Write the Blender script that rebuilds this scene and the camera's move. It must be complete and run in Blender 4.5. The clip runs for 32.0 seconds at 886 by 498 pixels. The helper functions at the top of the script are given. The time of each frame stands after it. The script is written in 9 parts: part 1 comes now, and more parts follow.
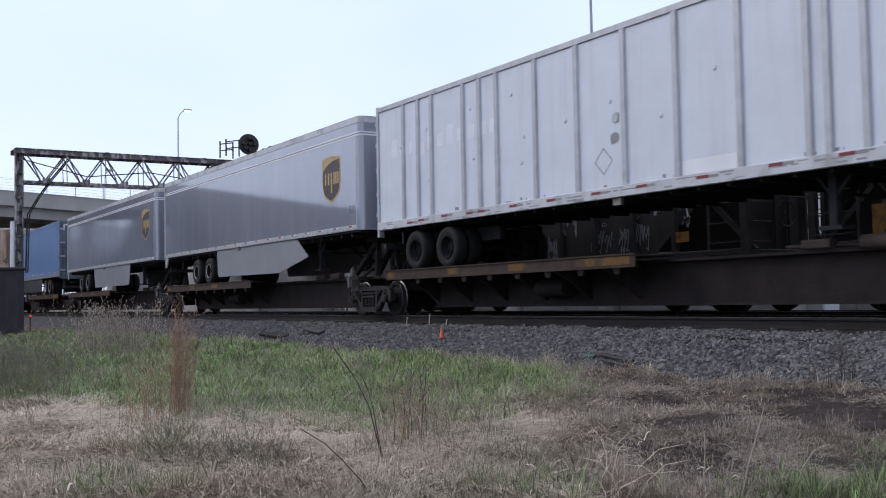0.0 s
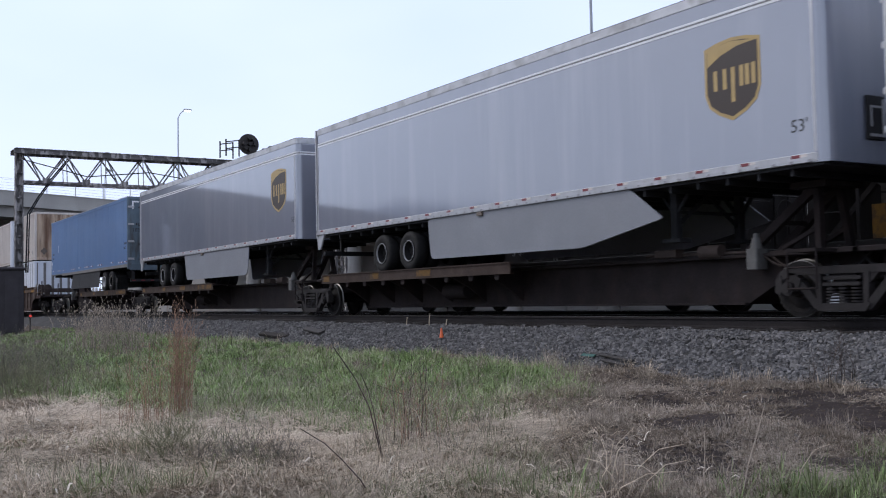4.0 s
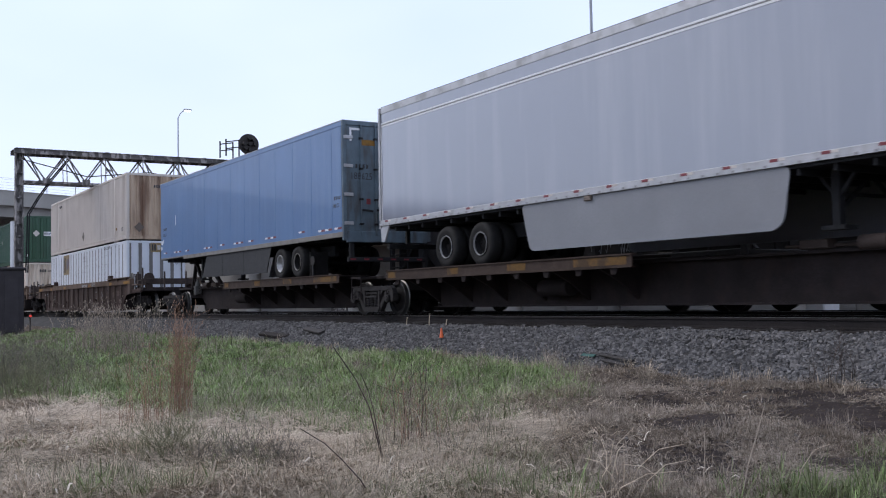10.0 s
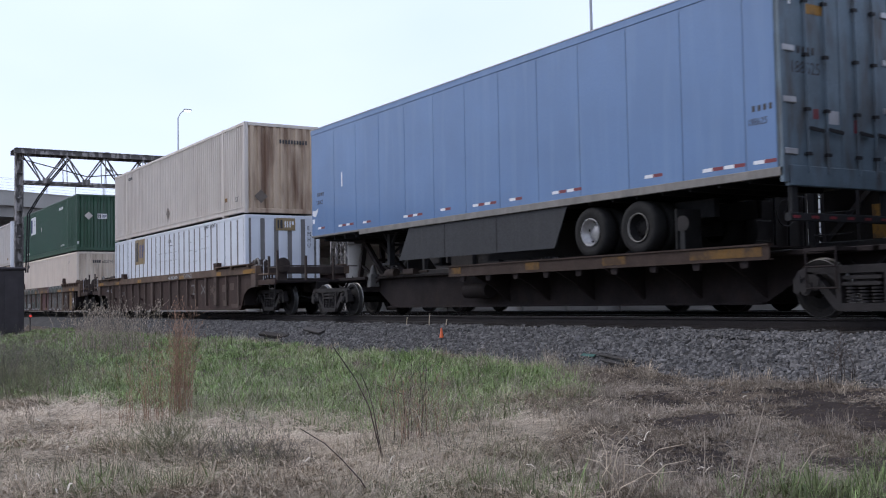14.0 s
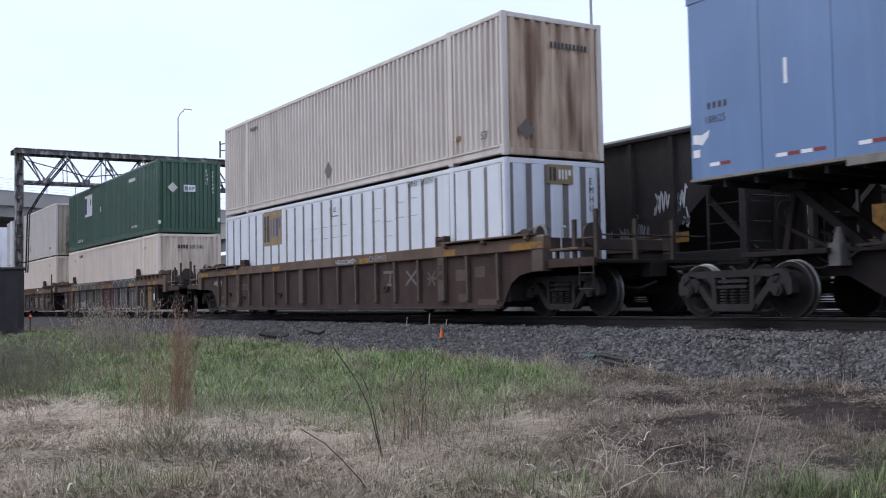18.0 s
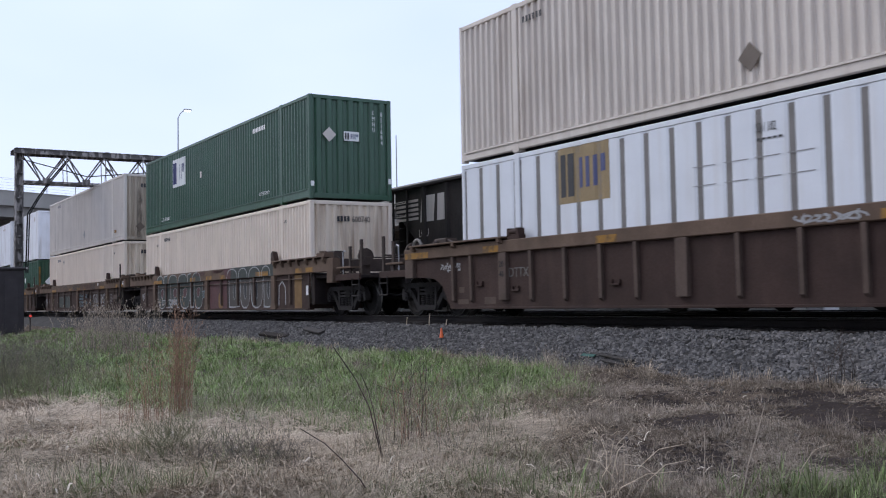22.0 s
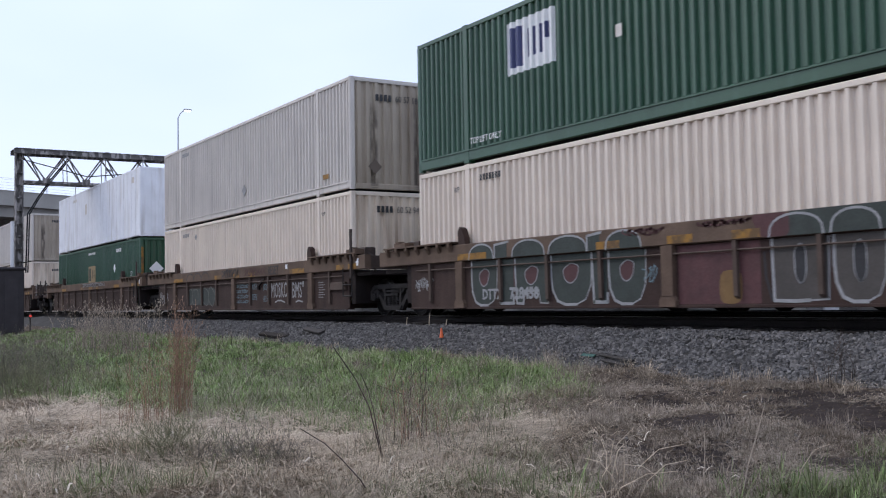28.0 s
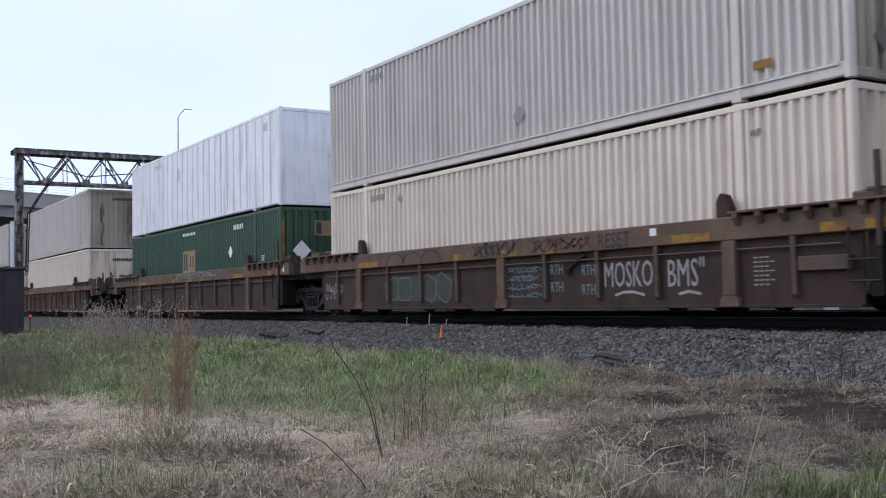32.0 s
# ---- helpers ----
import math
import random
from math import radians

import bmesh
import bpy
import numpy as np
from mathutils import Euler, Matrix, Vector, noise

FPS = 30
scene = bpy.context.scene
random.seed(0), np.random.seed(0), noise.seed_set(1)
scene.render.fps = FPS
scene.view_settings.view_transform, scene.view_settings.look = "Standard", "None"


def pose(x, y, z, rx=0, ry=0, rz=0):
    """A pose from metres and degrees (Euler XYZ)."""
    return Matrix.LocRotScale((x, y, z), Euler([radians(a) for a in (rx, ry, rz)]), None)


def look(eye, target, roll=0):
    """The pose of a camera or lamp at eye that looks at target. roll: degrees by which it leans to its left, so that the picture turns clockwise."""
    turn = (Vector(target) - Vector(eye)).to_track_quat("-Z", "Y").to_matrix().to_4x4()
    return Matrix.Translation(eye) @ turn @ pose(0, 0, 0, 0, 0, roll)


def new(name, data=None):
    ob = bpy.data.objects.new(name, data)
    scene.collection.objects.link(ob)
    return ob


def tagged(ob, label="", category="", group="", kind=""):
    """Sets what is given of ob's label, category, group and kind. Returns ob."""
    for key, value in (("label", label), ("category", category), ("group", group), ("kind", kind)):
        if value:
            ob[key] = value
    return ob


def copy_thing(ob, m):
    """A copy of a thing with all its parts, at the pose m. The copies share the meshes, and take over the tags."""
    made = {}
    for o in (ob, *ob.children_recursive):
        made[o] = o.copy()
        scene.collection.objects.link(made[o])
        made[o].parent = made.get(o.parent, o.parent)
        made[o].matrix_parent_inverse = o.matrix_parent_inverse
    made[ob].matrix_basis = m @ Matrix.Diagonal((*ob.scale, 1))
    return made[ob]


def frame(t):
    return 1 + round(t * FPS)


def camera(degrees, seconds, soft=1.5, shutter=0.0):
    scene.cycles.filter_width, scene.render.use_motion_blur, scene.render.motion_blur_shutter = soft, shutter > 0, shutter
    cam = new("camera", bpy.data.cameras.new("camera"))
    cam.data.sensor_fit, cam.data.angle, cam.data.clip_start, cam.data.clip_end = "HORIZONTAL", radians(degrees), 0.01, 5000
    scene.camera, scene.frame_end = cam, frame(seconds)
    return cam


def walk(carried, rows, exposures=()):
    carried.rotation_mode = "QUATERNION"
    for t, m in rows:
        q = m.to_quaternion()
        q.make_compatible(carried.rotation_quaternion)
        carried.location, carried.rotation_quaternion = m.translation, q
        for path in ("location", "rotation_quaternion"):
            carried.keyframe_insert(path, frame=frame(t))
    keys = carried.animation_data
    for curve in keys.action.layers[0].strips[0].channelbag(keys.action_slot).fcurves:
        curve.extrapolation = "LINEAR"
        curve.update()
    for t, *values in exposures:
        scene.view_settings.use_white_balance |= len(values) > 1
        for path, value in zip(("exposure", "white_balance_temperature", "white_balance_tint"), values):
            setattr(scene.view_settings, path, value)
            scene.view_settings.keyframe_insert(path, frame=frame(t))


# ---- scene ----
DEG = 46.1
EYE = (0.0, 0.0, 0.338)
YC = 13.177          # centre line of the running track; rail tops are at z = 0
YC2 = 17.55          # centre line of the siding with the coal hoppers

cam = camera(DEG, 32.0, soft=1.05, shutter=0.4)
VIEW = look(EYE, (-0.85093, 0.52289, 0.338 + 0.04972), -1.0107)
walk(cam, [(0.0, VIEW), (32.0, VIEW)], exposures=[(0.0, 0.03), (9.0, 0.04), (13.0, 0.08), (17.0, 0.15), (19.0, 0.12), (22.0, 0.0), (25.0, 0.05), (32.0, 0.05)])

# ---- light: an even overcast sky and a weak broad sun ----
world = bpy.data.worlds.new("overcast")
scene.world = world
world.use_nodes = True
wn, wl = world.node_tree.nodes, world.node_tree.links
wn.clear()
w_out = wn.new("ShaderNodeOutputWorld")
w_bg = wn.new("ShaderNodeBackground")
w_sky = wn.new("ShaderNodeTexSky")
w_sky.sky_type = "NISHITA"
w_sky.sun_disc = False
w_sky.sun_elevation, w_sky.sun_rotation = radians(41), radians(233)
w_sky.air_density, w_sky.dust_density, w_sky.ozone_density = 1.0, 3.0, 1.5
w_geo = wn.new("ShaderNodeTexCoord")
w_map = wn.new("ShaderNodeMapping")
w_map.inputs["Scale"].default_value = (1.0, 1.0, 2.5)
w_noise = wn.new("ShaderNodeTexNoise")
w_noise.inputs["Scale"].default_value = 1.3
w_noise.inputs["Detail"].default_value = 4
w_range = wn.new("ShaderNodeMapRange")
w_range.inputs["From Min"].default_value, w_range.inputs["From Max"].default_value = 0.35, 0.7
w_cloud = wn.new("ShaderNodeMix")
w_cloud.data_type = "RGBA"
w_cloud.inputs[6].default_value = (6.22, 7.32, 10.0, 1)
w_cloud.inputs[7].default_value = (7.83, 8.66, 10.85, 1)
w_mix = wn.new("ShaderNodeMix")
w_mix.data_type = "RGBA"
w_mix.inputs[0].default_value = 0.88
wl.new(w_geo.outputs["Generated"], w_map.inputs["Vector"])
wl.new(w_map.outputs["Vector"], w_noise.inputs["Vector"])
wl.new(w_noise.outputs["Fac"], w_range.inputs["Value"])
wl.new(w_range.outputs["Result"], w_cloud.inputs[0])
wl.new(w_sky.outputs["Color"], w_mix.inputs[6])
wl.new(w_cloud.outputs[2], w_mix.inputs[7])
wl.new(w_mix.outputs[2], w_bg.inputs["Color"])
w_bg.inputs["Strength"].default_value = 0.128
wl.new(w_bg.outputs["Background"], w_out.inputs["Surface"])

sun = new("sun", bpy.data.lights.new("sun", "SUN"))
sun.data.energy, sun.data.angle, sun.data.color = 1.2, radians(30), (1.0, 0.95, 0.89)
sun.matrix_world = look((0, 0, 60), (60, 45, 60 - 66))
scene.view_settings.exposure = 0.0


# ---- materials ----
def mat(name, col, rough=0.6, metal=0.0, var=0.18, scale=1.5, fine=30.0, bump=0.15, stain=None, island=0.0, each=0.0, coat=0.0,
        stain_amt=0.5, stain_scale=(6, 6, 0.5), stain_cut=(0.5, 0.75), emit=0.0, spec=0.5):
    """A painted, rusty or natural surface: two scales of mottling, optional stains in streaks, fine relief."""
    m = bpy.data.materials.new(name)
    m.use_nodes = True
    n, k = m.node_tree.nodes, m.node_tree.links
    p = n["Principled BSDF"]
    tc = n.new("ShaderNodeTexCoord")

    def noisy(sc, detail=4.0):
        t = n.new("ShaderNodeTexNoise")
        t.inputs["Scale"].default_value, t.inputs["Detail"].default_value = sc, detail
        k.new(tc.outputs["Object"], t.inputs["Vector"])
        return t

    def mix(fac, a, b):
        x = n.new("ShaderNodeMix")
        x.data_type = "RGBA"
        for sock, v in ((x.inputs[0], fac), (x.inputs[6], a), (x.inputs[7], b)):
            if isinstance(v, (int, float)):
                sock.default_value = v
            elif isinstance(v, tuple):
                sock.default_value = (*v[:3], 1)
            else:
                k.new(v, sock)
        return x.outputs[2]

    def span(v, a, b, c=0.0, d=1.0):
        r = n.new("ShaderNodeMapRange")
        for s, q in zip(("From Min", "From Max", "To Min", "To Max"), (a, b, c, d)):
            r.inputs[s].default_value = q
        k.new(v, r.inputs["Value"])
        return r.outputs["Result"]

    lo = tuple(c * (1 - var) for c in col)
    hi = tuple(min(1, c * (1 + var)) for c in col)
    big, small = noisy(scale), noisy(fine)
    out = mix(span(big.outputs["Fac"], 0.3, 0.7), lo, hi)
    out = mix(span(small.outputs["Fac"], 0.35, 0.75, 0.0, 0.45), out, lo)
    if stain:
        mp = n.new("ShaderNodeMapping")
        mp.inputs["Scale"].default_value = stain_scale
        k.new(tc.outputs["Object"], mp.inputs["Vector"])
        st = n.new("ShaderNodeTexNoise")
        st.inputs["Scale"].default_value, st.inputs["Detail"].default_value = 1.0, 6
        k.new(mp.outputs["Vector"], st.inputs["Vector"])
        out = mix(span(st.outputs["Fac"], stain_cut[0], stain_cut[1], 0.0, stain_amt), out, stain)
    rnd = None
    if island:
        rnd = n.new("ShaderNodeNewGeometry").outputs["Random Per Island"]
    elif each:
        rnd = n.new("ShaderNodeObjectInfo").outputs["Random"]
    if rnd:
        h = n.new("ShaderNodeHueSaturation")
        amt = island or each
        k.new(span(rnd, 0, 1, 1 - amt, 1 + amt), h.inputs["Value"])
        k.new(out, h.inputs["Color"])
        out = h.outputs["Color"]
    k.new(out, p.inputs["Base Color"])
    k.new(span(small.outputs["Fac"], 0.3, 0.7, max(0.03, rough - min(0.08, var)), min(1, rough + min(0.08, var))), p.inputs["Roughness"])
    p.inputs["Metallic"].default_value = metal
    p.inputs["Coat Weight"].default_value = coat
    p.inputs["Specular IOR Level"].default_value = spec
    p.inputs["Coat Roughness"].default_value = 0.06
    p.inputs["Coat IOR"].default_value = 2.15
    if bump:
        bp = n.new("ShaderNodeBump")
        bp.inputs["Strength"].default_value, bp.inputs["Distance"].default_value = bump, 0.01
        k.new(small.outputs["Fac"], bp.inputs["Height"])
        k.new(bp.outputs["Normal"], p.inputs["Normal"])
    if emit:
        p.inputs["Emission Color"].default_value = (*col, 1)
        p.inputs["Emission Strength"].default_value = emit
    return m


GRIME = (0.05, 0.035, 0.025)
M_UPS = mat("silver_grey_paint", (0.153, 0.168, 0.22), 0.3, var=0.025, scale=0.6, bump=0.0, coat=1.0, stain=(0.30, 0.30, 0.33), stain_amt=0.35, stain_scale=(2, 2, 0.15), fine=3.0)
M_ALU = mat("bare_aluminium", (0.42, 0.42, 0.44), 0.45, 0.4, var=0.12, scale=5, bump=0.05, stain=(0.2, 0.18, 0.16), stain_amt=0.4)
M_ROOFRAIL = mat("scuffed_roof_rail", (0.5, 0.5, 0.52), 0.45, 0.1, var=0.12, scale=3, bump=0.05, stain=(0.22, 0.21, 0.2), stain_amt=0.6, stain_scale=(2.5, 2.5, 2.5), stain_cut=(0.5, 0.66))
M_WHITE = mat("old_white_paint", (0.6, 0.625, 0.685), 0.45, var=0.06, bump=0.04, stain=(0.4, 0.37, 0.33), stain_amt=0.25, stain_scale=(5, 5, 0.35))
M_WHITEF = mat("faded_white_lettering", (0.8, 0.8, 0.8), 0.6, var=0.05)
M_BLUE = mat("faded_blue_paint", (0.083, 0.167, 0.335), 0.4, var=0.1, scale=0.8, bump=0.04, coat=0.15, stain=(0.17, 0.27, 0.43), stain_amt=0.3, stain_scale=(3, 3, 0.3))
M_BLUED = mat("dirty_blue_door_paint", (0.1, 0.14, 0.175), 0.55, var=0.2, scale=3, bump=0.08, stain=GRIME, stain_amt=0.75, stain_scale=(5, 5, 1.2))
M_TAN = mat("weathered_beige_paint", (0.61, 0.545, 0.49), 0.55, var=0.07, scale=1.0, bump=0.04, stain=(0.33, 0.25, 0.2), stain_amt=0.4, stain_scale=(3.5, 3.5, 0.25))
M_TANEND = mat("rust_streaked_beige_paint", (0.5, 0.375, 0.27), 0.6, var=0.1, scale=1.5, bump=0.06, stain=(0.12, 0.052, 0.025), stain_amt=0.85, stain_scale=(2.1, 2.1, 0.3), stain_cut=(0.46, 0.64))
M_CREAM = mat("cream_container_paint", (0.74, 0.64, 0.55), 0.5, var=0.06, scale=1.2, bump=0.03, stain=(0.46, 0.36, 0.28), stain_amt=0.35, stain_scale=(4, 4, 0.25))
M_GREY = mat("greyish_beige_paint", (0.6, 0.55, 0.51), 0.5, var=0.07, scale=1.2, bump=0.03, stain=(0.26, 0.23, 0.22), stain_amt=0.4, stain_scale=(4, 4, 0.22))
M_GREEN = mat("dark_green_paint", (0.022, 0.078, 0.042), 0.45, var=0.14, scale=0.9, bump=0.03, coat=0.1, stain=(0.05, 0.12, 0.08), stain_amt=0.5, stain_scale=(4, 4, 0.3))
M_CREAMEND = mat("grimy_cream_end_paint", (0.71, 0.605, 0.495), 0.55, var=0.08, scale=1.2, bump=0.03, stain=(0.24, 0.15, 0.09), stain_amt=0.7, stain_scale=(2.8, 2.8, 0.25), stain_cut=(0.52, 0.7))
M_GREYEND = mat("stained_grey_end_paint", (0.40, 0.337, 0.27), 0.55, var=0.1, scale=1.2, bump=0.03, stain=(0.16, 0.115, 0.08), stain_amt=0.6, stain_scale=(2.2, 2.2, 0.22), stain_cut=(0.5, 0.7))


def soot(m, runs, colour):
    """Adds narrow downward runs of soot to a paint: (centre across, half width, top, bottom) of each, in the thing's space."""
    n, k = m.node_tree.nodes, m.node_tree.links
    sep = n.new("ShaderNodeSeparateXYZ")
    k.new(n.new("ShaderNodeTexCoord").outputs["Object"], sep.inputs[0])
    ragged = n.new("ShaderNodeTexNoise")
    ragged.inputs["Scale"].default_value, ragged.inputs["Detail"].default_value = 5.0, 5.0
    base = n["Principled BSDF"].inputs["Base Color"]

    def op(kind, a, b):
        q = n.new("ShaderNodeMath")
        q.operation = kind
        for sock, v in zip(q.inputs, (a, b)):
            if isinstance(v, (int, float)):
                sock.default_value = v
            else:
                k.new(v, sock)
        return q.outputs[0]

    def fade(v, a, b, top=1.0):
        r = n.new("ShaderNodeMapRange")
        r.interpolation_type = "SMOOTHSTEP"
        for name, q in zip(("From Min", "From Max", "To Min", "To Max"), (a, b, 0.0, top)):
            r.inputs[name].default_value = q
        k.new(v, r.inputs["Value"])
        return r.outputs["Result"]

    for y, half, top, low in runs:
        across = fade(op("ABSOLUTE", op("SUBTRACT", sep.outputs["Y"], y), 0.0), half * 1.25, half * 0.5)
        mask = op("MULTIPLY", across, op("MULTIPLY", fade(sep.outputs["Z"], top, top - 0.7), fade(sep.outputs["Z"], low - 0.3, low + 0.1)))
        mask = op("MULTIPLY", mask, fade(ragged.outputs["Fac"], 0.25, 0.6, 0.85))
        x = n.new("ShaderNodeMix")
        x.data_type = "RGBA"
        k.new(mask, x.inputs[0])
        k.new(base.links[0].from_socket, x.inputs[6])
        x.inputs[7].default_value = (*colour, 1)
        k.new(x.outputs[2], base)


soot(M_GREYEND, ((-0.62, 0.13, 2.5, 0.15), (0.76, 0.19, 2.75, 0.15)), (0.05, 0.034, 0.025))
M_MUSTARD = mat("dull_mustard_emblem", (0.26, 0.185, 0.092), 0.55, var=0.15, scale=3)
M_GHOST = mat("cleaner_white_paint", (0.68, 0.69, 0.74), 0.5, var=0.06, scale=3)
M_DULL = mat("dull_dirty_aluminium", (0.19, 0.175, 0.16), 0.6, 0.1, var=0.2, scale=4, bump=0.08, stain=(0.12, 0.1, 0.085), stain_amt=0.6)
M_GREY2 = mat("grey_groove_paint", (0.24, 0.235, 0.24), 0.6, var=0.1)
M_PANEL = mat("white_panel_paint", (0.65, 0.67, 0.72), 0.4, var=0.05, scale=1.5, bump=0.03, stain=(0.5, 0.45, 0.4), stain_amt=0.3, stain_scale=(4, 4, 0.35))
M_PANELD = mat("dirty_white_panel_paint", (0.82, 0.83, 0.88), 0.45, var=0.07, scale=1.5, bump=0.03, stain=(0.42, 0.37, 0.33), stain_amt=0.5, stain_scale=(3.5, 3.5, 0.4), stain_cut=(0.53, 0.72))
M_BROWN = mat("weathered_brown_car_paint", (0.04, 0.0222, 0.0185), 0.75, var=0.25, scale=1.8, bump=0.2, stain=(0.07, 0.043, 0.034), stain_amt=0.55, stain_scale=(3, 3, 0.7), spec=0.25)
M_BROWN2 = mat("dusty_brown_sill_paint", (0.122, 0.081, 0.059), 0.75, var=0.25, scale=2.2, bump=0.2, stain=(0.07, 0.042, 0.032), stain_amt=0.6, stain_scale=(2, 2, 1.5), spec=0.25)
M_RIB = mat("dusty_brown_rib_paint", (0.088, 0.062, 0.051), 0.75, var=0.25, scale=2.0, bump=0.2, stain=(0.08, 0.05, 0.04), stain_amt=0.5, stain_scale=(2, 2, 1.5), spec=0.25)
M_SPINE = mat("grimy_dark_brown_steel", (0.026, 0.0205, 0.0205), 0.75, var=0.3, scale=2, bump=0.2, stain=(0.045, 0.031, 0.026), stain_amt=0.5, stain_scale=(3, 3, 2), spec=0.1)
M_DECK = mat("rust_brown_deck_edge", (0.042, 0.026, 0.02), 0.75, var=0.3, scale=3, bump=0.25, stain=(0.05, 0.035, 0.03), stain_amt=0.6, stain_scale=(3, 3, 3), spec=0.25)
M_YELLOW = mat("worn_yellow_reflector", (0.33, 0.165, 0.03), 0.6, var=0.3, scale=6, bump=0.1, stain=(0.08, 0.05, 0.03), stain_amt=0.85, stain_scale=(6, 6, 6), spec=0.3, stain_cut=(0.42, 0.6))
M_YELLOWD = mat("grimy_old_yellow_reflector", (0.17, 0.09, 0.024), 0.65, var=0.35, scale=5, bump=0.15, stain=(0.04, 0.026, 0.02), stain_amt=0.85, stain_scale=(5, 5, 5), spec=0.2, stain_cut=(0.4, 0.6))
M_OCHRE = mat("ochre_patch_paint", (0.19, 0.115, 0.052), 0.75, var=0.2, scale=4, bump=0.1, stain=(0.1, 0.06, 0.04), stain_amt=0.5, stain_scale=(4, 4, 2), spec=0.2)
M_END = mat("dusty_dark_end_steel", (0.062, 0.046, 0.04), 0.75, var=0.3, scale=3, bump=0.2, stain=(0.03, 0.022, 0.02), stain_amt=0.6, stain_scale=(3, 3, 2), spec=0.2)
M_TRUCK = mat("grimy_cast_steel", (0.026, 0.0225, 0.0225), 0.7, 0.0, var=0.35, scale=4, bump=0.3, spec=0.2)
M_WHEEL = mat("dark_steel_wheel", (0.012, 0.0105, 0.0105), 0.75, 0.0, var=0.3, scale=5, bump=0.1, spec=0.15)
M_TREAD = mat("polished_wheel_tread", (0.14, 0.135, 0.13), 0.4, 0.8, var=0.1)
M_BLACK = mat("black_sooty_steel", (0.034, 0.029, 0.027), 0.6, var=0.3, scale=1.5, bump=0.12, stain=(0.062, 0.05, 0.043), stain_amt=0.6, stain_scale=(2, 2, 0.5), spec=0.3)
M_TYRE = mat("black_tyre_rubber", (0.014, 0.013, 0.013), 0.8, var=0.25, scale=6, bump=0.15, spec=0.25)
M_RIM = mat("steel_disc_rim", (0.35, 0.34, 0.34), 0.45, 0.5, var=0.25, scale=8, bump=0.05)
M_RIMD = mat("dirty_dark_rim", (0.009, 0.0085, 0.009), 0.75, var=0.3, scale=8, spec=0.12)
M_SKIRT = mat("pale_grey_skirt_panel", (0.205, 0.21, 0.232), 0.5, var=0.1, scale=1.0, bump=0.03, stain=(0.2, 0.2, 0.215), stain_amt=0.5, stain_scale=(2, 2, 1))
M_SKIRTD = mat("dark_grey_skirt_panel", (0.012, 0.013, 0.017), 0.6, var=0.2, scale=1.5, stain=(0.03, 0.03, 0.032), stain_amt=0.5)
M_UNDER = mat("dark_underframe_paint", (0.022, 0.022, 0.024), 0.7, var=0.3, scale=3, spec=0.2)
M_RED = mat("red_reflector_tape", (0.17, 0.02, 0.028), 0.4, var=0.12, scale=8)
M_REFW = mat("white_reflector_tape", (0.72, 0.72, 0.74), 0.4, var=0.08)
M_GOLD = mat("gold_emblem_film", (0.44, 0.3, 0.11), 0.4, var=0.12, scale=3)
M_EMBR = mat("dark_brown_emblem_film", (0.035, 0.02, 0.012), 0.4, var=0.1)
M_INK = mat("black_lettering", (0.03, 0.03, 0.035), 0.6, var=0.1)
M_NAVY = mat("navy_emblem_film", (0.05, 0.06, 0.16), 0.5, var=0.1)
M_DIRTY = mat("brown_placard", (0.13, 0.10, 0.08), 0.6, var=0.2)
M_RAIL = mat("rusty_rail_steel", (0.02, 0.0165, 0.0165), 0.65, 0.2, var=0.25, scale=3, bump=0.1, spec=0.2)
M_RAILTOP = mat("shiny_rail_head", (0.4, 0.4, 0.41), 0.3, 0.9, var=0.08, scale=4)
M_TIE = mat("creosoted_timber", (0.03, 0.025, 0.022), 0.85, var=0.3, scale=4, bump=0.3, each=0.25, spec=0.2)
M_BALLAST = mat("ballast_bed", (0.05, 0.047, 0.046), 0.9, var=0.35, scale=6, fine=22, bump=1.0, spec=0.2)
M_STONE = mat("crushed_grey_stone", (0.13, 0.121, 0.117), 0.85, var=0.25, scale=5, fine=60, bump=0.3, island=0.55, spec=0.3)
M_SOIL = mat("dry_thatch_soil", (0.11, 0.085, 0.066), 0.95, var=0.35, scale=0.7, fine=14, bump=1.0, stain=(0.06, 0.045, 0.036), stain_amt=0.7, stain_scale=(0.45, 0.45, 0.45), stain_cut=(0.48, 0.62), spec=0.1)
M_DIRT = mat("dark_bare_dirt", (0.04, 0.031, 0.028), 0.95, var=0.35, scale=2, fine=20, bump=1.0, spec=0.1)
M_GRASS = mat("green_grass_blade", (0.205, 0.282, 0.1), 0.6, var=0.36, scale=1.5, fine=5, bump=0.0, island=0.5, stain=(0.36, 0.31, 0.18), stain_amt=0.4, stain_scale=(0.8, 0.8, 0.8), spec=0.3)
M_STRAW = mat("dry_straw_blade", (0.44, 0.358, 0.272), 0.75, var=0.22, scale=0.6, fine=5, bump=0.0, island=0.5, spec=0.2)
M_TANG = mat("tan_dead_grass", (0.325, 0.268, 0.215), 0.8, var=0.25, scale=0.6, fine=5, bump=0.0, island=0.5, spec=0.2)
M_PALEG = mat("pale_grey_green_blade", (0.38, 0.375, 0.235), 0.7, var=0.25, scale=0.6, fine=5, bump=0.0, island=0.45, spec=0.2)
M_OLIVE = mat("dull_olive_weed", (0.18, 0.175, 0.105), 0.75, var=0.3, scale=1.5, fine=6, bump=0.0, island=0.45, spec=0.2)
M_GRASS2 = mat("dull_green_tuft_blade", (0.17, 0.2, 0.09), 0.7, var=0.3, scale=0.8, fine=5, bump=0.0, island=0.5, spec=0.2)
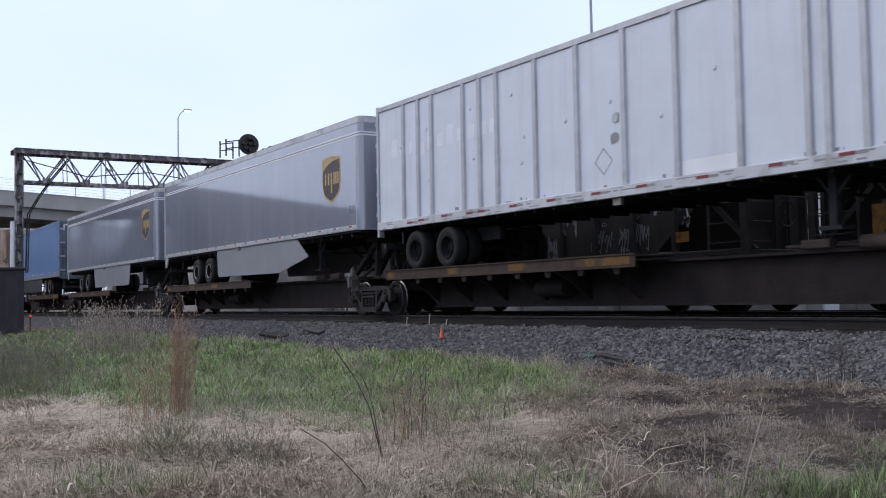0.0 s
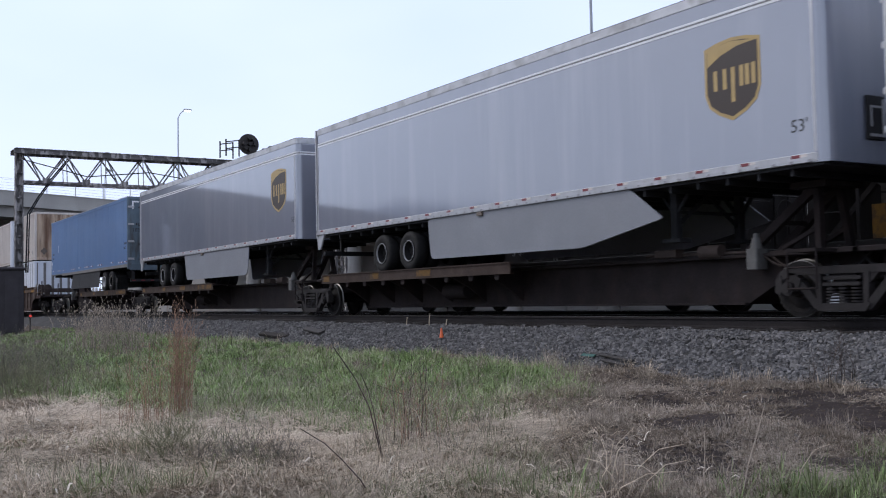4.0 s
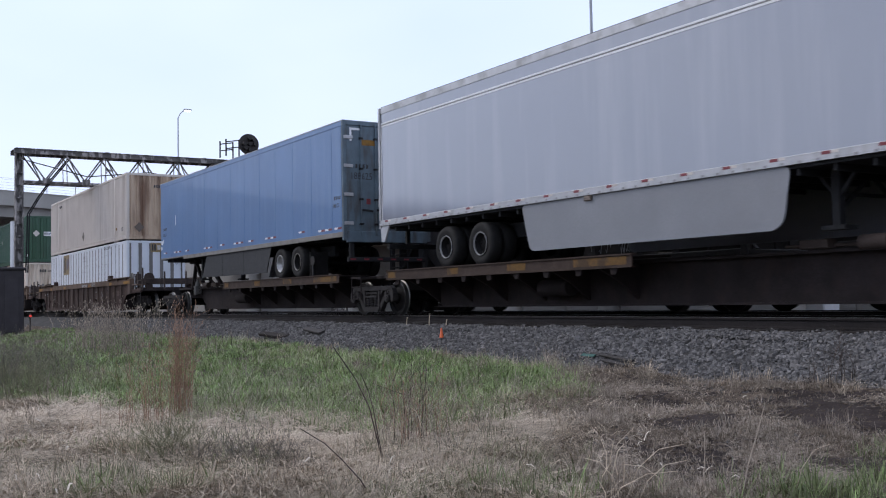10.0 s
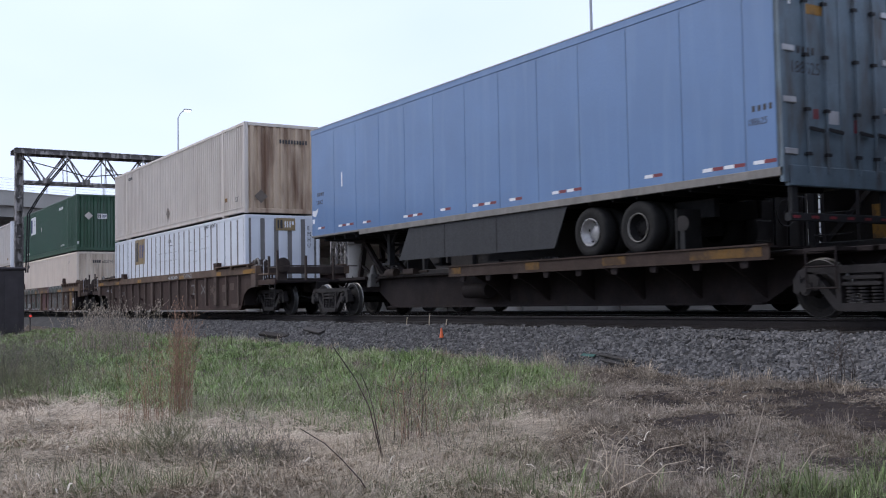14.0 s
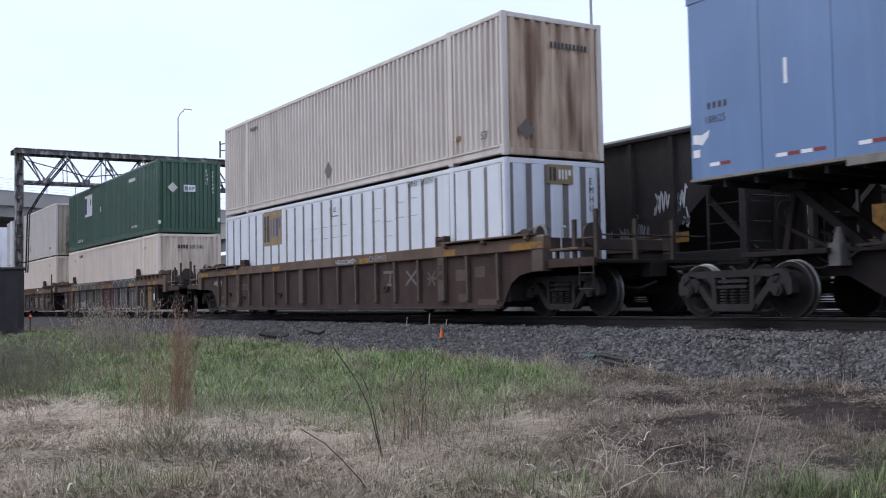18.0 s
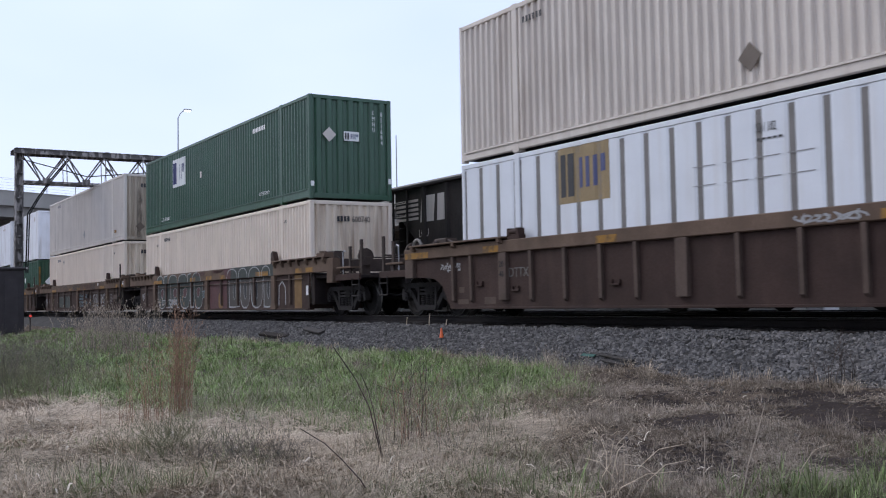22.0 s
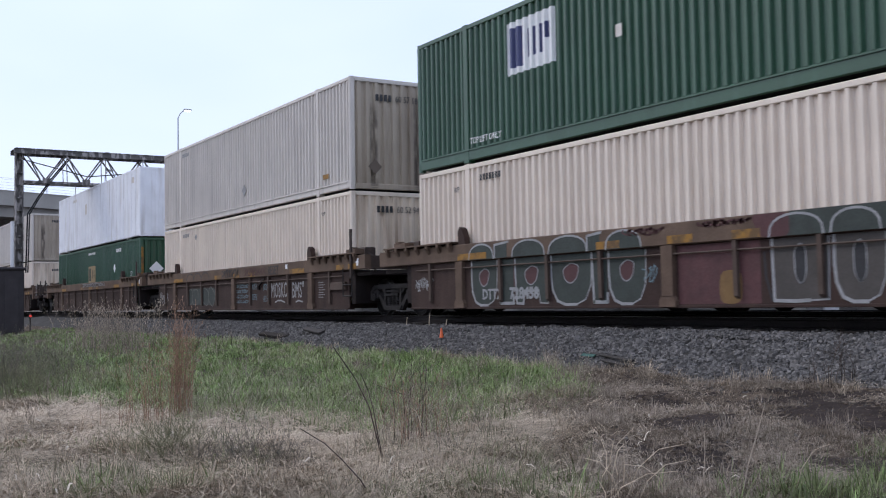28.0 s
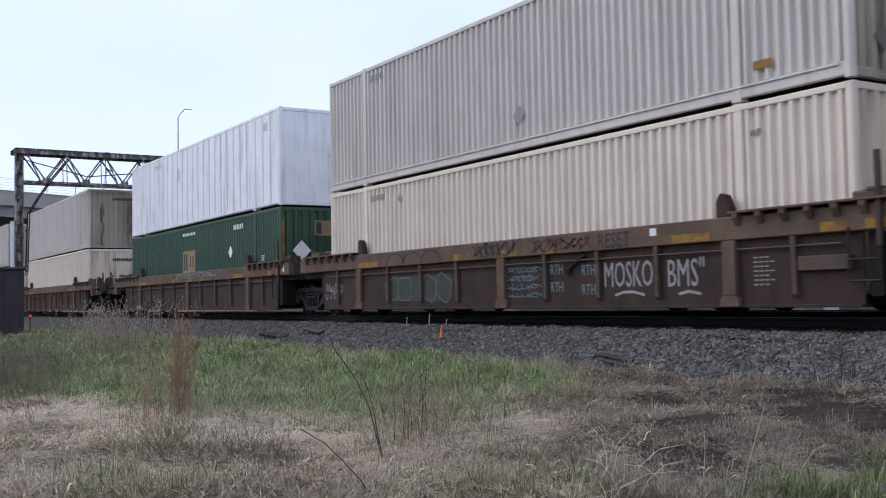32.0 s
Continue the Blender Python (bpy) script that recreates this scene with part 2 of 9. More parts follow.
M_STRIPE = mat("brown_grey_groove_paint", (0.16, 0.148, 0.142), 0.6, var=0.15, scale=3)
M_CURL = mat("bleached_curled_leaf", (0.62, 0.55, 0.46), 0.7, var=0.15, scale=4, fine=12, bump=0.0, island=0.25, spec=0.2)
M_RUSTY = mat("rust_red_stalk", (0.31, 0.19, 0.13), 0.75, var=0.25, scale=3, bump=0.0, island=0.4, spec=0.2)
M_STALK = mat("brown_dead_stalk", (0.062, 0.043, 0.035), 0.8, var=0.25, scale=3, bump=0.0, island=0.4)
M_SHRUB = mat("grey_brown_twigs", (0.14, 0.118, 0.095), 0.8, var=0.25, scale=3, bump=0.0, island=0.45)
M_CONC = mat("weathered_concrete", (0.33, 0.315, 0.295), 0.85, var=0.14, scale=0.4, fine=10, bump=0.15, stain=(0.22, 0.21, 0.19), stain_amt=0.55, stain_scale=(0.8, 0.8, 0.25))
# darker copy of the concrete, with shade below the decks put into its colour
M_CONCD = mat("shade_toned_old_concrete", (0.27, 0.255, 0.24), 0.85, var=0.16, scale=0.4, fine=10, bump=0.15)
M_GANTRY = mat("peeling_dark_gantry_steel", (0.085, 0.077, 0.074), 0.7, var=0.4, scale=3, fine=12, bump=0.2, stain=(0.40, 0.37, 0.36), stain_amt=0.75, stain_scale=(5, 5, 2), stain_cut=(0.5, 0.6))
M_GALV = mat("galvanised_pole_steel", (0.32, 0.33, 0.35), 0.45, 0.6, var=0.12, scale=2, bump=0.03)
M_WIRE = mat("fence_wire", (0.30, 0.31, 0.32), 0.5, 0.5, var=0.1)
M_GLOW = mat("lit_lamp_lens", (1.0, 0.97, 0.92), 0.4, var=0.0, bump=0, emit=9.0)
M_ORANGE = mat("orange_marker_plastic", (0.75, 0.14, 0.04), 0.5, var=0.12, scale=8)
M_TEAL = mat("faded_teal_paint", (0.035, 0.1, 0.085), 0.7, var=0.2, scale=6)
M_BOARD = mat("weathered_dark_board", (0.035, 0.03, 0.028), 0.85, var=0.3, scale=5, bump=0.3)
M_CAB = mat("dark_grey_cabinet_paint", (0.034, 0.029, 0.033), 0.7, var=0.25, scale=2, bump=0.1)
M_LEAF = mat("bare_wood_thicket", (0.27, 0.26, 0.25), 0.9, var=0.3, scale=0.4, fine=3, bump=0.0)
# pale bluish grey that puts distance haze into the far wood's colour
M_WOOD = mat("haze_paled_wood", (0.62, 0.63, 0.66), 0.9, var=0.2, scale=0.1, fine=1, bump=0.0)
M_SPRAYW = mat("fresh_white_spray_paint", (0.6, 0.6, 0.62), 0.7, var=0.2, scale=6)
M_SPRAYP = mat("dull_grey_spray_fill", (0.06, 0.052, 0.048), 0.75, var=0.2, scale=3)
M_STENCIL = mat("dim_grey_stencil_paint", (0.11, 0.105, 0.1), 0.7, var=0.2, scale=6)
M_SPRAY = mat("white_spray_paint", (0.29, 0.29, 0.3), 0.7, var=0.2, scale=6)
M_SPRAYG = mat("dark_green_spray_paint", (0.028, 0.037, 0.033), 0.7, var=0.25, scale=4)
M_SPRAYB = mat("pale_blue_spray_paint", (0.13, 0.2, 0.235), 0.7, var=0.2, scale=6)
M_SPRAYR = mat("dull_red_spray_paint", (0.075, 0.025, 0.028), 0.7, var=0.25, scale=4)
M_SPRAYD = mat("dark_spray_paint", (0.02, 0.02, 0.024), 0.7, var=0.2, scale=6)


# ---- mesh building ----
class Mesh:
    """Vertices and faces of one part."""

    def __init__(self):
        self.v, self.f, self.s = [], [], []

    def add(self, vs, fs, smooth=False):
        o = len(self.v)
        self.v += [tuple(p) for p in vs]
        self.f += [tuple(i + o for i in f) for f in fs]
        self.s += [smooth] * len(fs)
        return self

    def box(self, x0, x1, y0, y1, z0, z1, c=0.0):
        """A box, its long edges chamfered by c."""
        x0, x1, y0, y1, z0, z1 = min(x0, x1), max(x0, x1), min(y0, y1), max(y0, y1), min(z0, z1), max(z0, z1)
        if not c:
            vs = [(x, y, z) for x in (x0, x1) for y in (y0, y1) for z in (z0, z1)]
            return self.add(vs, [(0, 1, 3, 2), (4, 6, 7, 5), (0, 4, 5, 1), (2, 3, 7, 6), (0, 2, 6, 4), (1, 5, 7, 3)])
        d = (x1 - x0, y1 - y0, z1 - z0)
        ax = d.index(max(d))
        r = [(x0, x1), (y0, y1), (z0, z1)]
        (a0, a1), (b0, b1) = r[(ax + 1) % 3], r[(ax + 2) % 3]
        poly = [(a0 + c, b0), (a1 - c, b0), (a1, b0 + c), (a1, b1 - c), (a1 - c, b1), (a0 + c, b1), (a0, b1 - c), (a0, b0 + c)]
        return self.prism(poly, "xyz"[ax], *r[ax])

    def prism(self, poly, axis, a, b, smooth=False):
        """A polygon (in the two axes that follow `axis` in xyzxyz) pushed from a to b."""
        i = "xyz".index(axis)
        n = len(poly)

        def at(p, h):
            q = [0, 0, 0]
            q[i], q[(i + 1) % 3], q[(i + 2) % 3] = h, p[0], p[1]
            return tuple(q)

        vs = [at(p, a) for p in poly] + [at(p, b) for p in poly]
        self.add(vs, [(j, (j + 1) % n, n + (j + 1) % n, n + j) for j in range(n)], smooth)
        return self.add(vs, [tuple(range(n - 1, -1, -1)), tuple(range(n, 2 * n))])

    def side(self, poly, y0, y1):
        """A polygon in x, z pushed from y0 to y1."""
        return self.prism([(z, x) for x, z in poly], "y", y0, y1)

    def bar(self, p, q, w, h=None, up=(0, 0, 1)):
        """A square bar from p to q."""
        p, q = Vector(p), Vector(q)
        d = (q - p).normalized()
        u = Vector(up)
        if abs(d.dot(u)) > 0.98:
            u = Vector((0, 1, 0))
        r = d.cross(u).normalized() * (w / 2)
        t = r.cross(d).normalized() * ((h or w) / 2)
        vs = [e + a + b for e in (p, q) for a, b in ((r, t), (-r, t), (-r, -t), (r, -t))]
        return self.add(vs, [(0, 1, 5, 4), (1, 2, 6, 5), (2, 3, 7, 6), (3, 0, 4, 7), (3, 2, 1, 0), (4, 5, 6, 7)])

    def rod(self, p, q, r0, r1=None, n=8):
        p, q = Vector(p), Vector(q)
        d = (q - p).normalized()
        u = Vector((0, 0, 1)) if abs(d.z) < 0.95 else Vector((1, 0, 0))
        a = d.cross(u).normalized()
        b = a.cross(d)
        r1 = r0 if r1 is None else r1
        ang = [2 * math.pi * i / n for i in range(n)]
        vs = [e + (a * math.cos(t) + b * math.sin(t)) * r for e, r in ((p, r0), (q, r1)) for t in ang]
        self.add(vs, [(i, (i + 1) % n, n + (i + 1) % n, n + i) for i in range(n)], True)
        return self.add(vs, [tuple(range(n - 1, -1, -1)), tuple(range(n, 2 * n))])

    def path(self, pts, r, n=6):
        for a, b in zip(pts, pts[1:]):
            self.rod(a, b, r, r, n)
        return self

    def lathe(self, prof, n=28, at=(0, 0, 0), smooth=True):
        """A profile of (radius, y) turned round the y axis."""
        vs, fs, m = [], [], len(prof)
        for i in range(n):
            t = 2 * math.pi * i / n
            vs += [(at[0] + r * math.cos(t), at[1] + y, at[2] + r * math.sin(t)) for r, y in prof]
        for i in range(n):
            j = (i + 1) % n
            fs += [(i * m + k, i * m + k + 1, j * m + k + 1, j * m + k) for k in range(m - 1)]
        return self.add(vs, fs, smooth)

    def data(self, name, material):
        me = bpy.data.meshes.new(name)
        me.from_pydata(self.v, [], self.f)
        me.polygons.foreach_set("use_smooth", self.s)
        bm = bmesh.new()
        bm.from_mesh(me)
        bmesh.ops.recalc_face_normals(bm, faces=bm.faces)
        bm.to_mesh(me)
        bm.free()
        me.materials.append(material)
        return me


def part(name, mesh, material, parent=None, label="", at=None, kind=""):
    """One mesh object under a thing or a part."""
    me = mesh.data(name, material) if isinstance(mesh, Mesh) else mesh
    ob = new(name, me)
    if parent:
        ob.parent = parent
    if at is not None:
        ob.matrix_basis = at
    return tagged(ob, label, kind=kind) if label or kind else ob


def thing(name, label, category, group="", kind="", at=None):
    ob = new(name)
    ob.empty_display_size = 0.2
    if at is not None:
        ob.matrix_basis = at
    return tagged(ob, label, category, group, kind)


def lettering(name, text, size, material, parent, at, label="", squeeze=1.0, weight=0.0):
    """Words in the built-in font, as a thin mesh."""
    cu = bpy.data.curves.new(name, "FONT")
    cu.body, cu.size, cu.extrude, cu.resolution_u, cu.offset = text, size, 0.001, 2, weight
    tmp = bpy.data.objects.new(name, cu)
    me = bpy.data.meshes.new_from_object(tmp)
    bpy.data.objects.remove(tmp)
    me.transform(Matrix.Diagonal((squeeze, 1, 1, 1)))
    me.materials.clear()
    me.materials.append(material)
    ob = part(name, me, material, parent, label)
    ob.matrix_basis = at
    return ob


def near_face(x, y, z):
    """The pose of lettering on a side that looks towards -y."""
    return pose(x, y, z, 90, 0, 0)


def end_face(x, y, z):
    """The pose of lettering on an end that looks towards +x."""
    return pose(x, y, z, 90, 0, 90)


# ---- containers ----
CL, CW, CH = 16.154, 2.591, 2.896


def corrugation(a, b, pitch, depth, flat=0.5, y=0.0):
    """The outline of a corrugated sheet from a to b: (along, out) points, crests at y, troughs depth behind."""
    n = max(1, round((b - a) / pitch))
    p = (b - a) / n
    slope = min(0.14, (1 - flat) / 3)
    out = [(a, y + depth)]
    for i in range(n):
        o = a + i * p
        t = (1 - flat) / 2
        out += [(o + p * (t - slope * 0.5), y + depth), (o + p * (t + slope * 0.5), y), (o + p * (1 - t - slope * 0.5), y), (o + p * (1 - t + slope * 0.5), y + depth)]
    out.append((b, y + depth))
    return out


def sheet(line, z0, z1, back, axis="y", x=0.0, sign=1):
    """A corrugated sheet with a flat back; along x (axis y) or along y at the end face x."""
    m = Mesh()
    n = len(line)

    def at(u, d, z):
        return (u, d * sign, z) if axis == "y" else (x - d, u, z)

    vs = [at(u, d, z) for z in (z0, z1) for u, d in line] + [at(u, back, z) for z in (z0, z1) for u in (line[0][0], line[-1][0])]
    m.add(vs, [(i, i + 1, n + i + 1, n + i) for i in range(n - 1)] + [(2 * n, 2 * n + 1, 2 * n + 3, 2 * n + 2)])
    return m


def clip_line(line, a, b, lift):
    """The stretch of a corrugation between a and b, lifted towards the viewer."""
    us, ds = [p[0] for p in line], [p[1] for p in line]
    inner = [(u, d) for u, d in line if a < u < b]
    return [(u, d - lift) for u, d in [(a, float(np.interp(a, us, ds)))] + inner + [(b, float(np.interp(b, us, ds)))]]


def film(line, a, b, z0, z1, lift=0.004, axis="y", x=0.0):
    """Paint that follows a corrugated wall."""
    seg = clip_line(line, a, b, lift)
    m, n = Mesh(), len(seg)
    vs = [((u, d, z) if axis == "y" else (x - d, u, z)) for z in (z0, z1) for u, d in seg]
    return m.add(vs, [(i, i + 1, n + i + 1, n + i) for i in range(n - 1)])


def container(label, paint, end_paint, pitch=0.28, depth=0.036, flat=0.5, groove=None, rail=0.2, rail_paint=None, end_pitch=0.255, name="container", tall=CH):
    """A 53-foot domestic container: its origin in the middle of its base."""
    box = thing(name, label, "container", "containers on the train")
    h, w = CL / 2, CW / 2
    rail_paint = rail_paint or paint
    posts = (-h + 2.02, h - 2.02)
    lines = []
    zb, zt = rail, tall - 0.11
    # side walls in three bays between the posts
    for sgn in (-1, 1):
        for a, b in ((-h + 0.12, posts[0] - 0.07), (posts[0] + 0.07, posts[1] - 0.07), (posts[1] + 0.07, h - 0.12)):
            ln = corrugation(a, b, pitch, depth, flat, y=-w + 0.008)
            part("side_panel", sheet(ln, zb, zt, -w + 0.09, sign=1 if sgn < 0 else -1), paint, box)
            if sgn < 0:
                lines.append(ln)
            if groove and sgn < 0:
                g = Mesh()
                for i in range(len(ln) - 1):
                    if ln[i][1] > -w + 0.012 and ln[i + 1][1] > -w + 0.012:
                        g.box(ln[i][0] + 0.004, ln[i + 1][0] - 0.004, ln[i][1] - 0.004, ln[i][1] + 0.01, zb + 0.05, zt - 0.03)
                part("groove", g, groove, box, "grey painted grooves")
        part("top_rail", Mesh().box(-h + 0.1, h - 0.1, sgn * w, sgn * (w - 0.06), zt, tall - 0.012, 0.012), rail_paint, box)
        part("bottom_rail", Mesh().box(-h + 0.1, h - 0.1, sgn * (w - 0.004), sgn * (w - 0.1), 0.05, rail, 0.015)
             .box(-h + 0.2, h - 0.2, sgn * (w + 0.02), sgn * (w - 0.03), rail - 0.045, rail - 0.015), rail_paint, box)
        for x in posts:
            part("lifting_post", Mesh().box(x - 0.085, x + 0.085, sgn * (w + 0.004), sgn * (w - 0.1), 0.02, tall, 0.012), rail_paint, box)
            for z in (0.0, tall - 0.118):
                part("corner_casting", Mesh().box(x - 0.09, x + 0.09, sgn * (w + 0.006), sgn * (w - 0.16), z, z + 0.118, 0.01), rail_paint, box)
        for x in (-h, h):
            e = 1 if x > 0 else -1
            part("corner_post", Mesh().box(x, x - e * 0.14, sgn * w, sgn * (w - 0.14), 0.02, tall - 0.01, 0.03), rail_paint, box)
    # ends
    ln = corrugation(-w + 0.13, w - 0.13, end_pitch, depth, 0.52, y=0.01)
    part("end_wall", sheet(ln, 0.17, tall - 0.1, 0.1, "x", h), end_paint, box)
    if groove is M_STRIPE:
        g = Mesh()
        for i in range(len(ln) - 1):
            if ln[i][1] > 0.014 and ln[i + 1][1] > 0.014:
                g.box(h - ln[i][1] + 0.004, h - ln[i][1] - 0.01, ln[i][0] + 0.004, ln[i + 1][0] - 0.004, 0.2, tall - 0.12)
        part("groove", g, groove, box, "grey painted grooves")
    part("end_header", Mesh().box(h - 0.004, h - 0.1, -w + 0.13, w - 0.13, tall - 0.12, tall - 0.01, 0.012), rail_paint, box)
    part("end_sill", Mesh().box(h - 0.004, h - 0.1, -w + 0.13, w - 0.13, 0.03, 0.18, 0.015), end_paint, box)
    for sgn in (-1, 1):
        part("door_leaf", Mesh().box(-h + 0.01, -h + 0.06, sgn * 0.012, sgn * (w - 0.13), 0.1, tall - 0.05, 0.01), paint, box)
    part("roof", Mesh().box(-h + 0.1, h - 0.1, -w + 0.06, w - 0.06, tall - 0.05, tall - 0.02), paint, box)
    part("floor", Mesh().box(-h + 0.1, h - 0.1, -w + 0.1, w - 0.1, 0.06, 0.14), M_UNDER, box)
    return box, lines, ln


def side_film(box, lines, name, a, b, z0, z1, material, label="", lift=0.004):
    for ln in lines:
        lo, hi = max(a, ln[0][0]), min(b, ln[-1][0])
        if hi > lo + 0.01:
            return part(name, film(ln, lo, hi, z0, z1, lift), material, box, label)


def diamond(parent, u, z, r, material, face, label="", name="placard"):
    """A square placard stood on its corner, on the near side (face 'y') or on the end ('x')."""
    m = Mesh()
    q = [(u - r, z), (u, z - r), (u + r, z), (u, z + r)]
    if face[0] == "y":
        m.side(q, face[1], face[1] - 0.006)
    else:
        m.prism(q, "x", face[1], face[1] + 0.006)
    return part(name, m, material, parent, label)


def bars(parent, u, z, n, w, h, gap, material, face, slope=0.0, name="lettering_bar"):
    """Writing too small to read: a row of short bars."""
    m = Mesh()
    for i in range(n):
        a = u + i * (w + gap)
        if face[0] == "y":
            m.box(a, a + w, face[1], face[1] - 0.004, z, z + h)
        else:
            m.box(face[1], face[1] + 0.004, a, a + w, z, z + h)
    return part(name, m, material, parent, kind="stuff" if n > 1 else "")


def ribbon(m, pts, w, y):
    """A stroke of spray paint along points (x, z), at the plane y."""
    n = len(pts)
    for i in range(n - 1):
        (x0, z0), (x1, z1) = pts[i], pts[i + 1]
        dx, dz = x1 - x0, z1 - z0
        l = math.hypot(dx, dz) or 1
        ox, oz = -dz / l * w / 2, dx / l * w / 2
        ex, ez = dx / l * w * 0.3, dz / l * w * 0.3
        m.add([(x0 + ox - ex, y, z0 + oz - ez), (x1 + ox + ex, y, z1 + oz + ez), (x1 - ox + ex, y, z1 - oz + ez), (x0 - ox - ex, y, z0 - oz - ez)], [(0, 1, 2, 3)])


def scrawl(seed, x0, x1, z0, z1, n):
    """A hurried cursive line of loops and spikes that spells nothing."""
    rng = random.Random(seed)
    out, mid, hh = [], (z0 + z1) / 2, (z1 - z0) / 2
    step = (x1 - x0) / n
    line = []
    for i in range(n):
        c, a = x0 + (i + 0.5) * step, rng.uniform(0.55, 1.0)
        turn, lean = rng.choice((1, -1)), rng.uniform(-0.25, 0.25)
        for t in np.linspace(0, 2 * math.pi, 11):
            line.append((c + step * (t / 6.283 - 0.5) * 1.1 + turn * step * 0.42 * math.sin(t * 1.5 + i) + lean * hh * math.cos(t), mid + hh * a * math.cos(t + 0.4 * i)))
    out.append(line)
    for i in range(max(1, n // 3)):
        c = rng.uniform(x0, x1)
        out.append([(c, mid - hh), (c + rng.uniform(-0.3, 0.3) * step, mid + hh * 1.15)])
    return out


def tag(seed, x0, x1, z0, z1, n):
    """A quick sprayed tag: one hurried line of spikes and hooks, leaning, that spells nothing."""
    r = random.Random(seed)
    w, h = (x1 - x0) / (2 * n), z1 - z0
    line, out = [], []
    for i in range(2 * n):
        a, lean = x0 + i * w, r.uniform(0.1, 0.5) * w
        lo, hi = z0 + h * r.uniform(0.0, 0.3), z0 + h * r.uniform(0.65, 1.0)
        line += [(a - 0.2 * w, lo + 0.2 * h), (a, lo), (a + 0.35 * w + lean, hi), (a + 0.7 * w + lean, hi - 0.12 * h)]
        if r.random() < 0.5:
            q = r.uniform(0.35, 0.65)
            line += [(a + 0.3 * w, z0 + q * h), (a + 1.1 * w, z0 + (q - 0.15) * h)]
    out.append(line)
    for _ in range(n):
        c = r.uniform(x0, x1)
        out.append([(c, z0 + h * r.uniform(0.2, 0.8)), (c + r.uniform(-1, 1) * w, z0 - h * r.uniform(0.05, 0.3)), (c + r.uniform(-1.4, 0.4) * w, z0 - h * r.uniform(0.0, 0.15))])
    out.append([(x0 - 0.4 * w, z0 + 0.1 * h), (x0 + 0.6 * w, z0 + 0.55 * h), (x0 + 0.1 * w, z0 + 0.8 * h)])
    return out


def graffiti(parent, y, strokes, w, material, label):
    m = Mesh()
    for s in strokes:
        ribbon(m, s, w, y)
    return part("graffiti", m, material, parent, label, kind="stuff")


def fat_letter(parent, x0, x1, shape, fill, top_fill, counter, slot=False):
    """One fat sprayed letter: fill and white outline on the side plate, its head on the chord's face. shape: 'round', 'flat' or 'open' foot."""
    cx, hw = (x0 + x1) / 2, (x1 - x0) / 2
    yp, yc = -1.4935, -1.5725
    foot = {"round": [(-1.0, 0.75), (-0.94, 0.5), (-0.7, 0.3), (-0.3, 0.235), (0.25, 0.235), (0.7, 0.32), (0.95, 0.55), (1.0, 0.8)],
            "flat": [(-1.0, 0.9), (-0.96, 0.26), (-0.2, 0.25), (0.3, 0.26), (0.96, 0.27), (1.0, 0.9)],
            "open": [(-0.98, 0.9), (-0.9, 0.27), (-0.5, 0.26), (-0.42, 0.5), (0.42, 0.5), (0.5, 0.27), (0.95, 0.26), (1.0, 0.9)]}[shape]
    low = [(cx + u * hw, z) for u, z in foot]
    part("graffiti", Mesh().side([(low[0][0], 1.13)] + low + [(low[-1][0], 1.13)], yp, yp - 0.001), fill, parent, "dark fill of a fat graffiti letter")
    head = [(cx + hw * math.cos(q) * 0.96, 1.16 + 0.3 * abs(math.sin(q)) ** 0.7) for q in np.linspace(math.pi, 0, 11)]
    part("graffiti", Mesh().side(head, yc, yc - 0.001), top_fill, parent, "dark green head of a fat graffiti letter")
    n = len(low)
    graffiti(parent, yp - 0.003, [[(low[0][0], 1.12)] + low[:n // 2 + 1]], 0.05, M_SPRAY, "thick white outline of a graffiti letter")
    graffiti(parent, yp - 0.003, [low[n // 2:] + [(low[-1][0], 1.12)]], 0.024, M_SPRAY, "thin white outline of a graffiti letter")
    graffiti(parent, yc - 0.003, [head], 0.035, M_SPRAY, "white outline of a letter's head")
    if slot:
        hole = [(cx - 0.1, 0.95), (cx - 0.09, 0.62), (cx - 0.03, 0.5), (cx + 0.04, 0.5), (cx + 0.1, 0.62), (cx + 0.1, 0.98), (cx, 1.06)]
    else:
        hole = [(cx - hw * 0.42, 0.86), (cx - hw * 0.3, 0.66), (cx, 0.6), (cx + hw * 0.3, 0.7), (cx + hw * 0.42, 0.92), (cx, 0.98)]
    part("graffiti", Mesh().side(softened(hole, 0.08), yp - 0.002, yp - 0.003), counter, parent, "sprayed counter of a graffiti letter")
    graffiti(parent, yp - 0.004, [softened(hole, 0.08) + softened(hole, 0.08)[:1]], 0.022, M_SPRAY, "thin white line round a letter's counter")


def emblem_square(box, lines, a, b, z0, z1, back, dark, light, label):
    """A square emblem with three plain block shapes in it."""
    ob = side_film(box, lines, "emblem", a, b, z0, z1, back, label, 0.004)
    w, h = b - a, z1 - z0
    for q, (u0, u1, v0, v1) in enumerate(((0.07, 0.17, 0.12, 0.88), (0.21, 0.33, 0.12, 0.88), (0.43, 0.50, 0.25, 0.78), (0.56, 0.63, 0.25, 0.78), (0.70, 0.77, 0.25, 0.78), (0.83, 0.93, 0.48, 0.78))):
        side_film(box, lines, "emblem_bar", a + u0 * w, a + u1 * w, z0 + v0 * h, z0 + v1 * h, dark if q < 2 else light, "", 0.008)
    return ob


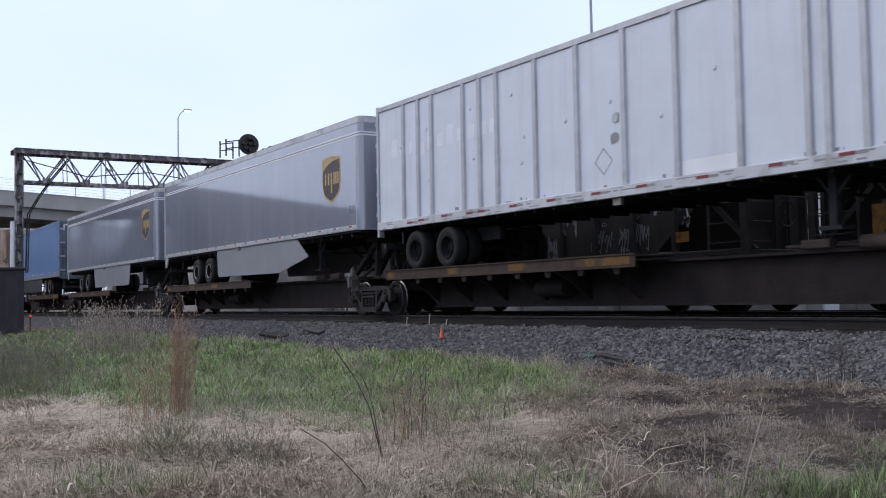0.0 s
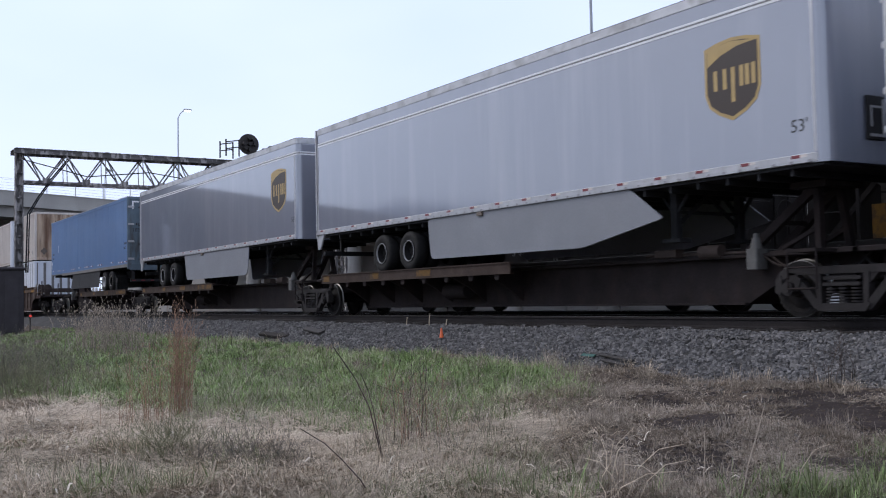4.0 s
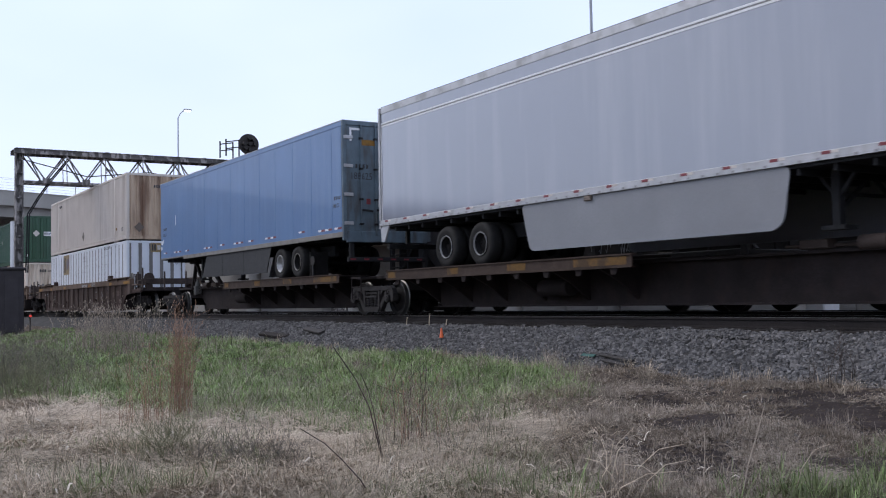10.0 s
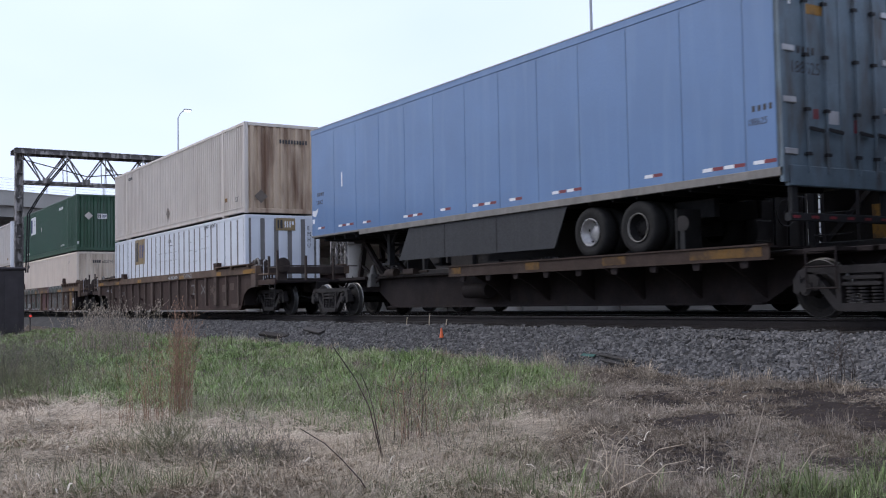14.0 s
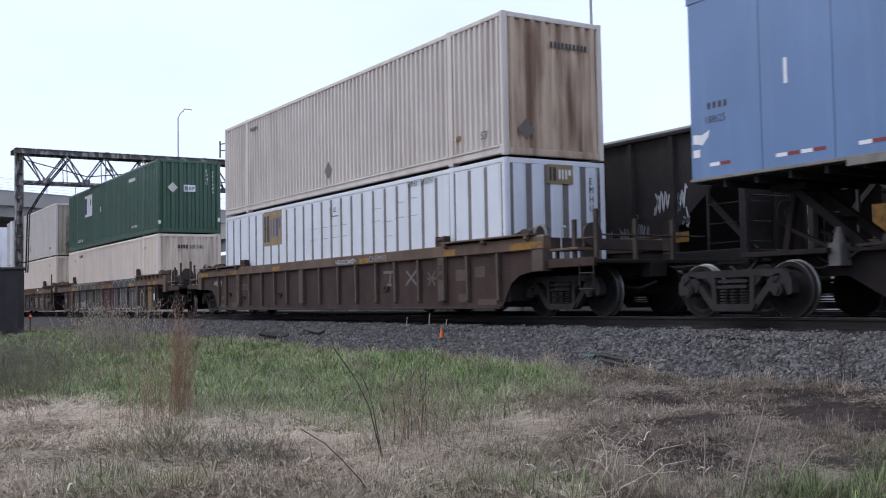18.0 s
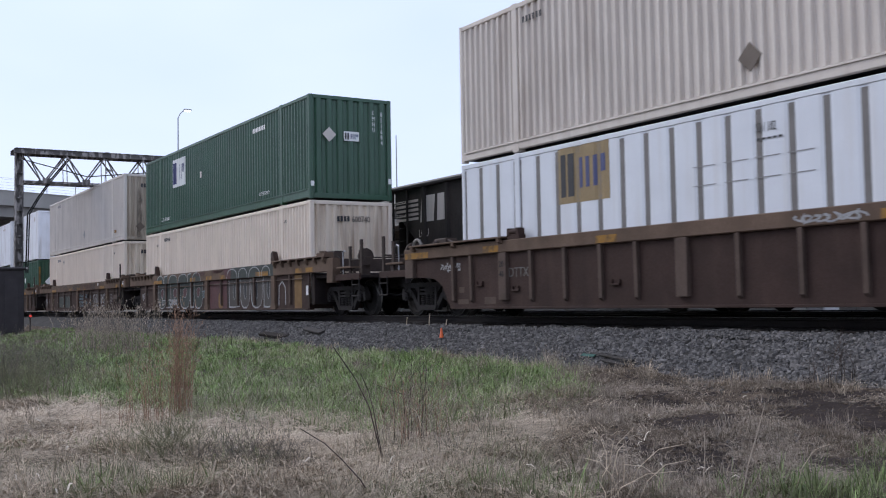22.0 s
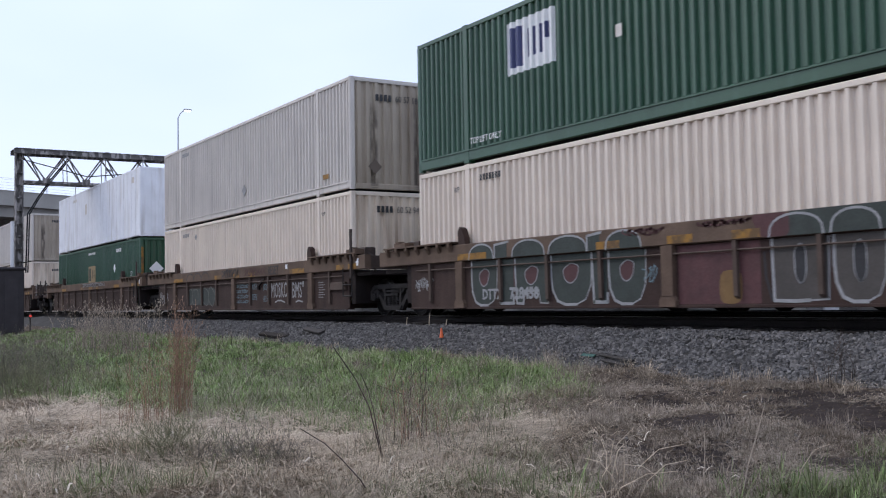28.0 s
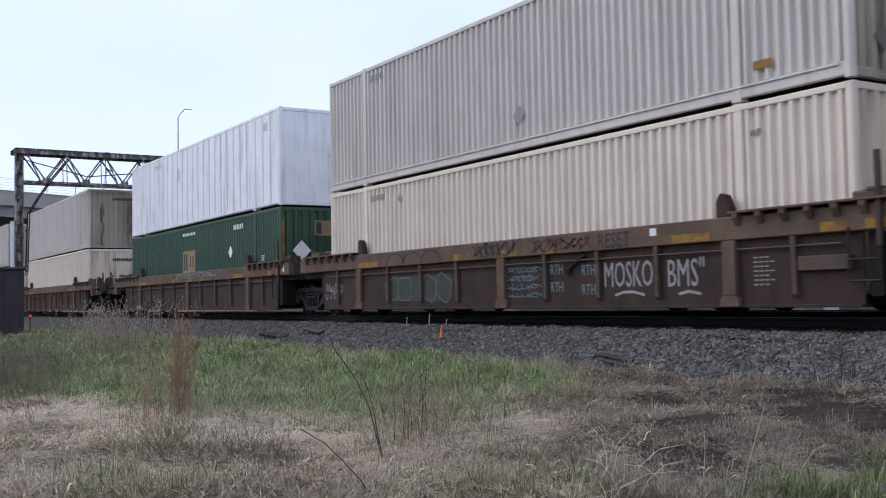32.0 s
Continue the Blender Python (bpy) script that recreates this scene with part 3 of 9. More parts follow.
def emblem_end(box, x, y0, y1, z0, z1, back, dark, light):
    part("emblem", Mesh().box(x, x + 0.004, y0, y1, z0, z1), back, box, "small square emblem")
    w, h = y1 - y0, z1 - z0
    for q, (u0, u1, v0, v1) in enumerate(((0.08, 0.17, 0.15, 0.85), (0.22, 0.34, 0.15, 0.85), (0.45, 0.51, 0.25, 0.75), (0.57, 0.63, 0.25, 0.75), (0.70, 0.76, 0.25, 0.75), (0.82, 0.92, 0.46, 0.75))):
        part("emblem_bar", Mesh().box(x + 0.004, x + 0.007, y0 + u0 * w, y0 + u1 * w, z0 + v0 * h, z0 + v1 * h), dark if q < 2 else light, box)


# ---- bogies ----
def lattice_truck(parent, x, r=0.42, gauge=0.7175):
    """A three-piece bogie: side frames, bolster, springs, two wheelsets that roll. Its origin on the rail below its middle."""
    t = new("truck")
    t.parent = parent
    t.matrix_basis = pose(x, 0, 0)
    wb = 0.89
    for sgn in (-1, 1):
        y0, y1 = sgn * 0.94, sgn * 1.06
        f = Mesh()
        f.side([(-1.13, r + 0.12), (-1.06, r + 0.25), (-0.92, r + 0.31), (0.92, r + 0.31), (1.06, r + 0.25), (1.13, r + 0.12), (1.03, r + 0.10), (0.9, r + 0.2), (-0.9, r + 0.2), (-1.03, r + 0.10)], y0, y1)
        for e in (-1, 1):
            f.side([(e * 0.93, r + 0.24), (e * 0.78, r + 0.22), (e * 0.33, r - 0.24), (e * 0.45, r - 0.30)], y0, y1)
            f.side([(e * 0.44, r + 0.22), (e * 0.35, r + 0.22), (e * 0.33, r - 0.24), (e * 0.41, r - 0.24)], y0 - sgn * 0.01, y1 + sgn * 0.01)
            f.side([(e * 0.60, r + 0.22), (e * 0.42, r + 0.22), (e * 0.42, r + 0.05)], y0 + sgn * 0.01, y1 - sgn * 0.01)
            f.side([(e * 1.03, r + 0.2), (e * 1.13, r + 0.14), (e * 1.14, r - 0.05), (e * 1.05, r - 0.09), (e * 1.0, r + 0.04)], y0 - sgn * 0.015, y1 + sgn * 0.015)
            f.side([(e * 0.68, r + 0.14), (e * 0.80, r + 0.2), (e * 0.79, r - 0.04), (e * 0.72, r - 0.02)], y0 - sgn * 0.015, y1 + sgn * 0.015)
            f.side([(e * 0.78, r + 0.08), (e * 1.03, r + 0.08), (e * 1.0, r + 0.2), (e * 0.8, r + 0.2)], y0 + sgn * 0.02, y1 - sgn * 0.02)
        f.side([(-0.46, r - 0.21), (0.46, r - 0.21), (0.38, r - 0.32), (-0.38, r - 0.32)], y0 - sgn * 0.03, y1 + sgn * 0.03)
        part("side_frame", f, M_TRUCK, t)
        sp = Mesh()
        for cx in (-0.2, 0.0, 0.2):
            for k in range(6):
                z = r - 0.2 + k * 0.045
                sp.rod((cx, (y0 + y1) / 2, z), (cx, (y0 + y1) / 2, z + 0.026), 0.085, n=10)
        part("spring_nest", sp, M_TRUCK, t)
        for e in (-1, 1):
            part("bearing_cap", Mesh().rod((e * wb, sgn * 0.92, r), (e * wb, sgn * 1.12, r), 0.1, n=14).rod((e * wb, sgn * 1.12, r), (e * wb, sgn * 1.14, r), 0.06, n=8), M_TRUCK, t)
    part("bolster", Mesh().box(-0.3, 0.3, -1.09, 1.09, r + 0.03, r + 0.08, 0.012).box(-0.3, 0.3, -1.07, 1.07, r + 0.115, r + 0.165, 0.012).box(-0.2, 0.2, -1.0, 1.0, r + 0.02, r + 0.2, 0.03).rod((0, 0, r + 0.2), (0, 0, r + 0.3), 0.28, n=14), M_TRUCK, t)
    sets = []
    for e in (-1, 1):
        w = Mesh()
        w.rod((0, -1.0, 0), (0, 1.0, 0), 0.08, n=12)
        for sgn in (-1, 1):
            g = gauge * sgn
            w.lathe([(0.08, g - sgn * 0.02), (0.14, g + sgn * 0.10), (r - 0.13, g + sgn * 0.055), (r - 0.08, g + sgn * 0.10), (r - 0.012, g + sgn * 0.10)], 36, smooth=False)
            w.lathe([(0.08, g - sgn * 0.06), (r - 0.1, g - sgn * 0.005), (r - 0.06, g - sgn * 0.045), (r + 0.025, g - sgn * 0.03), (r + 0.025, g - sgn * 0.012)], 36, smooth=False)
        ws = part("wheelset", w, M_WHEEL, t)
        ws.matrix_basis = pose(e * wb, 0, r)
        td = Mesh()
        for sgn in (-1, 1):
            g = gauge * sgn
            td.lathe([(r + 0.025, g - sgn * 0.012), (r + 0.002, g + sgn * 0.005), (r - 0.004, g + sgn * 0.10), (r - 0.012, g + sgn * 0.102)], 36, smooth=False)
        # the bright running surface turns with its wheels
        me = td.data("wheelset", M_TREAD)
        bm = bmesh.new()
        bm.from_mesh(ws.data)
        for f in bm.faces:
            f.material_index = 0
        nf = len(bm.faces)
        bm.from_mesh(me)
        bm.faces.ensure_lookup_table()
        for f in bm.faces[nf:]:
            f.material_index = 1
        bm.to_mesh(ws.data)
        bm.free()
        ws.data.materials.append(M_TREAD)
        sets.append((ws, e * wb, r))
    return t, sets


ROLLING = []     # wheelsets and where they stand in their truck


def truck_under(parent, x, r=0.42):
    t, sets = lattice_truck(parent, x, r)
    ROLLING.extend(sets)
    return t


TRUCK_MASTER = {}


def truck_copy(parent, x, r=0.42):
    """A truck like the first one built, sharing its meshes."""
    if r not in TRUCK_MASTER:
        TRUCK_MASTER[r] = truck_under(parent, x, r)
        return TRUCK_MASTER[r]
    src = TRUCK_MASTER[r]
    t = copy_thing(src, pose(x, 0, 0))
    t.parent = parent
    for o in t.children:
        if o.name.startswith("wheelset"):
            ROLLING.append((o, o.location.x, r))
    return t


# ---- spine car units ----
def spine_unit(label, x_left, x_right, p0, p1, hitch_x, trucks, xc):
    """One unit of an articulated trailer-carrying spine car; plan numbers along the train, origin at xc on the rail."""
    car = thing("spine_car_unit", label, "rail car", "spine car units")
    L, R = x_left - xc, x_right - xc
    a, b = L + 1.55, R - 1.55
    sill = Mesh().side([(L + 0.15, 0.98), (R - 0.15, 0.98), (R - 0.15, 0.62), (b, 0.60), (b - 0.75, 0.2), (a + 0.75, 0.2), (a, 0.60), (L + 0.15, 0.62)], -0.36, 0.36)
    part("centre_sill", sill, M_SPINE, car)
    fl = Mesh()
    for y in (-0.44, 0.44):
        fl.box(L + 0.5, R - 0.5, y - 0.08, y + 0.08, 0.94, 0.985)
        fl.box(a + 0.7, b - 0.7, y - 0.05, y + 0.05, 0.19, 0.225)
    part("sill_flange", fl, M_SPINE, car)
    P0, P1 = p0 - xc, p1 - xc
    for sgn in (-1, 1):
        pl = Mesh().box(P0, P1, sgn * 0.42, sgn * 1.285, 1.03, 1.055)
        part("wheel_platform", pl, M_SPINE, car)
        ch = Mesh().box(P0, P1, sgn * 1.285, sgn * 1.31, 0.86, 1.075, 0.006)
        ch.box(P0, P1, sgn * 1.22, sgn * 1.335, 1.06, 1.085).box(P0, P1, sgn * 1.22, sgn * 1.33, 0.85, 0.87)
        part("platform_edge", ch, M_DECK, car, "rust-brown channel edge")
        for u0, u1 in ((0.012, 0.055), (0.32, 0.37), (0.58, 0.65), (0.82, 0.985))[:3 if "silver" in label else 4]:
            part("reflector", Mesh().box(P0 + (P1 - P0) * u0, P0 + (P1 - P0) * u1, sgn * 1.31, sgn * 1.3145, 0.9, 1.04), M_YELLOWD, car, "faded yellow reflector")
        for i in range(9):
            x = P0 + 0.5 + i * (P1 - P0 - 1.0) / 8
            part("edge_bracket", Mesh().side([(x - 0.1, 0.86), (x + 0.1, 0.86), (x + 0.06, 0.74), (x - 0.06, 0.74)], sgn * 1.24, sgn * 1.29), M_SPINE, car)
        for i in range(6):
            x = P0 + 0.9 + i * (P1 - P0 - 1.8) / 5
            g = Mesh().prism([(sgn * 0.36, 0.3), (sgn * 0.36, 0.95), (sgn * 1.28, 1.03), (sgn * 1.28, 0.86), (sgn * 0.8, 0.62)], "x", x - 0.03, x + 0.03)
            part("crossbearer", g, M_SPINE, car)
    # kingpin stand
    hx = hitch_x - xc
    e = 1 if hitch_x > (p0 + p1) / 2 else -1
    for y in (-0.36, 0.36):
        st = Mesh()
        st.bar((hx - e * 1.3, y, 0.98), (hx, y * 0.7, 1.95), 0.11, 0.13)
        st.bar((hx + e * 0.12, y, 0.98), (hx + e * 0.02, y * 0.7, 1.95), 0.10, 0.12)
        st.bar((hx - e * 0.75, y, 0.98), (hx + e * 0.1, y * 0.9, 1.35), 0.06, 0.06)
        part("hitch_leg", st, M_SPINE, car)
    part("hitch_tie", Mesh().bar((hx - e * 0.65, -0.36, 1.45), (hx - e * 0.65, 0.36, 1.45), 0.07), M_SPINE, car)
    part("hitch_plate", Mesh().box(hx - 0.35, hx + 0.3, -0.42, 0.42, 1.93, 2.03, 0.02), M_SPINE, car)
    vx = hx - e * 0.95
    bx = Mesh().box(vx - 0.11, vx + 0.11, -0.66, -0.4, 0.74, 1.06, 0.02).rod((vx, -0.53, 1.06), (vx, -0.53, 1.24), 0.1, 0.06, 10).rod((vx, -0.53, 1.24), (vx, -0.53, 1.3), 0.045, n=8)
    part("valve_box", bx, M_STENCIL, car, "grey valve box on the sill")
    for k, (dx, dz) in enumerate(((0.3, 0.0), (0.55, -0.06), (0.9, 0.03))):
        hs = [(vx + e * dx + u, -0.5 - 0.03 * k, 1.0 + dz - 0.22 * math.sin(math.pi * (u + 0.25) / 0.9)) for u in np.linspace(-0.25, 0.65, 8)]
        part("air_hose", Mesh().path(hs, 0.018, 5), M_END if k < 2 else M_TYRE, car)
    part("brake_rigging", Mesh().rod((vx - e * 2.6, -0.42, 1.06), (vx - e * 0.2, -0.42, 1.02), 0.03, n=6).rod((vx - e * 1.2, -0.5, 1.06), (vx - e * 0.75, -0.5, 1.06), 0.11, n=12).box(vx - e * 2.2, vx - e * 1.7, -0.6, -0.4, 1.0, 1.14, 0.02), M_END, car)
    tank = Mesh().rod((L + (R - L) * 0.4 - 0.45, -0.62, 0.55), (L + (R - L) * 0.4 + 0.45, -0.62, 0.55), 0.17, n=14)
    part("air_reservoir", tank, M_SPINE, car)
    # end decks over the bogies, with hoses and steps
    for ex, s in ((L, 1), (R, -1)):
        part("end_deck", Mesh().box(ex - 0.05 * s, ex + 1.5 * s, -0.75, 0.75, 0.92, 1.0, 0.01), M_SPINE, car)
        hose = [(ex + s * 0.1, -0.5, 0.95), (ex - s * 0.1, -0.52, 0.75), (ex - s * 0.35, -0.5, 0.68), (ex - s * 0.6, -0.45, 0.8)]
        part("air_hose", Mesh().path(hose, 0.03), M_TYRE, car)
    rung = Mesh()
    ex = R - 0.55
    for z in (0.42, 0.72):
        rung.rod((ex - 0.25, -1.2, z), (ex + 0.25, -1.2, z), 0.016, n=6)
    for x in (ex - 0.25, ex + 0.25):
        rung.rod((x, -1.2, 0.42), (x, -1.2, 1.0), 0.016, n=6)
    rung.bar((ex, -0.7, 0.96), (ex, -1.22, 0.96), 0.5, 0.05)
    part("step_ladder", rung, M_SPINE, car)
    for x in trucks:
        truck_copy(car, x - xc, 0.42)
    return car


# ---- well cars ----
def container_wedge(x, s, y0, y1, zt):
    """A guide that leads a container into the well, leaning outward at its top."""
    return Mesh().side([(x - 0.13, zt - 0.05), (x + 0.13, zt - 0.05), (x + 0.12 + s * 0.02, zt + 0.14), (x + s * 0.02 + 0.03, zt + 0.33), (x - 0.06 + s * 0.02, zt + 0.37), (x - 0.13 + s * 0.01, zt + 0.27)], y0, y1)


def well_car(label, xc, ends, plate, trucks, ribs, wide_ribs, yellow=((0.78, 0.86),), open_ends=(True, True), square=False):
    """A container well car or unit. ends: where its top chords end; plate: where the deep side ends over the bogies."""
    car = thing("well_car", label, "rail car", "container well cars")
    W, zt, zb = 1.5, 1.5, 0.18
    deep = 0.35 if square else 0.24
    (el, er), (pl, pr) = ends, plate
    for sgn in (-1, 1):
        y = sgn * (W - 0.02)
        if square:
            sp = Mesh().side([(pl, zb), (pr, zb), (pr, zt - 0.05), (pl, zt - 0.05)], y - 0.012, y + 0.012)
        else:
            sp = Mesh().side([(pl, zb), (pr, zb), (pr + 0.12, 0.32), (pr + 0.35, 0.66), (pr + 0.62, 0.8), (pr + 0.95, 0.85), (er - 0.1, 0.86), (er - 0.1, zt - 0.05), (el + 0.1, zt - 0.05),
                              (el + 0.1, 0.86), (pl - 0.95, 0.85), (pl - 0.62, 0.8), (pl - 0.35, 0.66), (pl - 0.12, 0.32)], y - 0.012, y + 0.012)
        part("side_plate", sp, M_BROWN, car)
        part("top_chord", Mesh().box(el, er, sgn * (W + 0.07), sgn * (W - 0.10), zt - deep, zt, 0.015), M_BROWN2, car, "dusty brown top chord")
        part("bottom_lip", Mesh().box(pl + 0.02, pr - 0.02, sgn * (W + 0.03), sgn * (W - 0.16), zb - 0.02, zb + 0.025, 0.006), M_BROWN, car)
        if square:
            part("tie_rod", Mesh().rod((pl + 0.3, sgn * (W + 0.035), zt - deep - 0.14), (pr - 0.3, sgn * (W + 0.035), zt - deep - 0.14), 0.016, n=6), M_RIB, car, "thin rod below the chord")
        for x in ribs:
            part("rib", Mesh().prism([(sgn * (W - 0.02), zb + 0.1), (sgn * (W + 0.05), zb + 0.16), (sgn * (W + 0.065), zt - deep), (sgn * (W - 0.02), zt - deep)], "x", x - 0.04, x + 0.04), M_RIB, car)
        for x in wide_ribs:
            m = Mesh().box(x - 0.13, x + 0.13, sgn * (W + 0.075), sgn * (W - 0.02), zb + 0.16, zt - deep, 0.01)
            if square:
                m.side([(x - 0.18, zb), (x + 0.18, zb), (x + 0.18, zb + 0.1), (x + 0.13, zb + 0.17), (x - 0.13, zb + 0.17), (x - 0.18, zb + 0.1)], sgn * (W + 0.075), sgn * (W - 0.02))
            part("wide_rib", m, M_BROWN2 if square else M_RIB, car)
        for u0, u1 in yellow:
            part("reflector", Mesh().box(u0, u1, sgn * (W + 0.07), sgn * (W + 0.0745), zt - deep + 0.02, zt - deep + 0.15), M_YELLOW, car, "faded yellow reflector")
        # guides and walkways along the chords' ends
        for s, e in ((-1, el), (1, er)):
            g = s * 5.92
            if square:
                part("container_guide", container_wedge(g, s, sgn * (W + 0.02), sgn * (W - 0.12), zt), M_BROWN, car, "dark upright guide wedge")
            else:
                gd = Mesh().box(g - 0.2, g + 0.2, sgn * (W + 0.02), sgn * (W - 0.14), zt, zt + 0.1, 0.01).rod((g - 0.16, sgn * (W - 0.02), zt + 0.15), (g + 0.16, sgn * (W - 0.02), zt + 0.15), 0.055, n=8)
                gd.box(g - 0.18, g - 0.1, sgn * (W + 0.03), sgn * (W - 0.13), zt + 0.08, zt + 0.22, 0.01).box(g + 0.1, g + 0.18, sgn * (W + 0.03), sgn * (W - 0.13), zt + 0.08, zt + 0.22, 0.01)
                part("container_latch", gd, M_BROWN, car, "brown corner latch on the chord")
            a, b = sorted((g + s * 0.22, e - s * 0.35))
            part("walkway", Mesh().box(a, b, sgn * (W + 0.16), sgn * (W - 0.09), zt + 0.035, zt + 0.07, 0.006), M_BROWN2, car, "light dusty walkway plate")
            n = 7 if square else 3
            for k in range(n):
                x = a + 0.12 + k * (b - a - 0.24) / (n - 1)
                br = Mesh().prism([(sgn * (W + 0.07), zt + 0.036), (sgn * (W + 0.155), zt + 0.036), (sgn * (W + 0.15), zt - 0.03), (sgn * (W + 0.072), zt - (0.15 if square else 0.07))], "x", x - 0.05, x + 0.05)
                part("walkway_bracket", br, M_BROWN2, car)
            part("walkway_curb", Mesh().box(a, b, sgn * (W - 0.08), sgn * (W - 0.1), zt, zt + 0.035), M_BROWN, car)
    # well floor
    for i in range(9):
        x = pl + 0.5 + i * (pr - pl - 1.0) / 8
        part("floor_beam", Mesh().box(x - 0.2, x + 0.2, -W + 0.16, W - 0.16, 0.2, 0.33), M_BROWN, car)
    # the ends: bulkhead, deck over the bogie, rails and steps
    for s, wide, e, p in ((1, open_ends[1], er, pr), (-1, open_ends[0], el, pl)):
        part("end_bulkhead", Mesh().box(p + s * 0.05, p + s * 0.25, -W + 0.05, W - 0.05, 0.3, 1.15, 0.02), M_SPINE, car)
        part("end_deck", Mesh().box(p + s * 0.25, e, -W + 0.1, W - 0.1, 1.0, 1.08, 0.01), M_SPINE, car)
        part("draft_sill", Mesh().box(p + s * 0.25, e + s * 0.75, -0.32, 0.32, 0.68, 1.0, 0.02), M_SPINE, car)
        part("end_beam", Mesh().box(e - s * 0.18, e - s * 0.04, -W + 0.1, W - 0.1, zt - deep, zt - 0.02, 0.01), M_END, car)
        rig = [(e - s * 0.5, -1.0, 1.1), (e - s * 0.62, -1.05, 1.5), (e - s * 0.8, -1.1, 1.62), (e - s * 1.25, -1.15, 1.66), (e - s * 1.6, -1.2, 1.56)]
        part("brake_pipe", Mesh().path(rig, 0.03, 6), M_END, car)
        part("brake_valve", Mesh().box(e - s * 0.7, e - s * 1.2, -1.2, -0.9, 1.5, 1.72, 0.03).rod((e - s * 0.85, -1.2, 1.6), (e - s * 0.85, -1.3, 1.6), 0.07, n=10), M_END, car)
        if square:
            part("corner_lock", Mesh().box(e - s * 0.62, e - s * 1.12, -W - 0.02, -W + 0.24, zt, zt + 0.17, 0.02).box(e - s * 0.7, e - s * 0.9, -W - 0.03, -W + 0.1, zt + 0.16, zt + 0.21, 0.01), M_BROWN2, car, "dusty brown lock box on the chord")
        else:
            hoop = [(e - s * 0.3 + 0.19 * math.cos(q), -W + 0.1, zt + 0.02 + 0.2 * math.sin(q)) for q in np.linspace(0, math.pi, 9)]
            part("corner_lock", Mesh().path(hoop, 0.035, 6).box(e - s * 0.12, e - s * 0.48, -W + 0.02, -W + 0.2, zt - 0.02, zt + 0.04, 0.01), M_DULL, car, "dull bent hoop at the chord's end")
        if not wide:
            if s > 0:
                part("corner_post", Mesh().bar((e - 0.67, -W - 0.11, 0.94), (e - 0.67, -W - 0.11, 2.16), 0.07, 0.05), M_END, car, "dark upright corner post")
                part("label_plate", Mesh().box(e - 0.47, e - 0.34, -W - 0.07, -W - 0.073, 1.24, 1.42), M_REFW, car, "small pale label")
                sx = (e - 1.15, e - 0.67)
            else:
                continue
        else:
            q0, q1 = e - s * 0.02, e - s * 0.38
            part("end_post", Mesh().box(min(q0, q1), max(q0, q1), -W - 0.075, -W + 0.16, 0.86, zt - deep if not square else zt - 0.02, 0.015), M_BROWN2 if square else M_RIB, car, "dusty boxy end post")
            part("end_platform", Mesh().box(e, e + s * 1.35, -W + 0.02, W - 0.02, 0.95, 1.02, 0.01), M_SPINE, car)
            part("platform_edge", Mesh().box(e, e + s * 1.35, -W, -W + 0.05, 0.9, 1.06, 0.01), M_BROWN, car)
            part("step_board", Mesh().box(e + s * 0.15, e + s * 0.95, -W - 0.04, -W + 0.3, 1.2, 1.25, 0.01), M_BROWN2, car, "dusty step board")
            for x in (e + s * 0.2, e + s * 0.9):
                part("board_strut", Mesh().bar((x, -W + 0.1, 1.0), (x, -W + 0.1, 1.2), 0.05), M_END, car)
            for x, y, z in ((e + s * 1.3, -W + 0.1, 1.9), (e + s * 1.3, -0.5, 1.75), (e + s * 1.3, 0.4, 1.75), (e + s * 0.75, -W + 0.06, 1.75)):
                part("rail_post", Mesh().bar((x, y, 0.98), (x, y, z), 0.09, 0.05), M_END, car)
            part("end_handrail", Mesh().rod((e + s * 1.3, -W + 0.1, 1.45), (e + s * 1.3, W - 0.3, 1.45), 0.02, n=6).rod((e + s * 0.75, -W + 0.06, 1.4), (e + s * 1.3, -W + 0.1, 1.4), 0.02, n=6), M_END, car)
            grab = [(e + s * 0.42, -W + 0.02, 1.05), (e + s * 0.42, -W + 0.02, 1.62), (e + s * 0.5, -W + 0.02, 1.66), (e + s * 0.56, -W + 0.02, 1.62)]
            part("grab_iron", Mesh().path(grab, 0.014, 5), M_ALU, car, "pale bent grab iron")
            part("coupler", Mesh().box(e + s * 0.7, e + s * 1.15, -0.12, 0.12, 0.74, 0.98, 0.03).side([(e + s * 1.1, 0.7), (e + s * 1.38, 0.72), (e + s * 1.4, 0.98), (e + s * 1.1, 1.02)], -0.2, 0.16), M_TRUCK, car)
            hose = [(e + s * 0.6, -0.4, 0.8), (e + s * 0.85, -0.42, 0.55), (e + s * 1.15, -0.3, 0.5), (e + s * 1.4, -0.1, 0.62)]
            part("air_hose", Mesh().path(hose, 0.03), M_TYRE, car)
            bk = Mesh().rod((e + s * 0.62, -0.95, 1.5), (e + s * 0.68, -0.95, 1.5), 0.22, n=16).box(e + s * 0.54, e + s * 0.62, -1.1, -0.8, 1.02, 1.68, 0.01)
            part("brake_wheel", bk, M_END, car)
            sx = sorted((e + s * 0.95, e + s * 1.33))
        y = -W - 0.1 if not wide else -W
        zt0 = 1.2 if not wide else 0.95
        st = Mesh()
        for x in sx:
            st.rod((x, y, 0.5), (x, y, zt0), 0.017, n=6)
        part("stirrup", st.rod((sx[0], y, 0.5), (sx[1], y, 0.5), 0.02, n=6).rod((sx[0], y, 0.78), (sx[1], y, 0.78), 0.017, n=6), M_TRUCK, car, "bent stirrup step")
    for x in trucks:
        truck_copy(car, x - xc, 0.457)
    return car


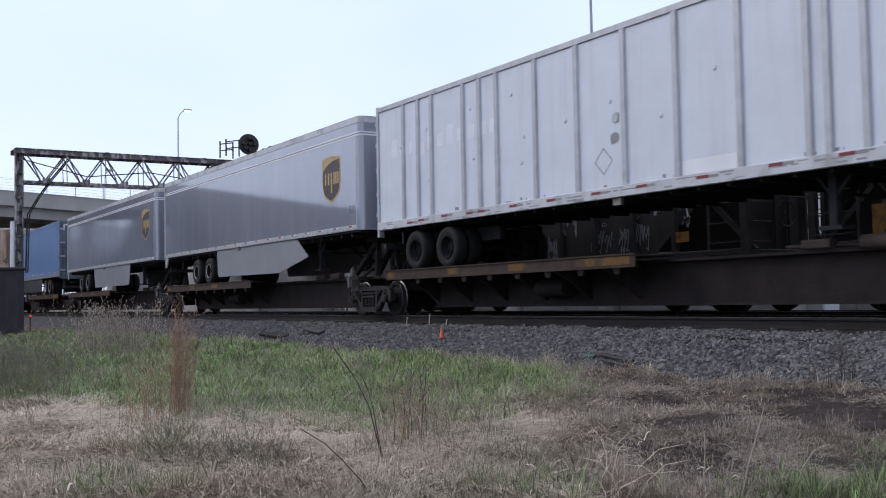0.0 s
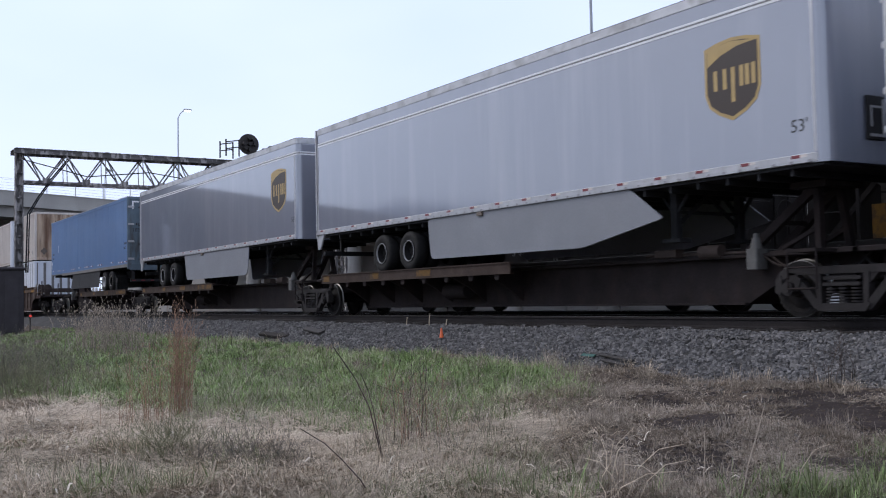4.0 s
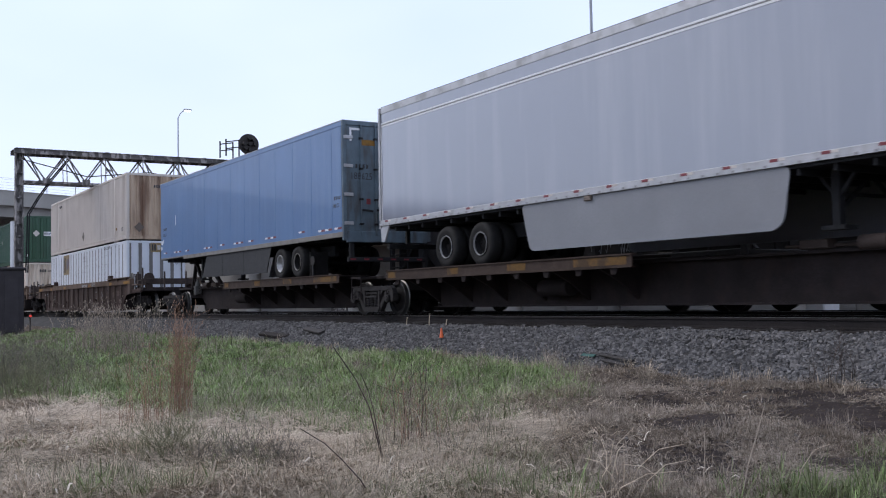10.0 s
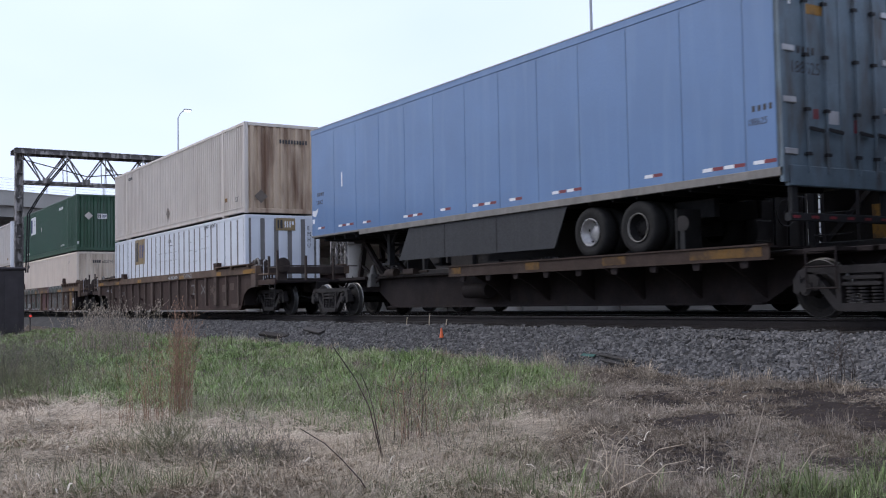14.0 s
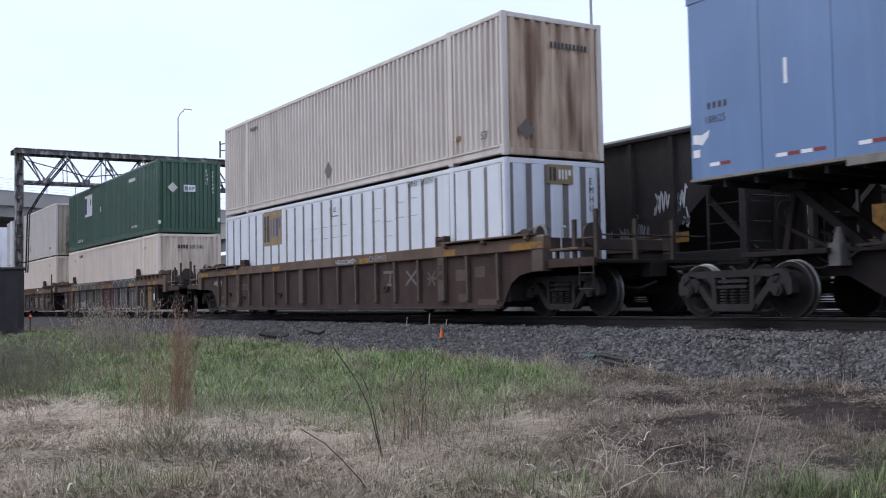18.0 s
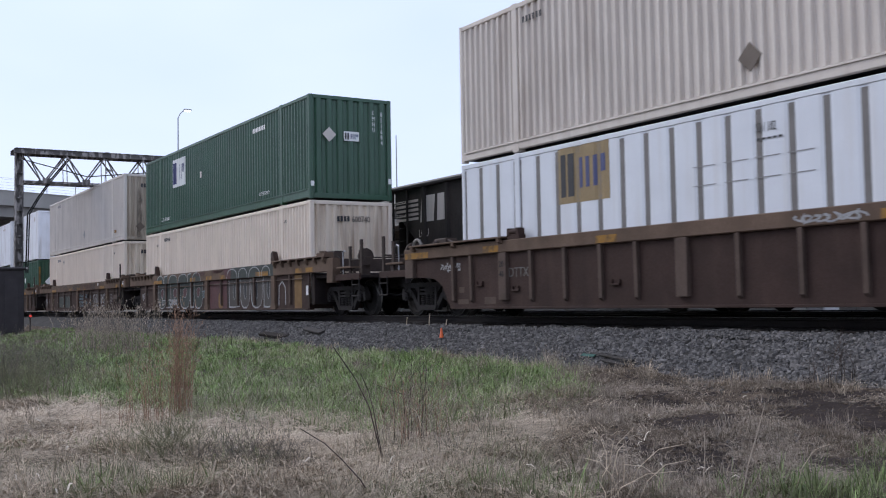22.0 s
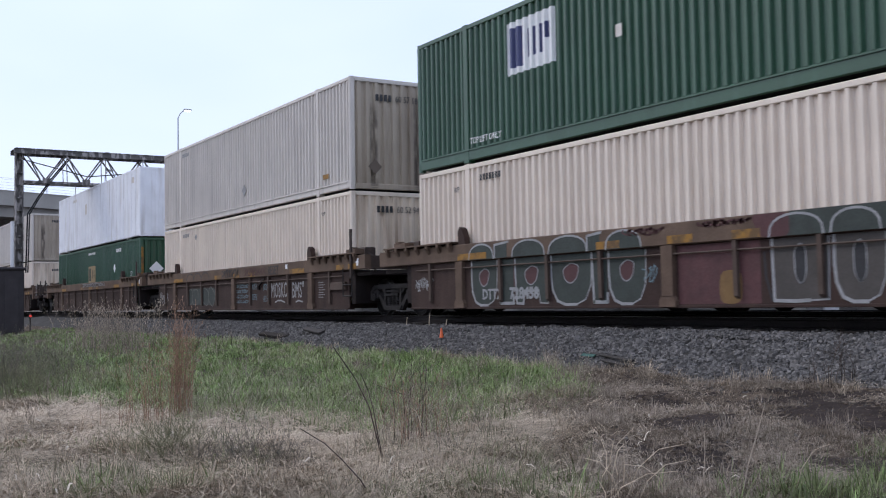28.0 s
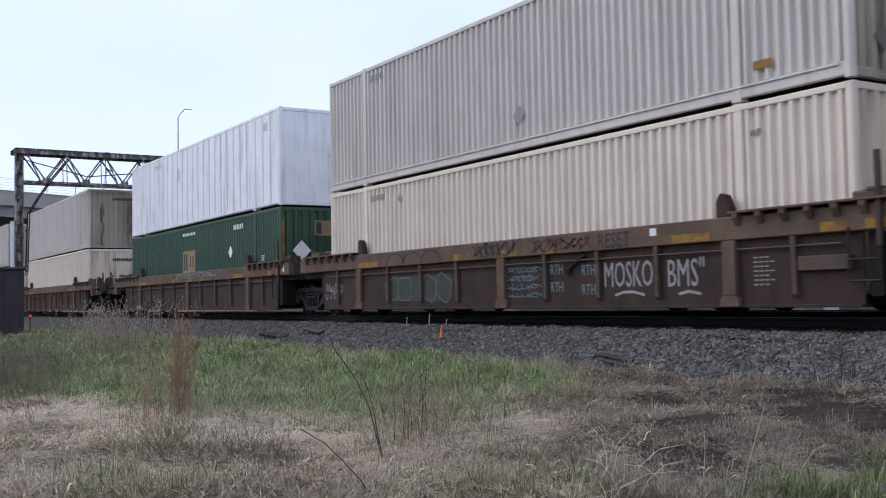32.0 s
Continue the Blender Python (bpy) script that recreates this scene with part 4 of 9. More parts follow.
# ---- highway trailers ----
def road_wheel(parent, x, z, r, rim, ring=M_DULL):
    """One side's double tyre with its rim, seen from the near side, and its twin on the far side."""
    for sgn in (-1, 1):
        t = Mesh()
        for y0 in (1.2, 0.86):
            t.lathe([(r - 0.21, sgn * y0), (r - 0.12, sgn * (y0 + 0.03)), (r - 0.03, sgn * (y0 + 0.02)), (r, sgn * (y0 - 0.03)), (r, sgn * (y0 - 0.22)), (r - 0.03, sgn * (y0 - 0.27)), (r - 0.21, sgn * (y0 - 0.26))], 30)
        ty = part("tyre", t, M_TYRE, parent)
        ty.matrix_basis = pose(x, 0, z)
        part("rim_ring", Mesh().lathe([(r - 0.206, sgn * 1.222), (r - 0.210, sgn * 1.232), (r - 0.221, sgn * 1.231), (r - 0.226, sgn * 1.205)], 30), ring, parent, "worn rim edge").matrix_basis = pose(x, 0, z)
        d = Mesh().lathe([(r - 0.2, sgn * 1.22), (r - 0.225, sgn * 1.2), (r - 0.25, sgn * 1.08), (0.16, sgn * 1.07), (0.15, sgn * 1.1), (0.08, sgn * 1.12), (0.0, sgn * 1.125)], 30)
        for k in range(10):
            a = 2 * math.pi * k / 10
            d.rod((0.125 * math.cos(a), sgn * 1.09, 0.125 * math.sin(a)), (0.125 * math.cos(a), sgn * 1.125, 0.125 * math.sin(a)), 0.014, n=5)
        rm = part("rim", d, rim, parent)
        rm.matrix_basis = pose(x, 0, z)
        if sgn < 0:
            hh = Mesh()
            for k in range(5):
                a = 2 * math.pi * (k + 0.3) / 5
                cx, cz = 0.2 * math.cos(a), 0.2 * math.sin(a)
                hh.rod((cx, -1.085, cz), (cx, -1.07, cz), 0.03, n=8)
            part("hand_holes", hh, M_TYRE, parent, "dark holes in the wheel disc", pose(x, 0, z), "stuff")


def rounded_rect(x0, x1, y0, y1, r, n=5):
    pts = []
    for cx, cy, a in ((x1 - r, y1 - r, 0), (x0 + r, y1 - r, 90), (x0 + r, y0 + r, 180), (x1 - r, y0 + r, 270)):
        pts += [(cx + r * math.cos(radians(a + 90 * i / n)), cy + r * math.sin(radians(a + 90 * i / n))) for i in range(n + 1)]
    return pts


def running_gear(tr, xs, z, front_x, e):
    """The tandem's frame, the landing legs and the cross members of a trailer; e points from the rear to the front."""
    m = Mesh()
    for y in (-0.5, 0.5):
        m.box(min(xs) - 1.1, max(xs) + 1.1, y - 0.06, y + 0.06, z + 0.12, z + 0.42)
    for x in xs:
        m.rod((x, -1.1, z), (x, 1.1, z), 0.07, n=10)
        m.box(x - 0.16, x + 0.16, -0.62, -0.4, z - 0.12, z + 0.3).box(x - 0.16, x + 0.16, 0.4, 0.62, z - 0.12, z + 0.3)
    part("bogie_frame", m, M_UNDER, tr)
    lx = front_x - e * 3.5
    for y in (-0.75, 0.75):
        lg = Mesh().box(lx - 0.07, lx + 0.07, y - 0.07, y + 0.07, 1.3, 2.1, 0.01).box(lx - 0.2, lx + 0.2, y - 0.14, y + 0.14, 1.24, 1.3)
        lg.bar((lx, y, 1.68), (lx - 0.34, y, 2.08), 0.05).bar((lx, y, 1.68), (lx + 0.34, y, 2.08), 0.05).bar((lx, y, 1.5), (lx, 0, 2.05), 0.05)
        part("landing_leg", lg, M_UNDER, tr)
    part("leg_shaft", Mesh().rod((lx, -0.75, 1.75), (lx, 0.75, 1.75), 0.03, n=8), M_UNDER, tr)


def cross_members(tr, a, b, z):
    n = int((b - a) / 0.6)
    me = Mesh().box(-0.03, 0.03, -1.2, 1.2, z - 0.1, z).data("cross_member", M_UNDER)
    for i in range(n):
        part("cross_member", me, M_UNDER, tr, at=pose(a + (i + 0.5) * (b - a) / n, 0, 0))


def shield(tr, x0, x1, z0, z1, y):
    """The brown and gold shield, its lettering left as plain gold bars."""
    def outline(g):
        w, h = (x1 - x0) / 2 - g, (z1 - z0)
        cx = (x0 + x1) / 2
        return [(cx - w, z1 - h * 0.07 - g), (cx - w * 0.5, z1 - h * 0.02 - g), (cx, z1 - g), (cx + w * 0.5, z1 - h * 0.02 - g), (cx + w, z1 - h * 0.07 - g), (cx + w, z0 + h * 0.36), (cx + w * 0.85, z0 + h * 0.2 + g * 0.5),
                (cx + w * 0.5, z0 + h * 0.09 + g * 0.9), (cx, z0 + g * 1.2), (cx - w * 0.5, z0 + h * 0.09 + g * 0.9), (cx - w * 0.85, z0 + h * 0.2 + g * 0.5), (cx - w, z0 + h * 0.36)]
    em = part("emblem", Mesh().side(outline(0.0), y, y - 0.003), M_GOLD, tr, "gold and brown shield emblem")
    part("emblem_field", Mesh().side(outline(0.05), y - 0.0035, y - 0.005), M_EMBR, em)
    w, h, cx = x1 - x0, z1 - z0, (x0 + x1) / 2
    top = [(x0 + 0.06, z1 - h * 0.30), (x0 + 0.06, z1 - h * 0.10), (cx - w * 0.22, z1 - h * 0.06), (cx, z1 - 0.055), (cx + w * 0.25, z1 - h * 0.075), (x1 - 0.06, z1 - h * 0.1), (cx + w * 0.1, z1 - h * 0.12), (cx - w * 0.2, z1 - h * 0.19)]
    part("emblem_crest", Mesh().side(top, y - 0.0055, y - 0.007), M_GOLD, em)
    zc = z0 + h * 0.5
    for k, (u, a, b) in enumerate(((-0.3, -0.11, 0.14), (-0.13, -0.11, 0.14), (0.02, -0.28, 0.14), (0.17, -0.11, 0.14), (0.27, -0.11, 0.14), (0.38, -0.11, 0.14))):
        part("emblem_bar", Mesh().box(cx + (u - 0.035) * w, cx + (u + 0.035) * w, y - 0.0055, y - 0.007, zc + a * h, zc + b * h), M_GOLD, em)


def softened(pts, r=0.14):
    """A polygon with its corners cut round."""
    out = []
    for p, q, s in zip(pts[-1:] + pts[:-1], pts, pts[1:] + pts[:1]):
        q, a, b = Vector(q), Vector(p) - Vector(q), Vector(s) - Vector(q)
        ra, rb = min(r, a.length * 0.4), min(r, b.length * 0.4)
        u, v = q + a.normalized() * ra, q + b.normalized() * rb
        for t in (0.0, 0.33, 0.67, 1.0):
            out.append(tuple(u.lerp(q, t).lerp(q.lerp(v, t), t)))
    return out


def plate_trailer(label, xr, xf, skirt, wheels, number=True):
    """A smooth plate-sided van trailer, rear at xr and nose at xf along the train; origin on the rail in its middle."""
    xc = (xr + xf) / 2
    tr = thing("semi_trailer", label, "trailer", "highway trailers on the train")
    a, b, w = xr - xc, xf - xc, CW / 2
    z0, z1 = 2.17, 5.045
    body = Mesh()
    pts = rounded_rect(a, b, -w, w, 0.17)
    body.prism([p for p in pts], "z", 2.30, 4.555)
    part("side_wall", body, M_UPS, tr)
    up = rounded_rect(a + 0.002, b - 0.002, -w + 0.002, w - 0.002, 0.17)
    part("upper_band", Mesh().prism(up, "z", 4.655, 4.885), M_UPS, tr)
    part("line_gap", Mesh().prism(up, "z", 4.59, 4.62), M_GREY2, tr)
    for z, hh, g in ((4.555, 0.035, 0.006), (4.62, 0.035, 0.006)):
        part("trim_line", Mesh().prism(rounded_rect(a - g, b + g, -w - g, w + g, 0.17), "z", z, z + hh), M_REFW, tr)
    part("top_rail", Mesh().prism(rounded_rect(a - 0.01, b + 0.01, -w - 0.01, w + 0.01, 0.17), "z", 4.885, z1 - 0.012), M_ROOFRAIL, tr, "scuffed whitish roof rail")
    part("roof_lip", Mesh().prism(rounded_rect(a - 0.004, b + 0.004, -w - 0.004, w + 0.004, 0.17), "z", z1 - 0.012, z1), M_UNDER, tr, "dark lip of the roof")
    part("roof", Mesh().prism(rounded_rect(a + 0.08, b - 0.08, -w + 0.06, w - 0.06, 0.14), "z", z1, z1 + 0.012), M_REFW, tr)
    for sgn in (-1, 1):
        part("bottom_rail", Mesh().box(a, b - 0.18, sgn * (w + 0.012), sgn * (w - 0.05), z0, 2.30, 0.006).box(a, b - 1.6, sgn * (w + 0.022), sgn * (w - 0.02), z0, z0 + 0.05), M_ALU, tr, "aluminium bottom rail")
        n = 18
        for i in range(n):
            x = a + 0.35 + i * (b - a - 0.9) / (n - 1)
            part("reflector", Mesh().box(x - 0.075, x + 0.075, sgn * (w + 0.0125), sgn * (w + 0.016), 2.245, 2.29, 0.003), M_RED, tr)
            part("reflector", Mesh().box(x + 0.08, x + 0.2, sgn * (w + 0.0125), sgn * (w + 0.0155), 2.25, 2.288), M_GREY, tr)
    rv = Mesh()
    for i in range(52):
        x = a + 0.2 + i * (b - a - 0.5) / 51
        rv.box(x - 0.03, x + 0.03, -w - 0.0225, -w - 0.026, 2.18, 2.212)
    part("rivet_strip", rv, M_GREY2, tr, kind="stuff")
    part("floor", Mesh().box(a + 0.03, b - 0.12, -w + 0.05, w - 0.05, 2.12, 2.2), M_UNDER, tr)
    cross_members(tr, a + 0.3, b - 0.4, 2.12)
    part("nose_sill", Mesh().prism(rounded_rect(b - 0.4, b + 0.004, -w - 0.004, w + 0.004, 0.17), "z", 2.16, 2.30), M_UPS, tr)
    part("nose_box", Mesh().box(b, b + 0.05, -0.5, -0.1, 2.5, 3.12, 0.02), M_UNDER, tr, "connection box on the nose")
    part("nose_box_frame", Mesh().box(b + 0.05, b + 0.06, -0.18, -0.13, 2.54, 3.08).box(b + 0.05, b + 0.06, -0.44, -0.41, 2.68, 2.98).box(b + 0.05, b + 0.06, -0.41, -0.2, 2.95, 2.98).box(b + 0.05, b + 0.06, -0.46, -0.18, 2.54, 2.58), M_ALU, tr)
    # flared aerofoil lip at the rear corner
    for sgn in (-1, 1):
        part("rear_flap", Mesh().side([(a + 0.0, 2.17), (a + 0.45, 2.17), (a + 0.2, 1.78), (a + 0.05, 1.78)], sgn * (w - 0.01), sgn * (w - 0.05)), M_ALU, tr)
    part("rear_frame", Mesh().box(a - 0.012, a + 0.06, -w - 0.012, w + 0.012, 2.1, 5.03, 0.0), M_ALU, tr)
    part("bumper", Mesh().box(a - 0.01, a + 0.1, -1.1, 1.1, 1.62, 1.74, 0.01).box(a, a + 0.08, -0.6, -0.5, 1.7, 2.12).box(a, a + 0.08, 0.5, 0.6, 1.7, 2.12), M_UNDER, tr)
    for sgn in (-1, 1):
        part("side_skirt", Mesh().side(softened([(x - xc, z) for x, z in skirt]), sgn * (w - 0.02), sgn * (w - 0.045)), M_SKIRT, tr, "pale grey side skirt")
    lamp_x = (skirt[0][0] + skirt[-1][0]) / 2 - 1.2 - xc
    part("marker_lamp", Mesh().box(lamp_x - 0.09, lamp_x + 0.09, -w - 0.03, -w + 0.02, 2.07, 2.16, 0.015), M_DIRTY, tr)
    for x in wheels:
        road_wheel(tr, x - xc, 1.512, 0.456, M_RIMD, M_GREY2)
    running_gear(tr, [x - xc for x in wheels], 1.512, b, 1)
    for x in (b - 0.24, a + 0.1):
        part("joint_strip", Mesh().box(x, x + 0.05, -w - 0.004, -w + 0.01, 2.31, 4.55), M_ALU, tr)
    return tr, xc, w


def build_train():
    """All things that run on the track: (object, plan position along the train, height)."""
    runs = []
    # trailers with their spine units
    u1, c1, w = plate_trailer("silver-grey smooth-sided semi-trailer with shield emblem, tapering side skirt", 64.62, 81.25,
                              [(70.5, 2.17), (70.62, 1.27), (75.9, 1.24), (78.0, 1.62), (77.85, 1.72), (77.2, 2.17)], (68.2, 69.52))
    shield(u1, 79.02 - c1, 80.12 - c1, 2.97, 4.23, -w - 0.003)
    lettering("lettering", "53'", 0.26, M_INK, u1, near_face(80.62 - c1, -w - 0.003, 2.62), "black length marking")
    runs.append((u1, c1, 0))
    u3, c3, w = plate_trailer("silver-grey smooth-sided semi-trailer with shield emblem, short side skirt", 47.2, 63.38,
                              [(53.0, 2.17), (53.25, 1.26), (59.2, 1.26), (59.36, 1.4), (59.5, 2.17)], (50.1, 51.45))
    shield(u3, 61.42 - c3, 62.55 - c3, 3.02, 4.31, -w - 0.003)
    lettering("lettering", "53'", 0.22, M_INK, u3, near_face(63.02 - 0.12 - c3, -w - 0.003, 2.66), "black length marking")
    runs.append((u3, c3, 0))

    # the white trailer with hat-section posts
    wt = thing("semi_trailer", "old white ribbed semi-trailer with faded side lettering", "trailer", "highway trailers on the train")
    xc = 90.3
    a, b, w = 82.18 - xc, 98.4 - xc, CW / 2
    part("side_wall", Mesh().box(a + 0.03, b, -w + 0.02, w - 0.02, 2.24, 4.94), M_WHITE, wt)
    pos = [83.46, 84.14, 84.74, 86.04, 86.67, 87.3, 88.59, 89.85, 91.12, 92.37, 93.69, 94.93, 95.26, 95.86, 97.1]
    for sgn in (-1, 1):
        for x in pos:
            x -= xc
            part("post", Mesh().prism([(x - 0.07, sgn * (w - 0.02)), (x - 0.05, sgn * (w + 0.022)), (x + 0.05, sgn * (w + 0.022)), (x + 0.07, sgn * (w - 0.02))], "z", 2.25, 4.93), M_ALU, wt)
        part("bottom_rail", Mesh().box(a, b, sgn * (w + 0.024), sgn * (w - 0.06), 2.06, 2.25, 0.008), M_ROOFRAIL, wt)
        part("top_rail", Mesh().box(a, b, sgn * (w + 0.008), sgn * (w - 0.06), 4.93, 5.05, 0.01), M_ALU, wt)
        for x, z in ((83.8, 2.12), (84.3, 2.14), (85.31, 2.16), (86.32, 2.14), (86.75, 2.14), (87.89, 2.15), (89.1, 2.15), (90.4, 2.15), (91.57, 2.16), (92.95, 2.16), (94.38, 2.18), (95.58, 2.18)):
            part("reflector", Mesh().box(x - xc - 0.16, x - xc + 0.1, sgn * (w + 0.0245), sgn * (w + 0.028), z, z + 0.05), M_RED, wt)
            part("reflector", Mesh().box(x - xc + 0.1, x - xc + 0.3, sgn * (w + 0.0245), sgn * (w + 0.028), z, z + 0.045), M_GREY2, wt)
    part("roof", Mesh().box(a + 0.02, b, -w + 0.06, w - 0.06, 4.99, 5.03), M_REFW, wt)
    part("rear_frame", Mesh().box(a - 0.02, a + 0.08, -w - 0.015, -w + 0.13, 1.9, 5.07, 0.01).box(a - 0.02, a + 0.08, w - 0.13, w + 0.015, 1.9, 5.07, 0.01).box(a - 0.02, a + 0.08, -w, w, 4.93, 5.06, 0.01), M_ALU, wt)
    part("rear_door", Mesh().box(a + 0.0, a + 0.05, -w + 0.13, w - 0.13, 2.1, 4.93), M_WHITE, wt)
    for z in (2.4, 2.9, 3.5, 4.1, 4.6):
        part("hinge", Mesh().box(a - 0.05, a - 0.015, -w - 0.02, -w + 0.1, z, z + 0.09, 0.01), M_ALU, wt)
    part("bumper", Mesh().box(a + 0.0, a + 0.12, -1.15, 1.15, 1.62, 1.75, 0.01).box(a + 0.02, a + 0.1, -0.65, -0.5, 1.7, 2.1).box(a + 0.02, a + 0.1, 0.5, 0.65, 1.7, 2.1), M_UNDER, wt)
    part("floor", Mesh().box(a + 0.03, b, -w + 0.06, w - 0.06, 2.1, 2.2), M_UNDER, wt)
    cross_members(wt, a + 0.3, b - 0.4, 2.1)
    for x in (83.82, 85.2):
        road_wheel(wt, x - xc, 1.512, 0.456, M_RIMD, M_RIMD)
    running_gear(wt, [83.82 - xc, 85.2 - xc], 1.512, b, 1)
    # ghost of old lettering: plain rounded blocks, tall and short
    for i, tall in enumerate((1, 0, 0, 0, 1, 0, 1, 0, 0, 0, 0)):
        x, h = 82.86 + i * 0.415 - xc, 0.42 if tall else 0.29
        ww = 0.12 if i in (2, 4) else 0.28
        z = 3.74 - (0.1 if i == 3 else 0.0)
        bl = Mesh().side(softened([(x, z), (x + ww, z), (x + ww + 0.03, z + h), (x + 0.03, z + h)], 0.07), -w + 0.0195, -w + 0.017)
        part("faded_letter", bl, M_GHOST, wt, "ghost of removed lettering")
    part("repair_panel", Mesh().box(92.47 - xc, 93.6 - xc, -w + 0.0195, -w + 0.012, 2.26, 2.49), M_REFW, wt, "cleaner white repair panel")
    part("bracket", Mesh().box(90.75 - xc, 90.95 - xc, -w + 0.03, -w + 0.1, 1.93, 2.06), M_DULL, wt)
    grime = Mesh()
    gr = random.Random(5)
    for k in range(90):
        gx, gl = gr.uniform(a + 0.2, b - 0.2), gr.uniform(0.04, 0.3)
        gz = gr.choice((2.07, 2.1, 2.16, 2.2, 2.27))
        grime.box(gx, gx + gl, -w - 0.0242, -w - 0.0255, gz, gz + gr.uniform(0.008, 0.03)) if gz < 2.22 else grime.box(gx, gx + gl * 0.5, -w + 0.0195, -w + 0.0185, gz, gz + gr.uniform(0.01, 0.07))
    part("scuffs", grime, M_GREY2, wt, "scuffed grime along the bottom rail", kind="stuff")
    dots = Mesh()
    for x, z in ((83.3, 3.95), (84.5, 4.2), (86.3, 4.35), (83.4, 2.9), (84.6, 3.05), (86.4, 3.3), (88.2, 3.5), (87.8, 4.4), (89.5, 3.6), (88.1, 3.0), (90.75, 3.75), (92.0, 3.3), (93.2, 3.85)):
        dots.rod((x - xc, -w + 0.02, z), (x - xc, -w - 0.002, z), 0.045, 0.035, 8)
    part("patch_rivet", dots, M_WHITE, wt, kind="stuff")
    for q in (0, 1):
        o = Mesh()
        cx, cz, r = 90.55 - xc, 2.72, 0.23
        c4 = [(cx - r, cz), (cx, cz - r), (cx + r, cz), (cx, cz + r)]
        for i in range(4):
            ribbon(o, [c4[i], c4[(i + 1) % 4]], 0.02, -w + 0.017)
        if q == 0:
            part("placard_outline", o, M_GREY2, wt)
    smudge = Mesh().side(softened([(90.76 - xc, 2.98), (90.95 - xc, 3.02), (90.98 - xc, 3.14), (90.88 - xc, 3.2), (90.74 - xc, 3.16)], 0.05), -w + 0.0195, -w + 0.016)
    part("dent", Mesh().side(softened([(90.8 - xc, 3.36), (90.96 - xc, 3.36), (90.98 - xc, 3.53), (90.84 - xc, 3.53)], 0.06), -w + 0.0195, -w + 0.0), M_ALU, wt)
    part("grey_patch", smudge, M_GREY2, wt)
    runs.append((wt, xc, 0))

    # the blue trailer, its doors leading
    bt = thing("semi_trailer", "faded blue semi-trailer with dirty barn doors facing forward", "trailer", "highway trailers on the train")
    xc = 37.1
    a, b = 29.03 - xc, 45.2 - xc
    seams = [29.05, 30.47, 31.73, 32.98, 34.25, 35.55, 36.85, 38.11, 39.4, 40.65, 41.94, 43.22, 44.52, 45.1]
    for sgn in (-1, 1):
        for x0, x1 in zip(seams, seams[1:]):
            part("side_panel", Mesh().box(x0 - xc + 0.006, x1 - xc - 0.006, sgn * w, sgn * (w - 0.03), 2.17, 4.93, 0.004), M_BLUE, bt)
            part("panel_seam", Mesh().box(x1 - xc - 0.02, x1 - xc + 0.02, sgn * (w - 0.008), sgn * (w - 0.03), 2.17, 4.93), M_BLUED, bt)
        part("top_rail", Mesh().box(a, b, sgn * (w + 0.01), sgn * (w - 0.08), 4.93, 5.07, 0.012), M_BLUE, bt)
        part("roof_edge", Mesh().box(a, b, sgn * (w + 0.014), sgn * (w - 0.08), 5.07, 5.09), M_ALU, bt)
        part("bottom_rail", Mesh().box(31.9 - xc, b, sgn * (w + 0.012), sgn * (w - 0.06), 2.04, 2.17, 0.006), M_DULL, bt, "dull aluminium bottom rail")
        part("nose_rail", Mesh().box(a, 31.9 - xc, sgn * (w + 0.010), sgn * (w - 0.06), 2.12, 2.17, 0.006), M_DULL, bt)
        for x, z, n in ((29.64, 2.33, 1), (30.92, 2.31, 2), (32.3, 2.3, 1), (34.37, 2.28, 2), (36.02, 2.3, 1), (37.32, 2.28, 2), (38.64, 2.28, 1), (40.02, 2.28, 2), (42.53, 2.3, 1), (43.84, 2.25, 2), (44.86, 2.25, 1)):
            for k in range(n):
                part("reflector", Mesh().box(x - xc + k * 0.44 - 0.2, x - xc + k * 0.44, sgn * w, sgn * (w + 0.003), z, z + 0.055), M_REFW, bt)
                part("reflector", Mesh().box(x - xc + k * 0.44, x - xc + k * 0.44 + 0.22, sgn * w, sgn * (w + 0.003), z, z + 0.055), M_RED, bt)
        part("side_skirt", Mesh().side([(33.85 - xc, 1.3), (34.35 - xc, 2.04), (40.2 - xc, 2.04), (39.8 - xc, 1.28)], sgn * (w - 0.04), sgn * (w - 0.065)), M_SKIRTD, bt, "dark grey side skirt")
    sk = Mesh()
    for x in (35.9, 37.9):
        sk.box(x - xc - 0.012, x - xc + 0.012, -w + 0.037, -w + 0.05, 1.3, 2.03)
    part("skirt_joint", sk, M_UNDER, bt)
    part("roof", Mesh().box(a + 0.02, b - 0.02, -w + 0.08, w - 0.08, 5.02, 5.05), M_REFW, bt)
    part("front_wall", Mesh().box(a, a + 0.05, -w + 0.03, w - 0.03, 2.15, 5.0), M_BLUE, bt)
    part("floor", Mesh().box(a + 0.03, b - 0.05, -w + 0.06, w - 0.06, 2.1, 2.19), M_UNDER, bt)
    cross_members(bt, a + 0.3, b - 0.4, 2.1)
    part("rear_frame", Mesh().box(b - 0.06, b + 0.02, -w - 0.012, -w + 0.1, 1.95, 5.09, 0.012).box(b - 0.06, b + 0.02, w - 0.1, w + 0.012, 1.95, 5.09, 0.012)
         .box(b - 0.06, b + 0.02, -w + 0.1, w - 0.1, 4.96, 5.09, 0.012).box(b - 0.06, b + 0.03, -w + 0.1, w - 0.1, 1.9, 2.2, 0.012), M_BLUED, bt, "dirty blue-grey rear frame")
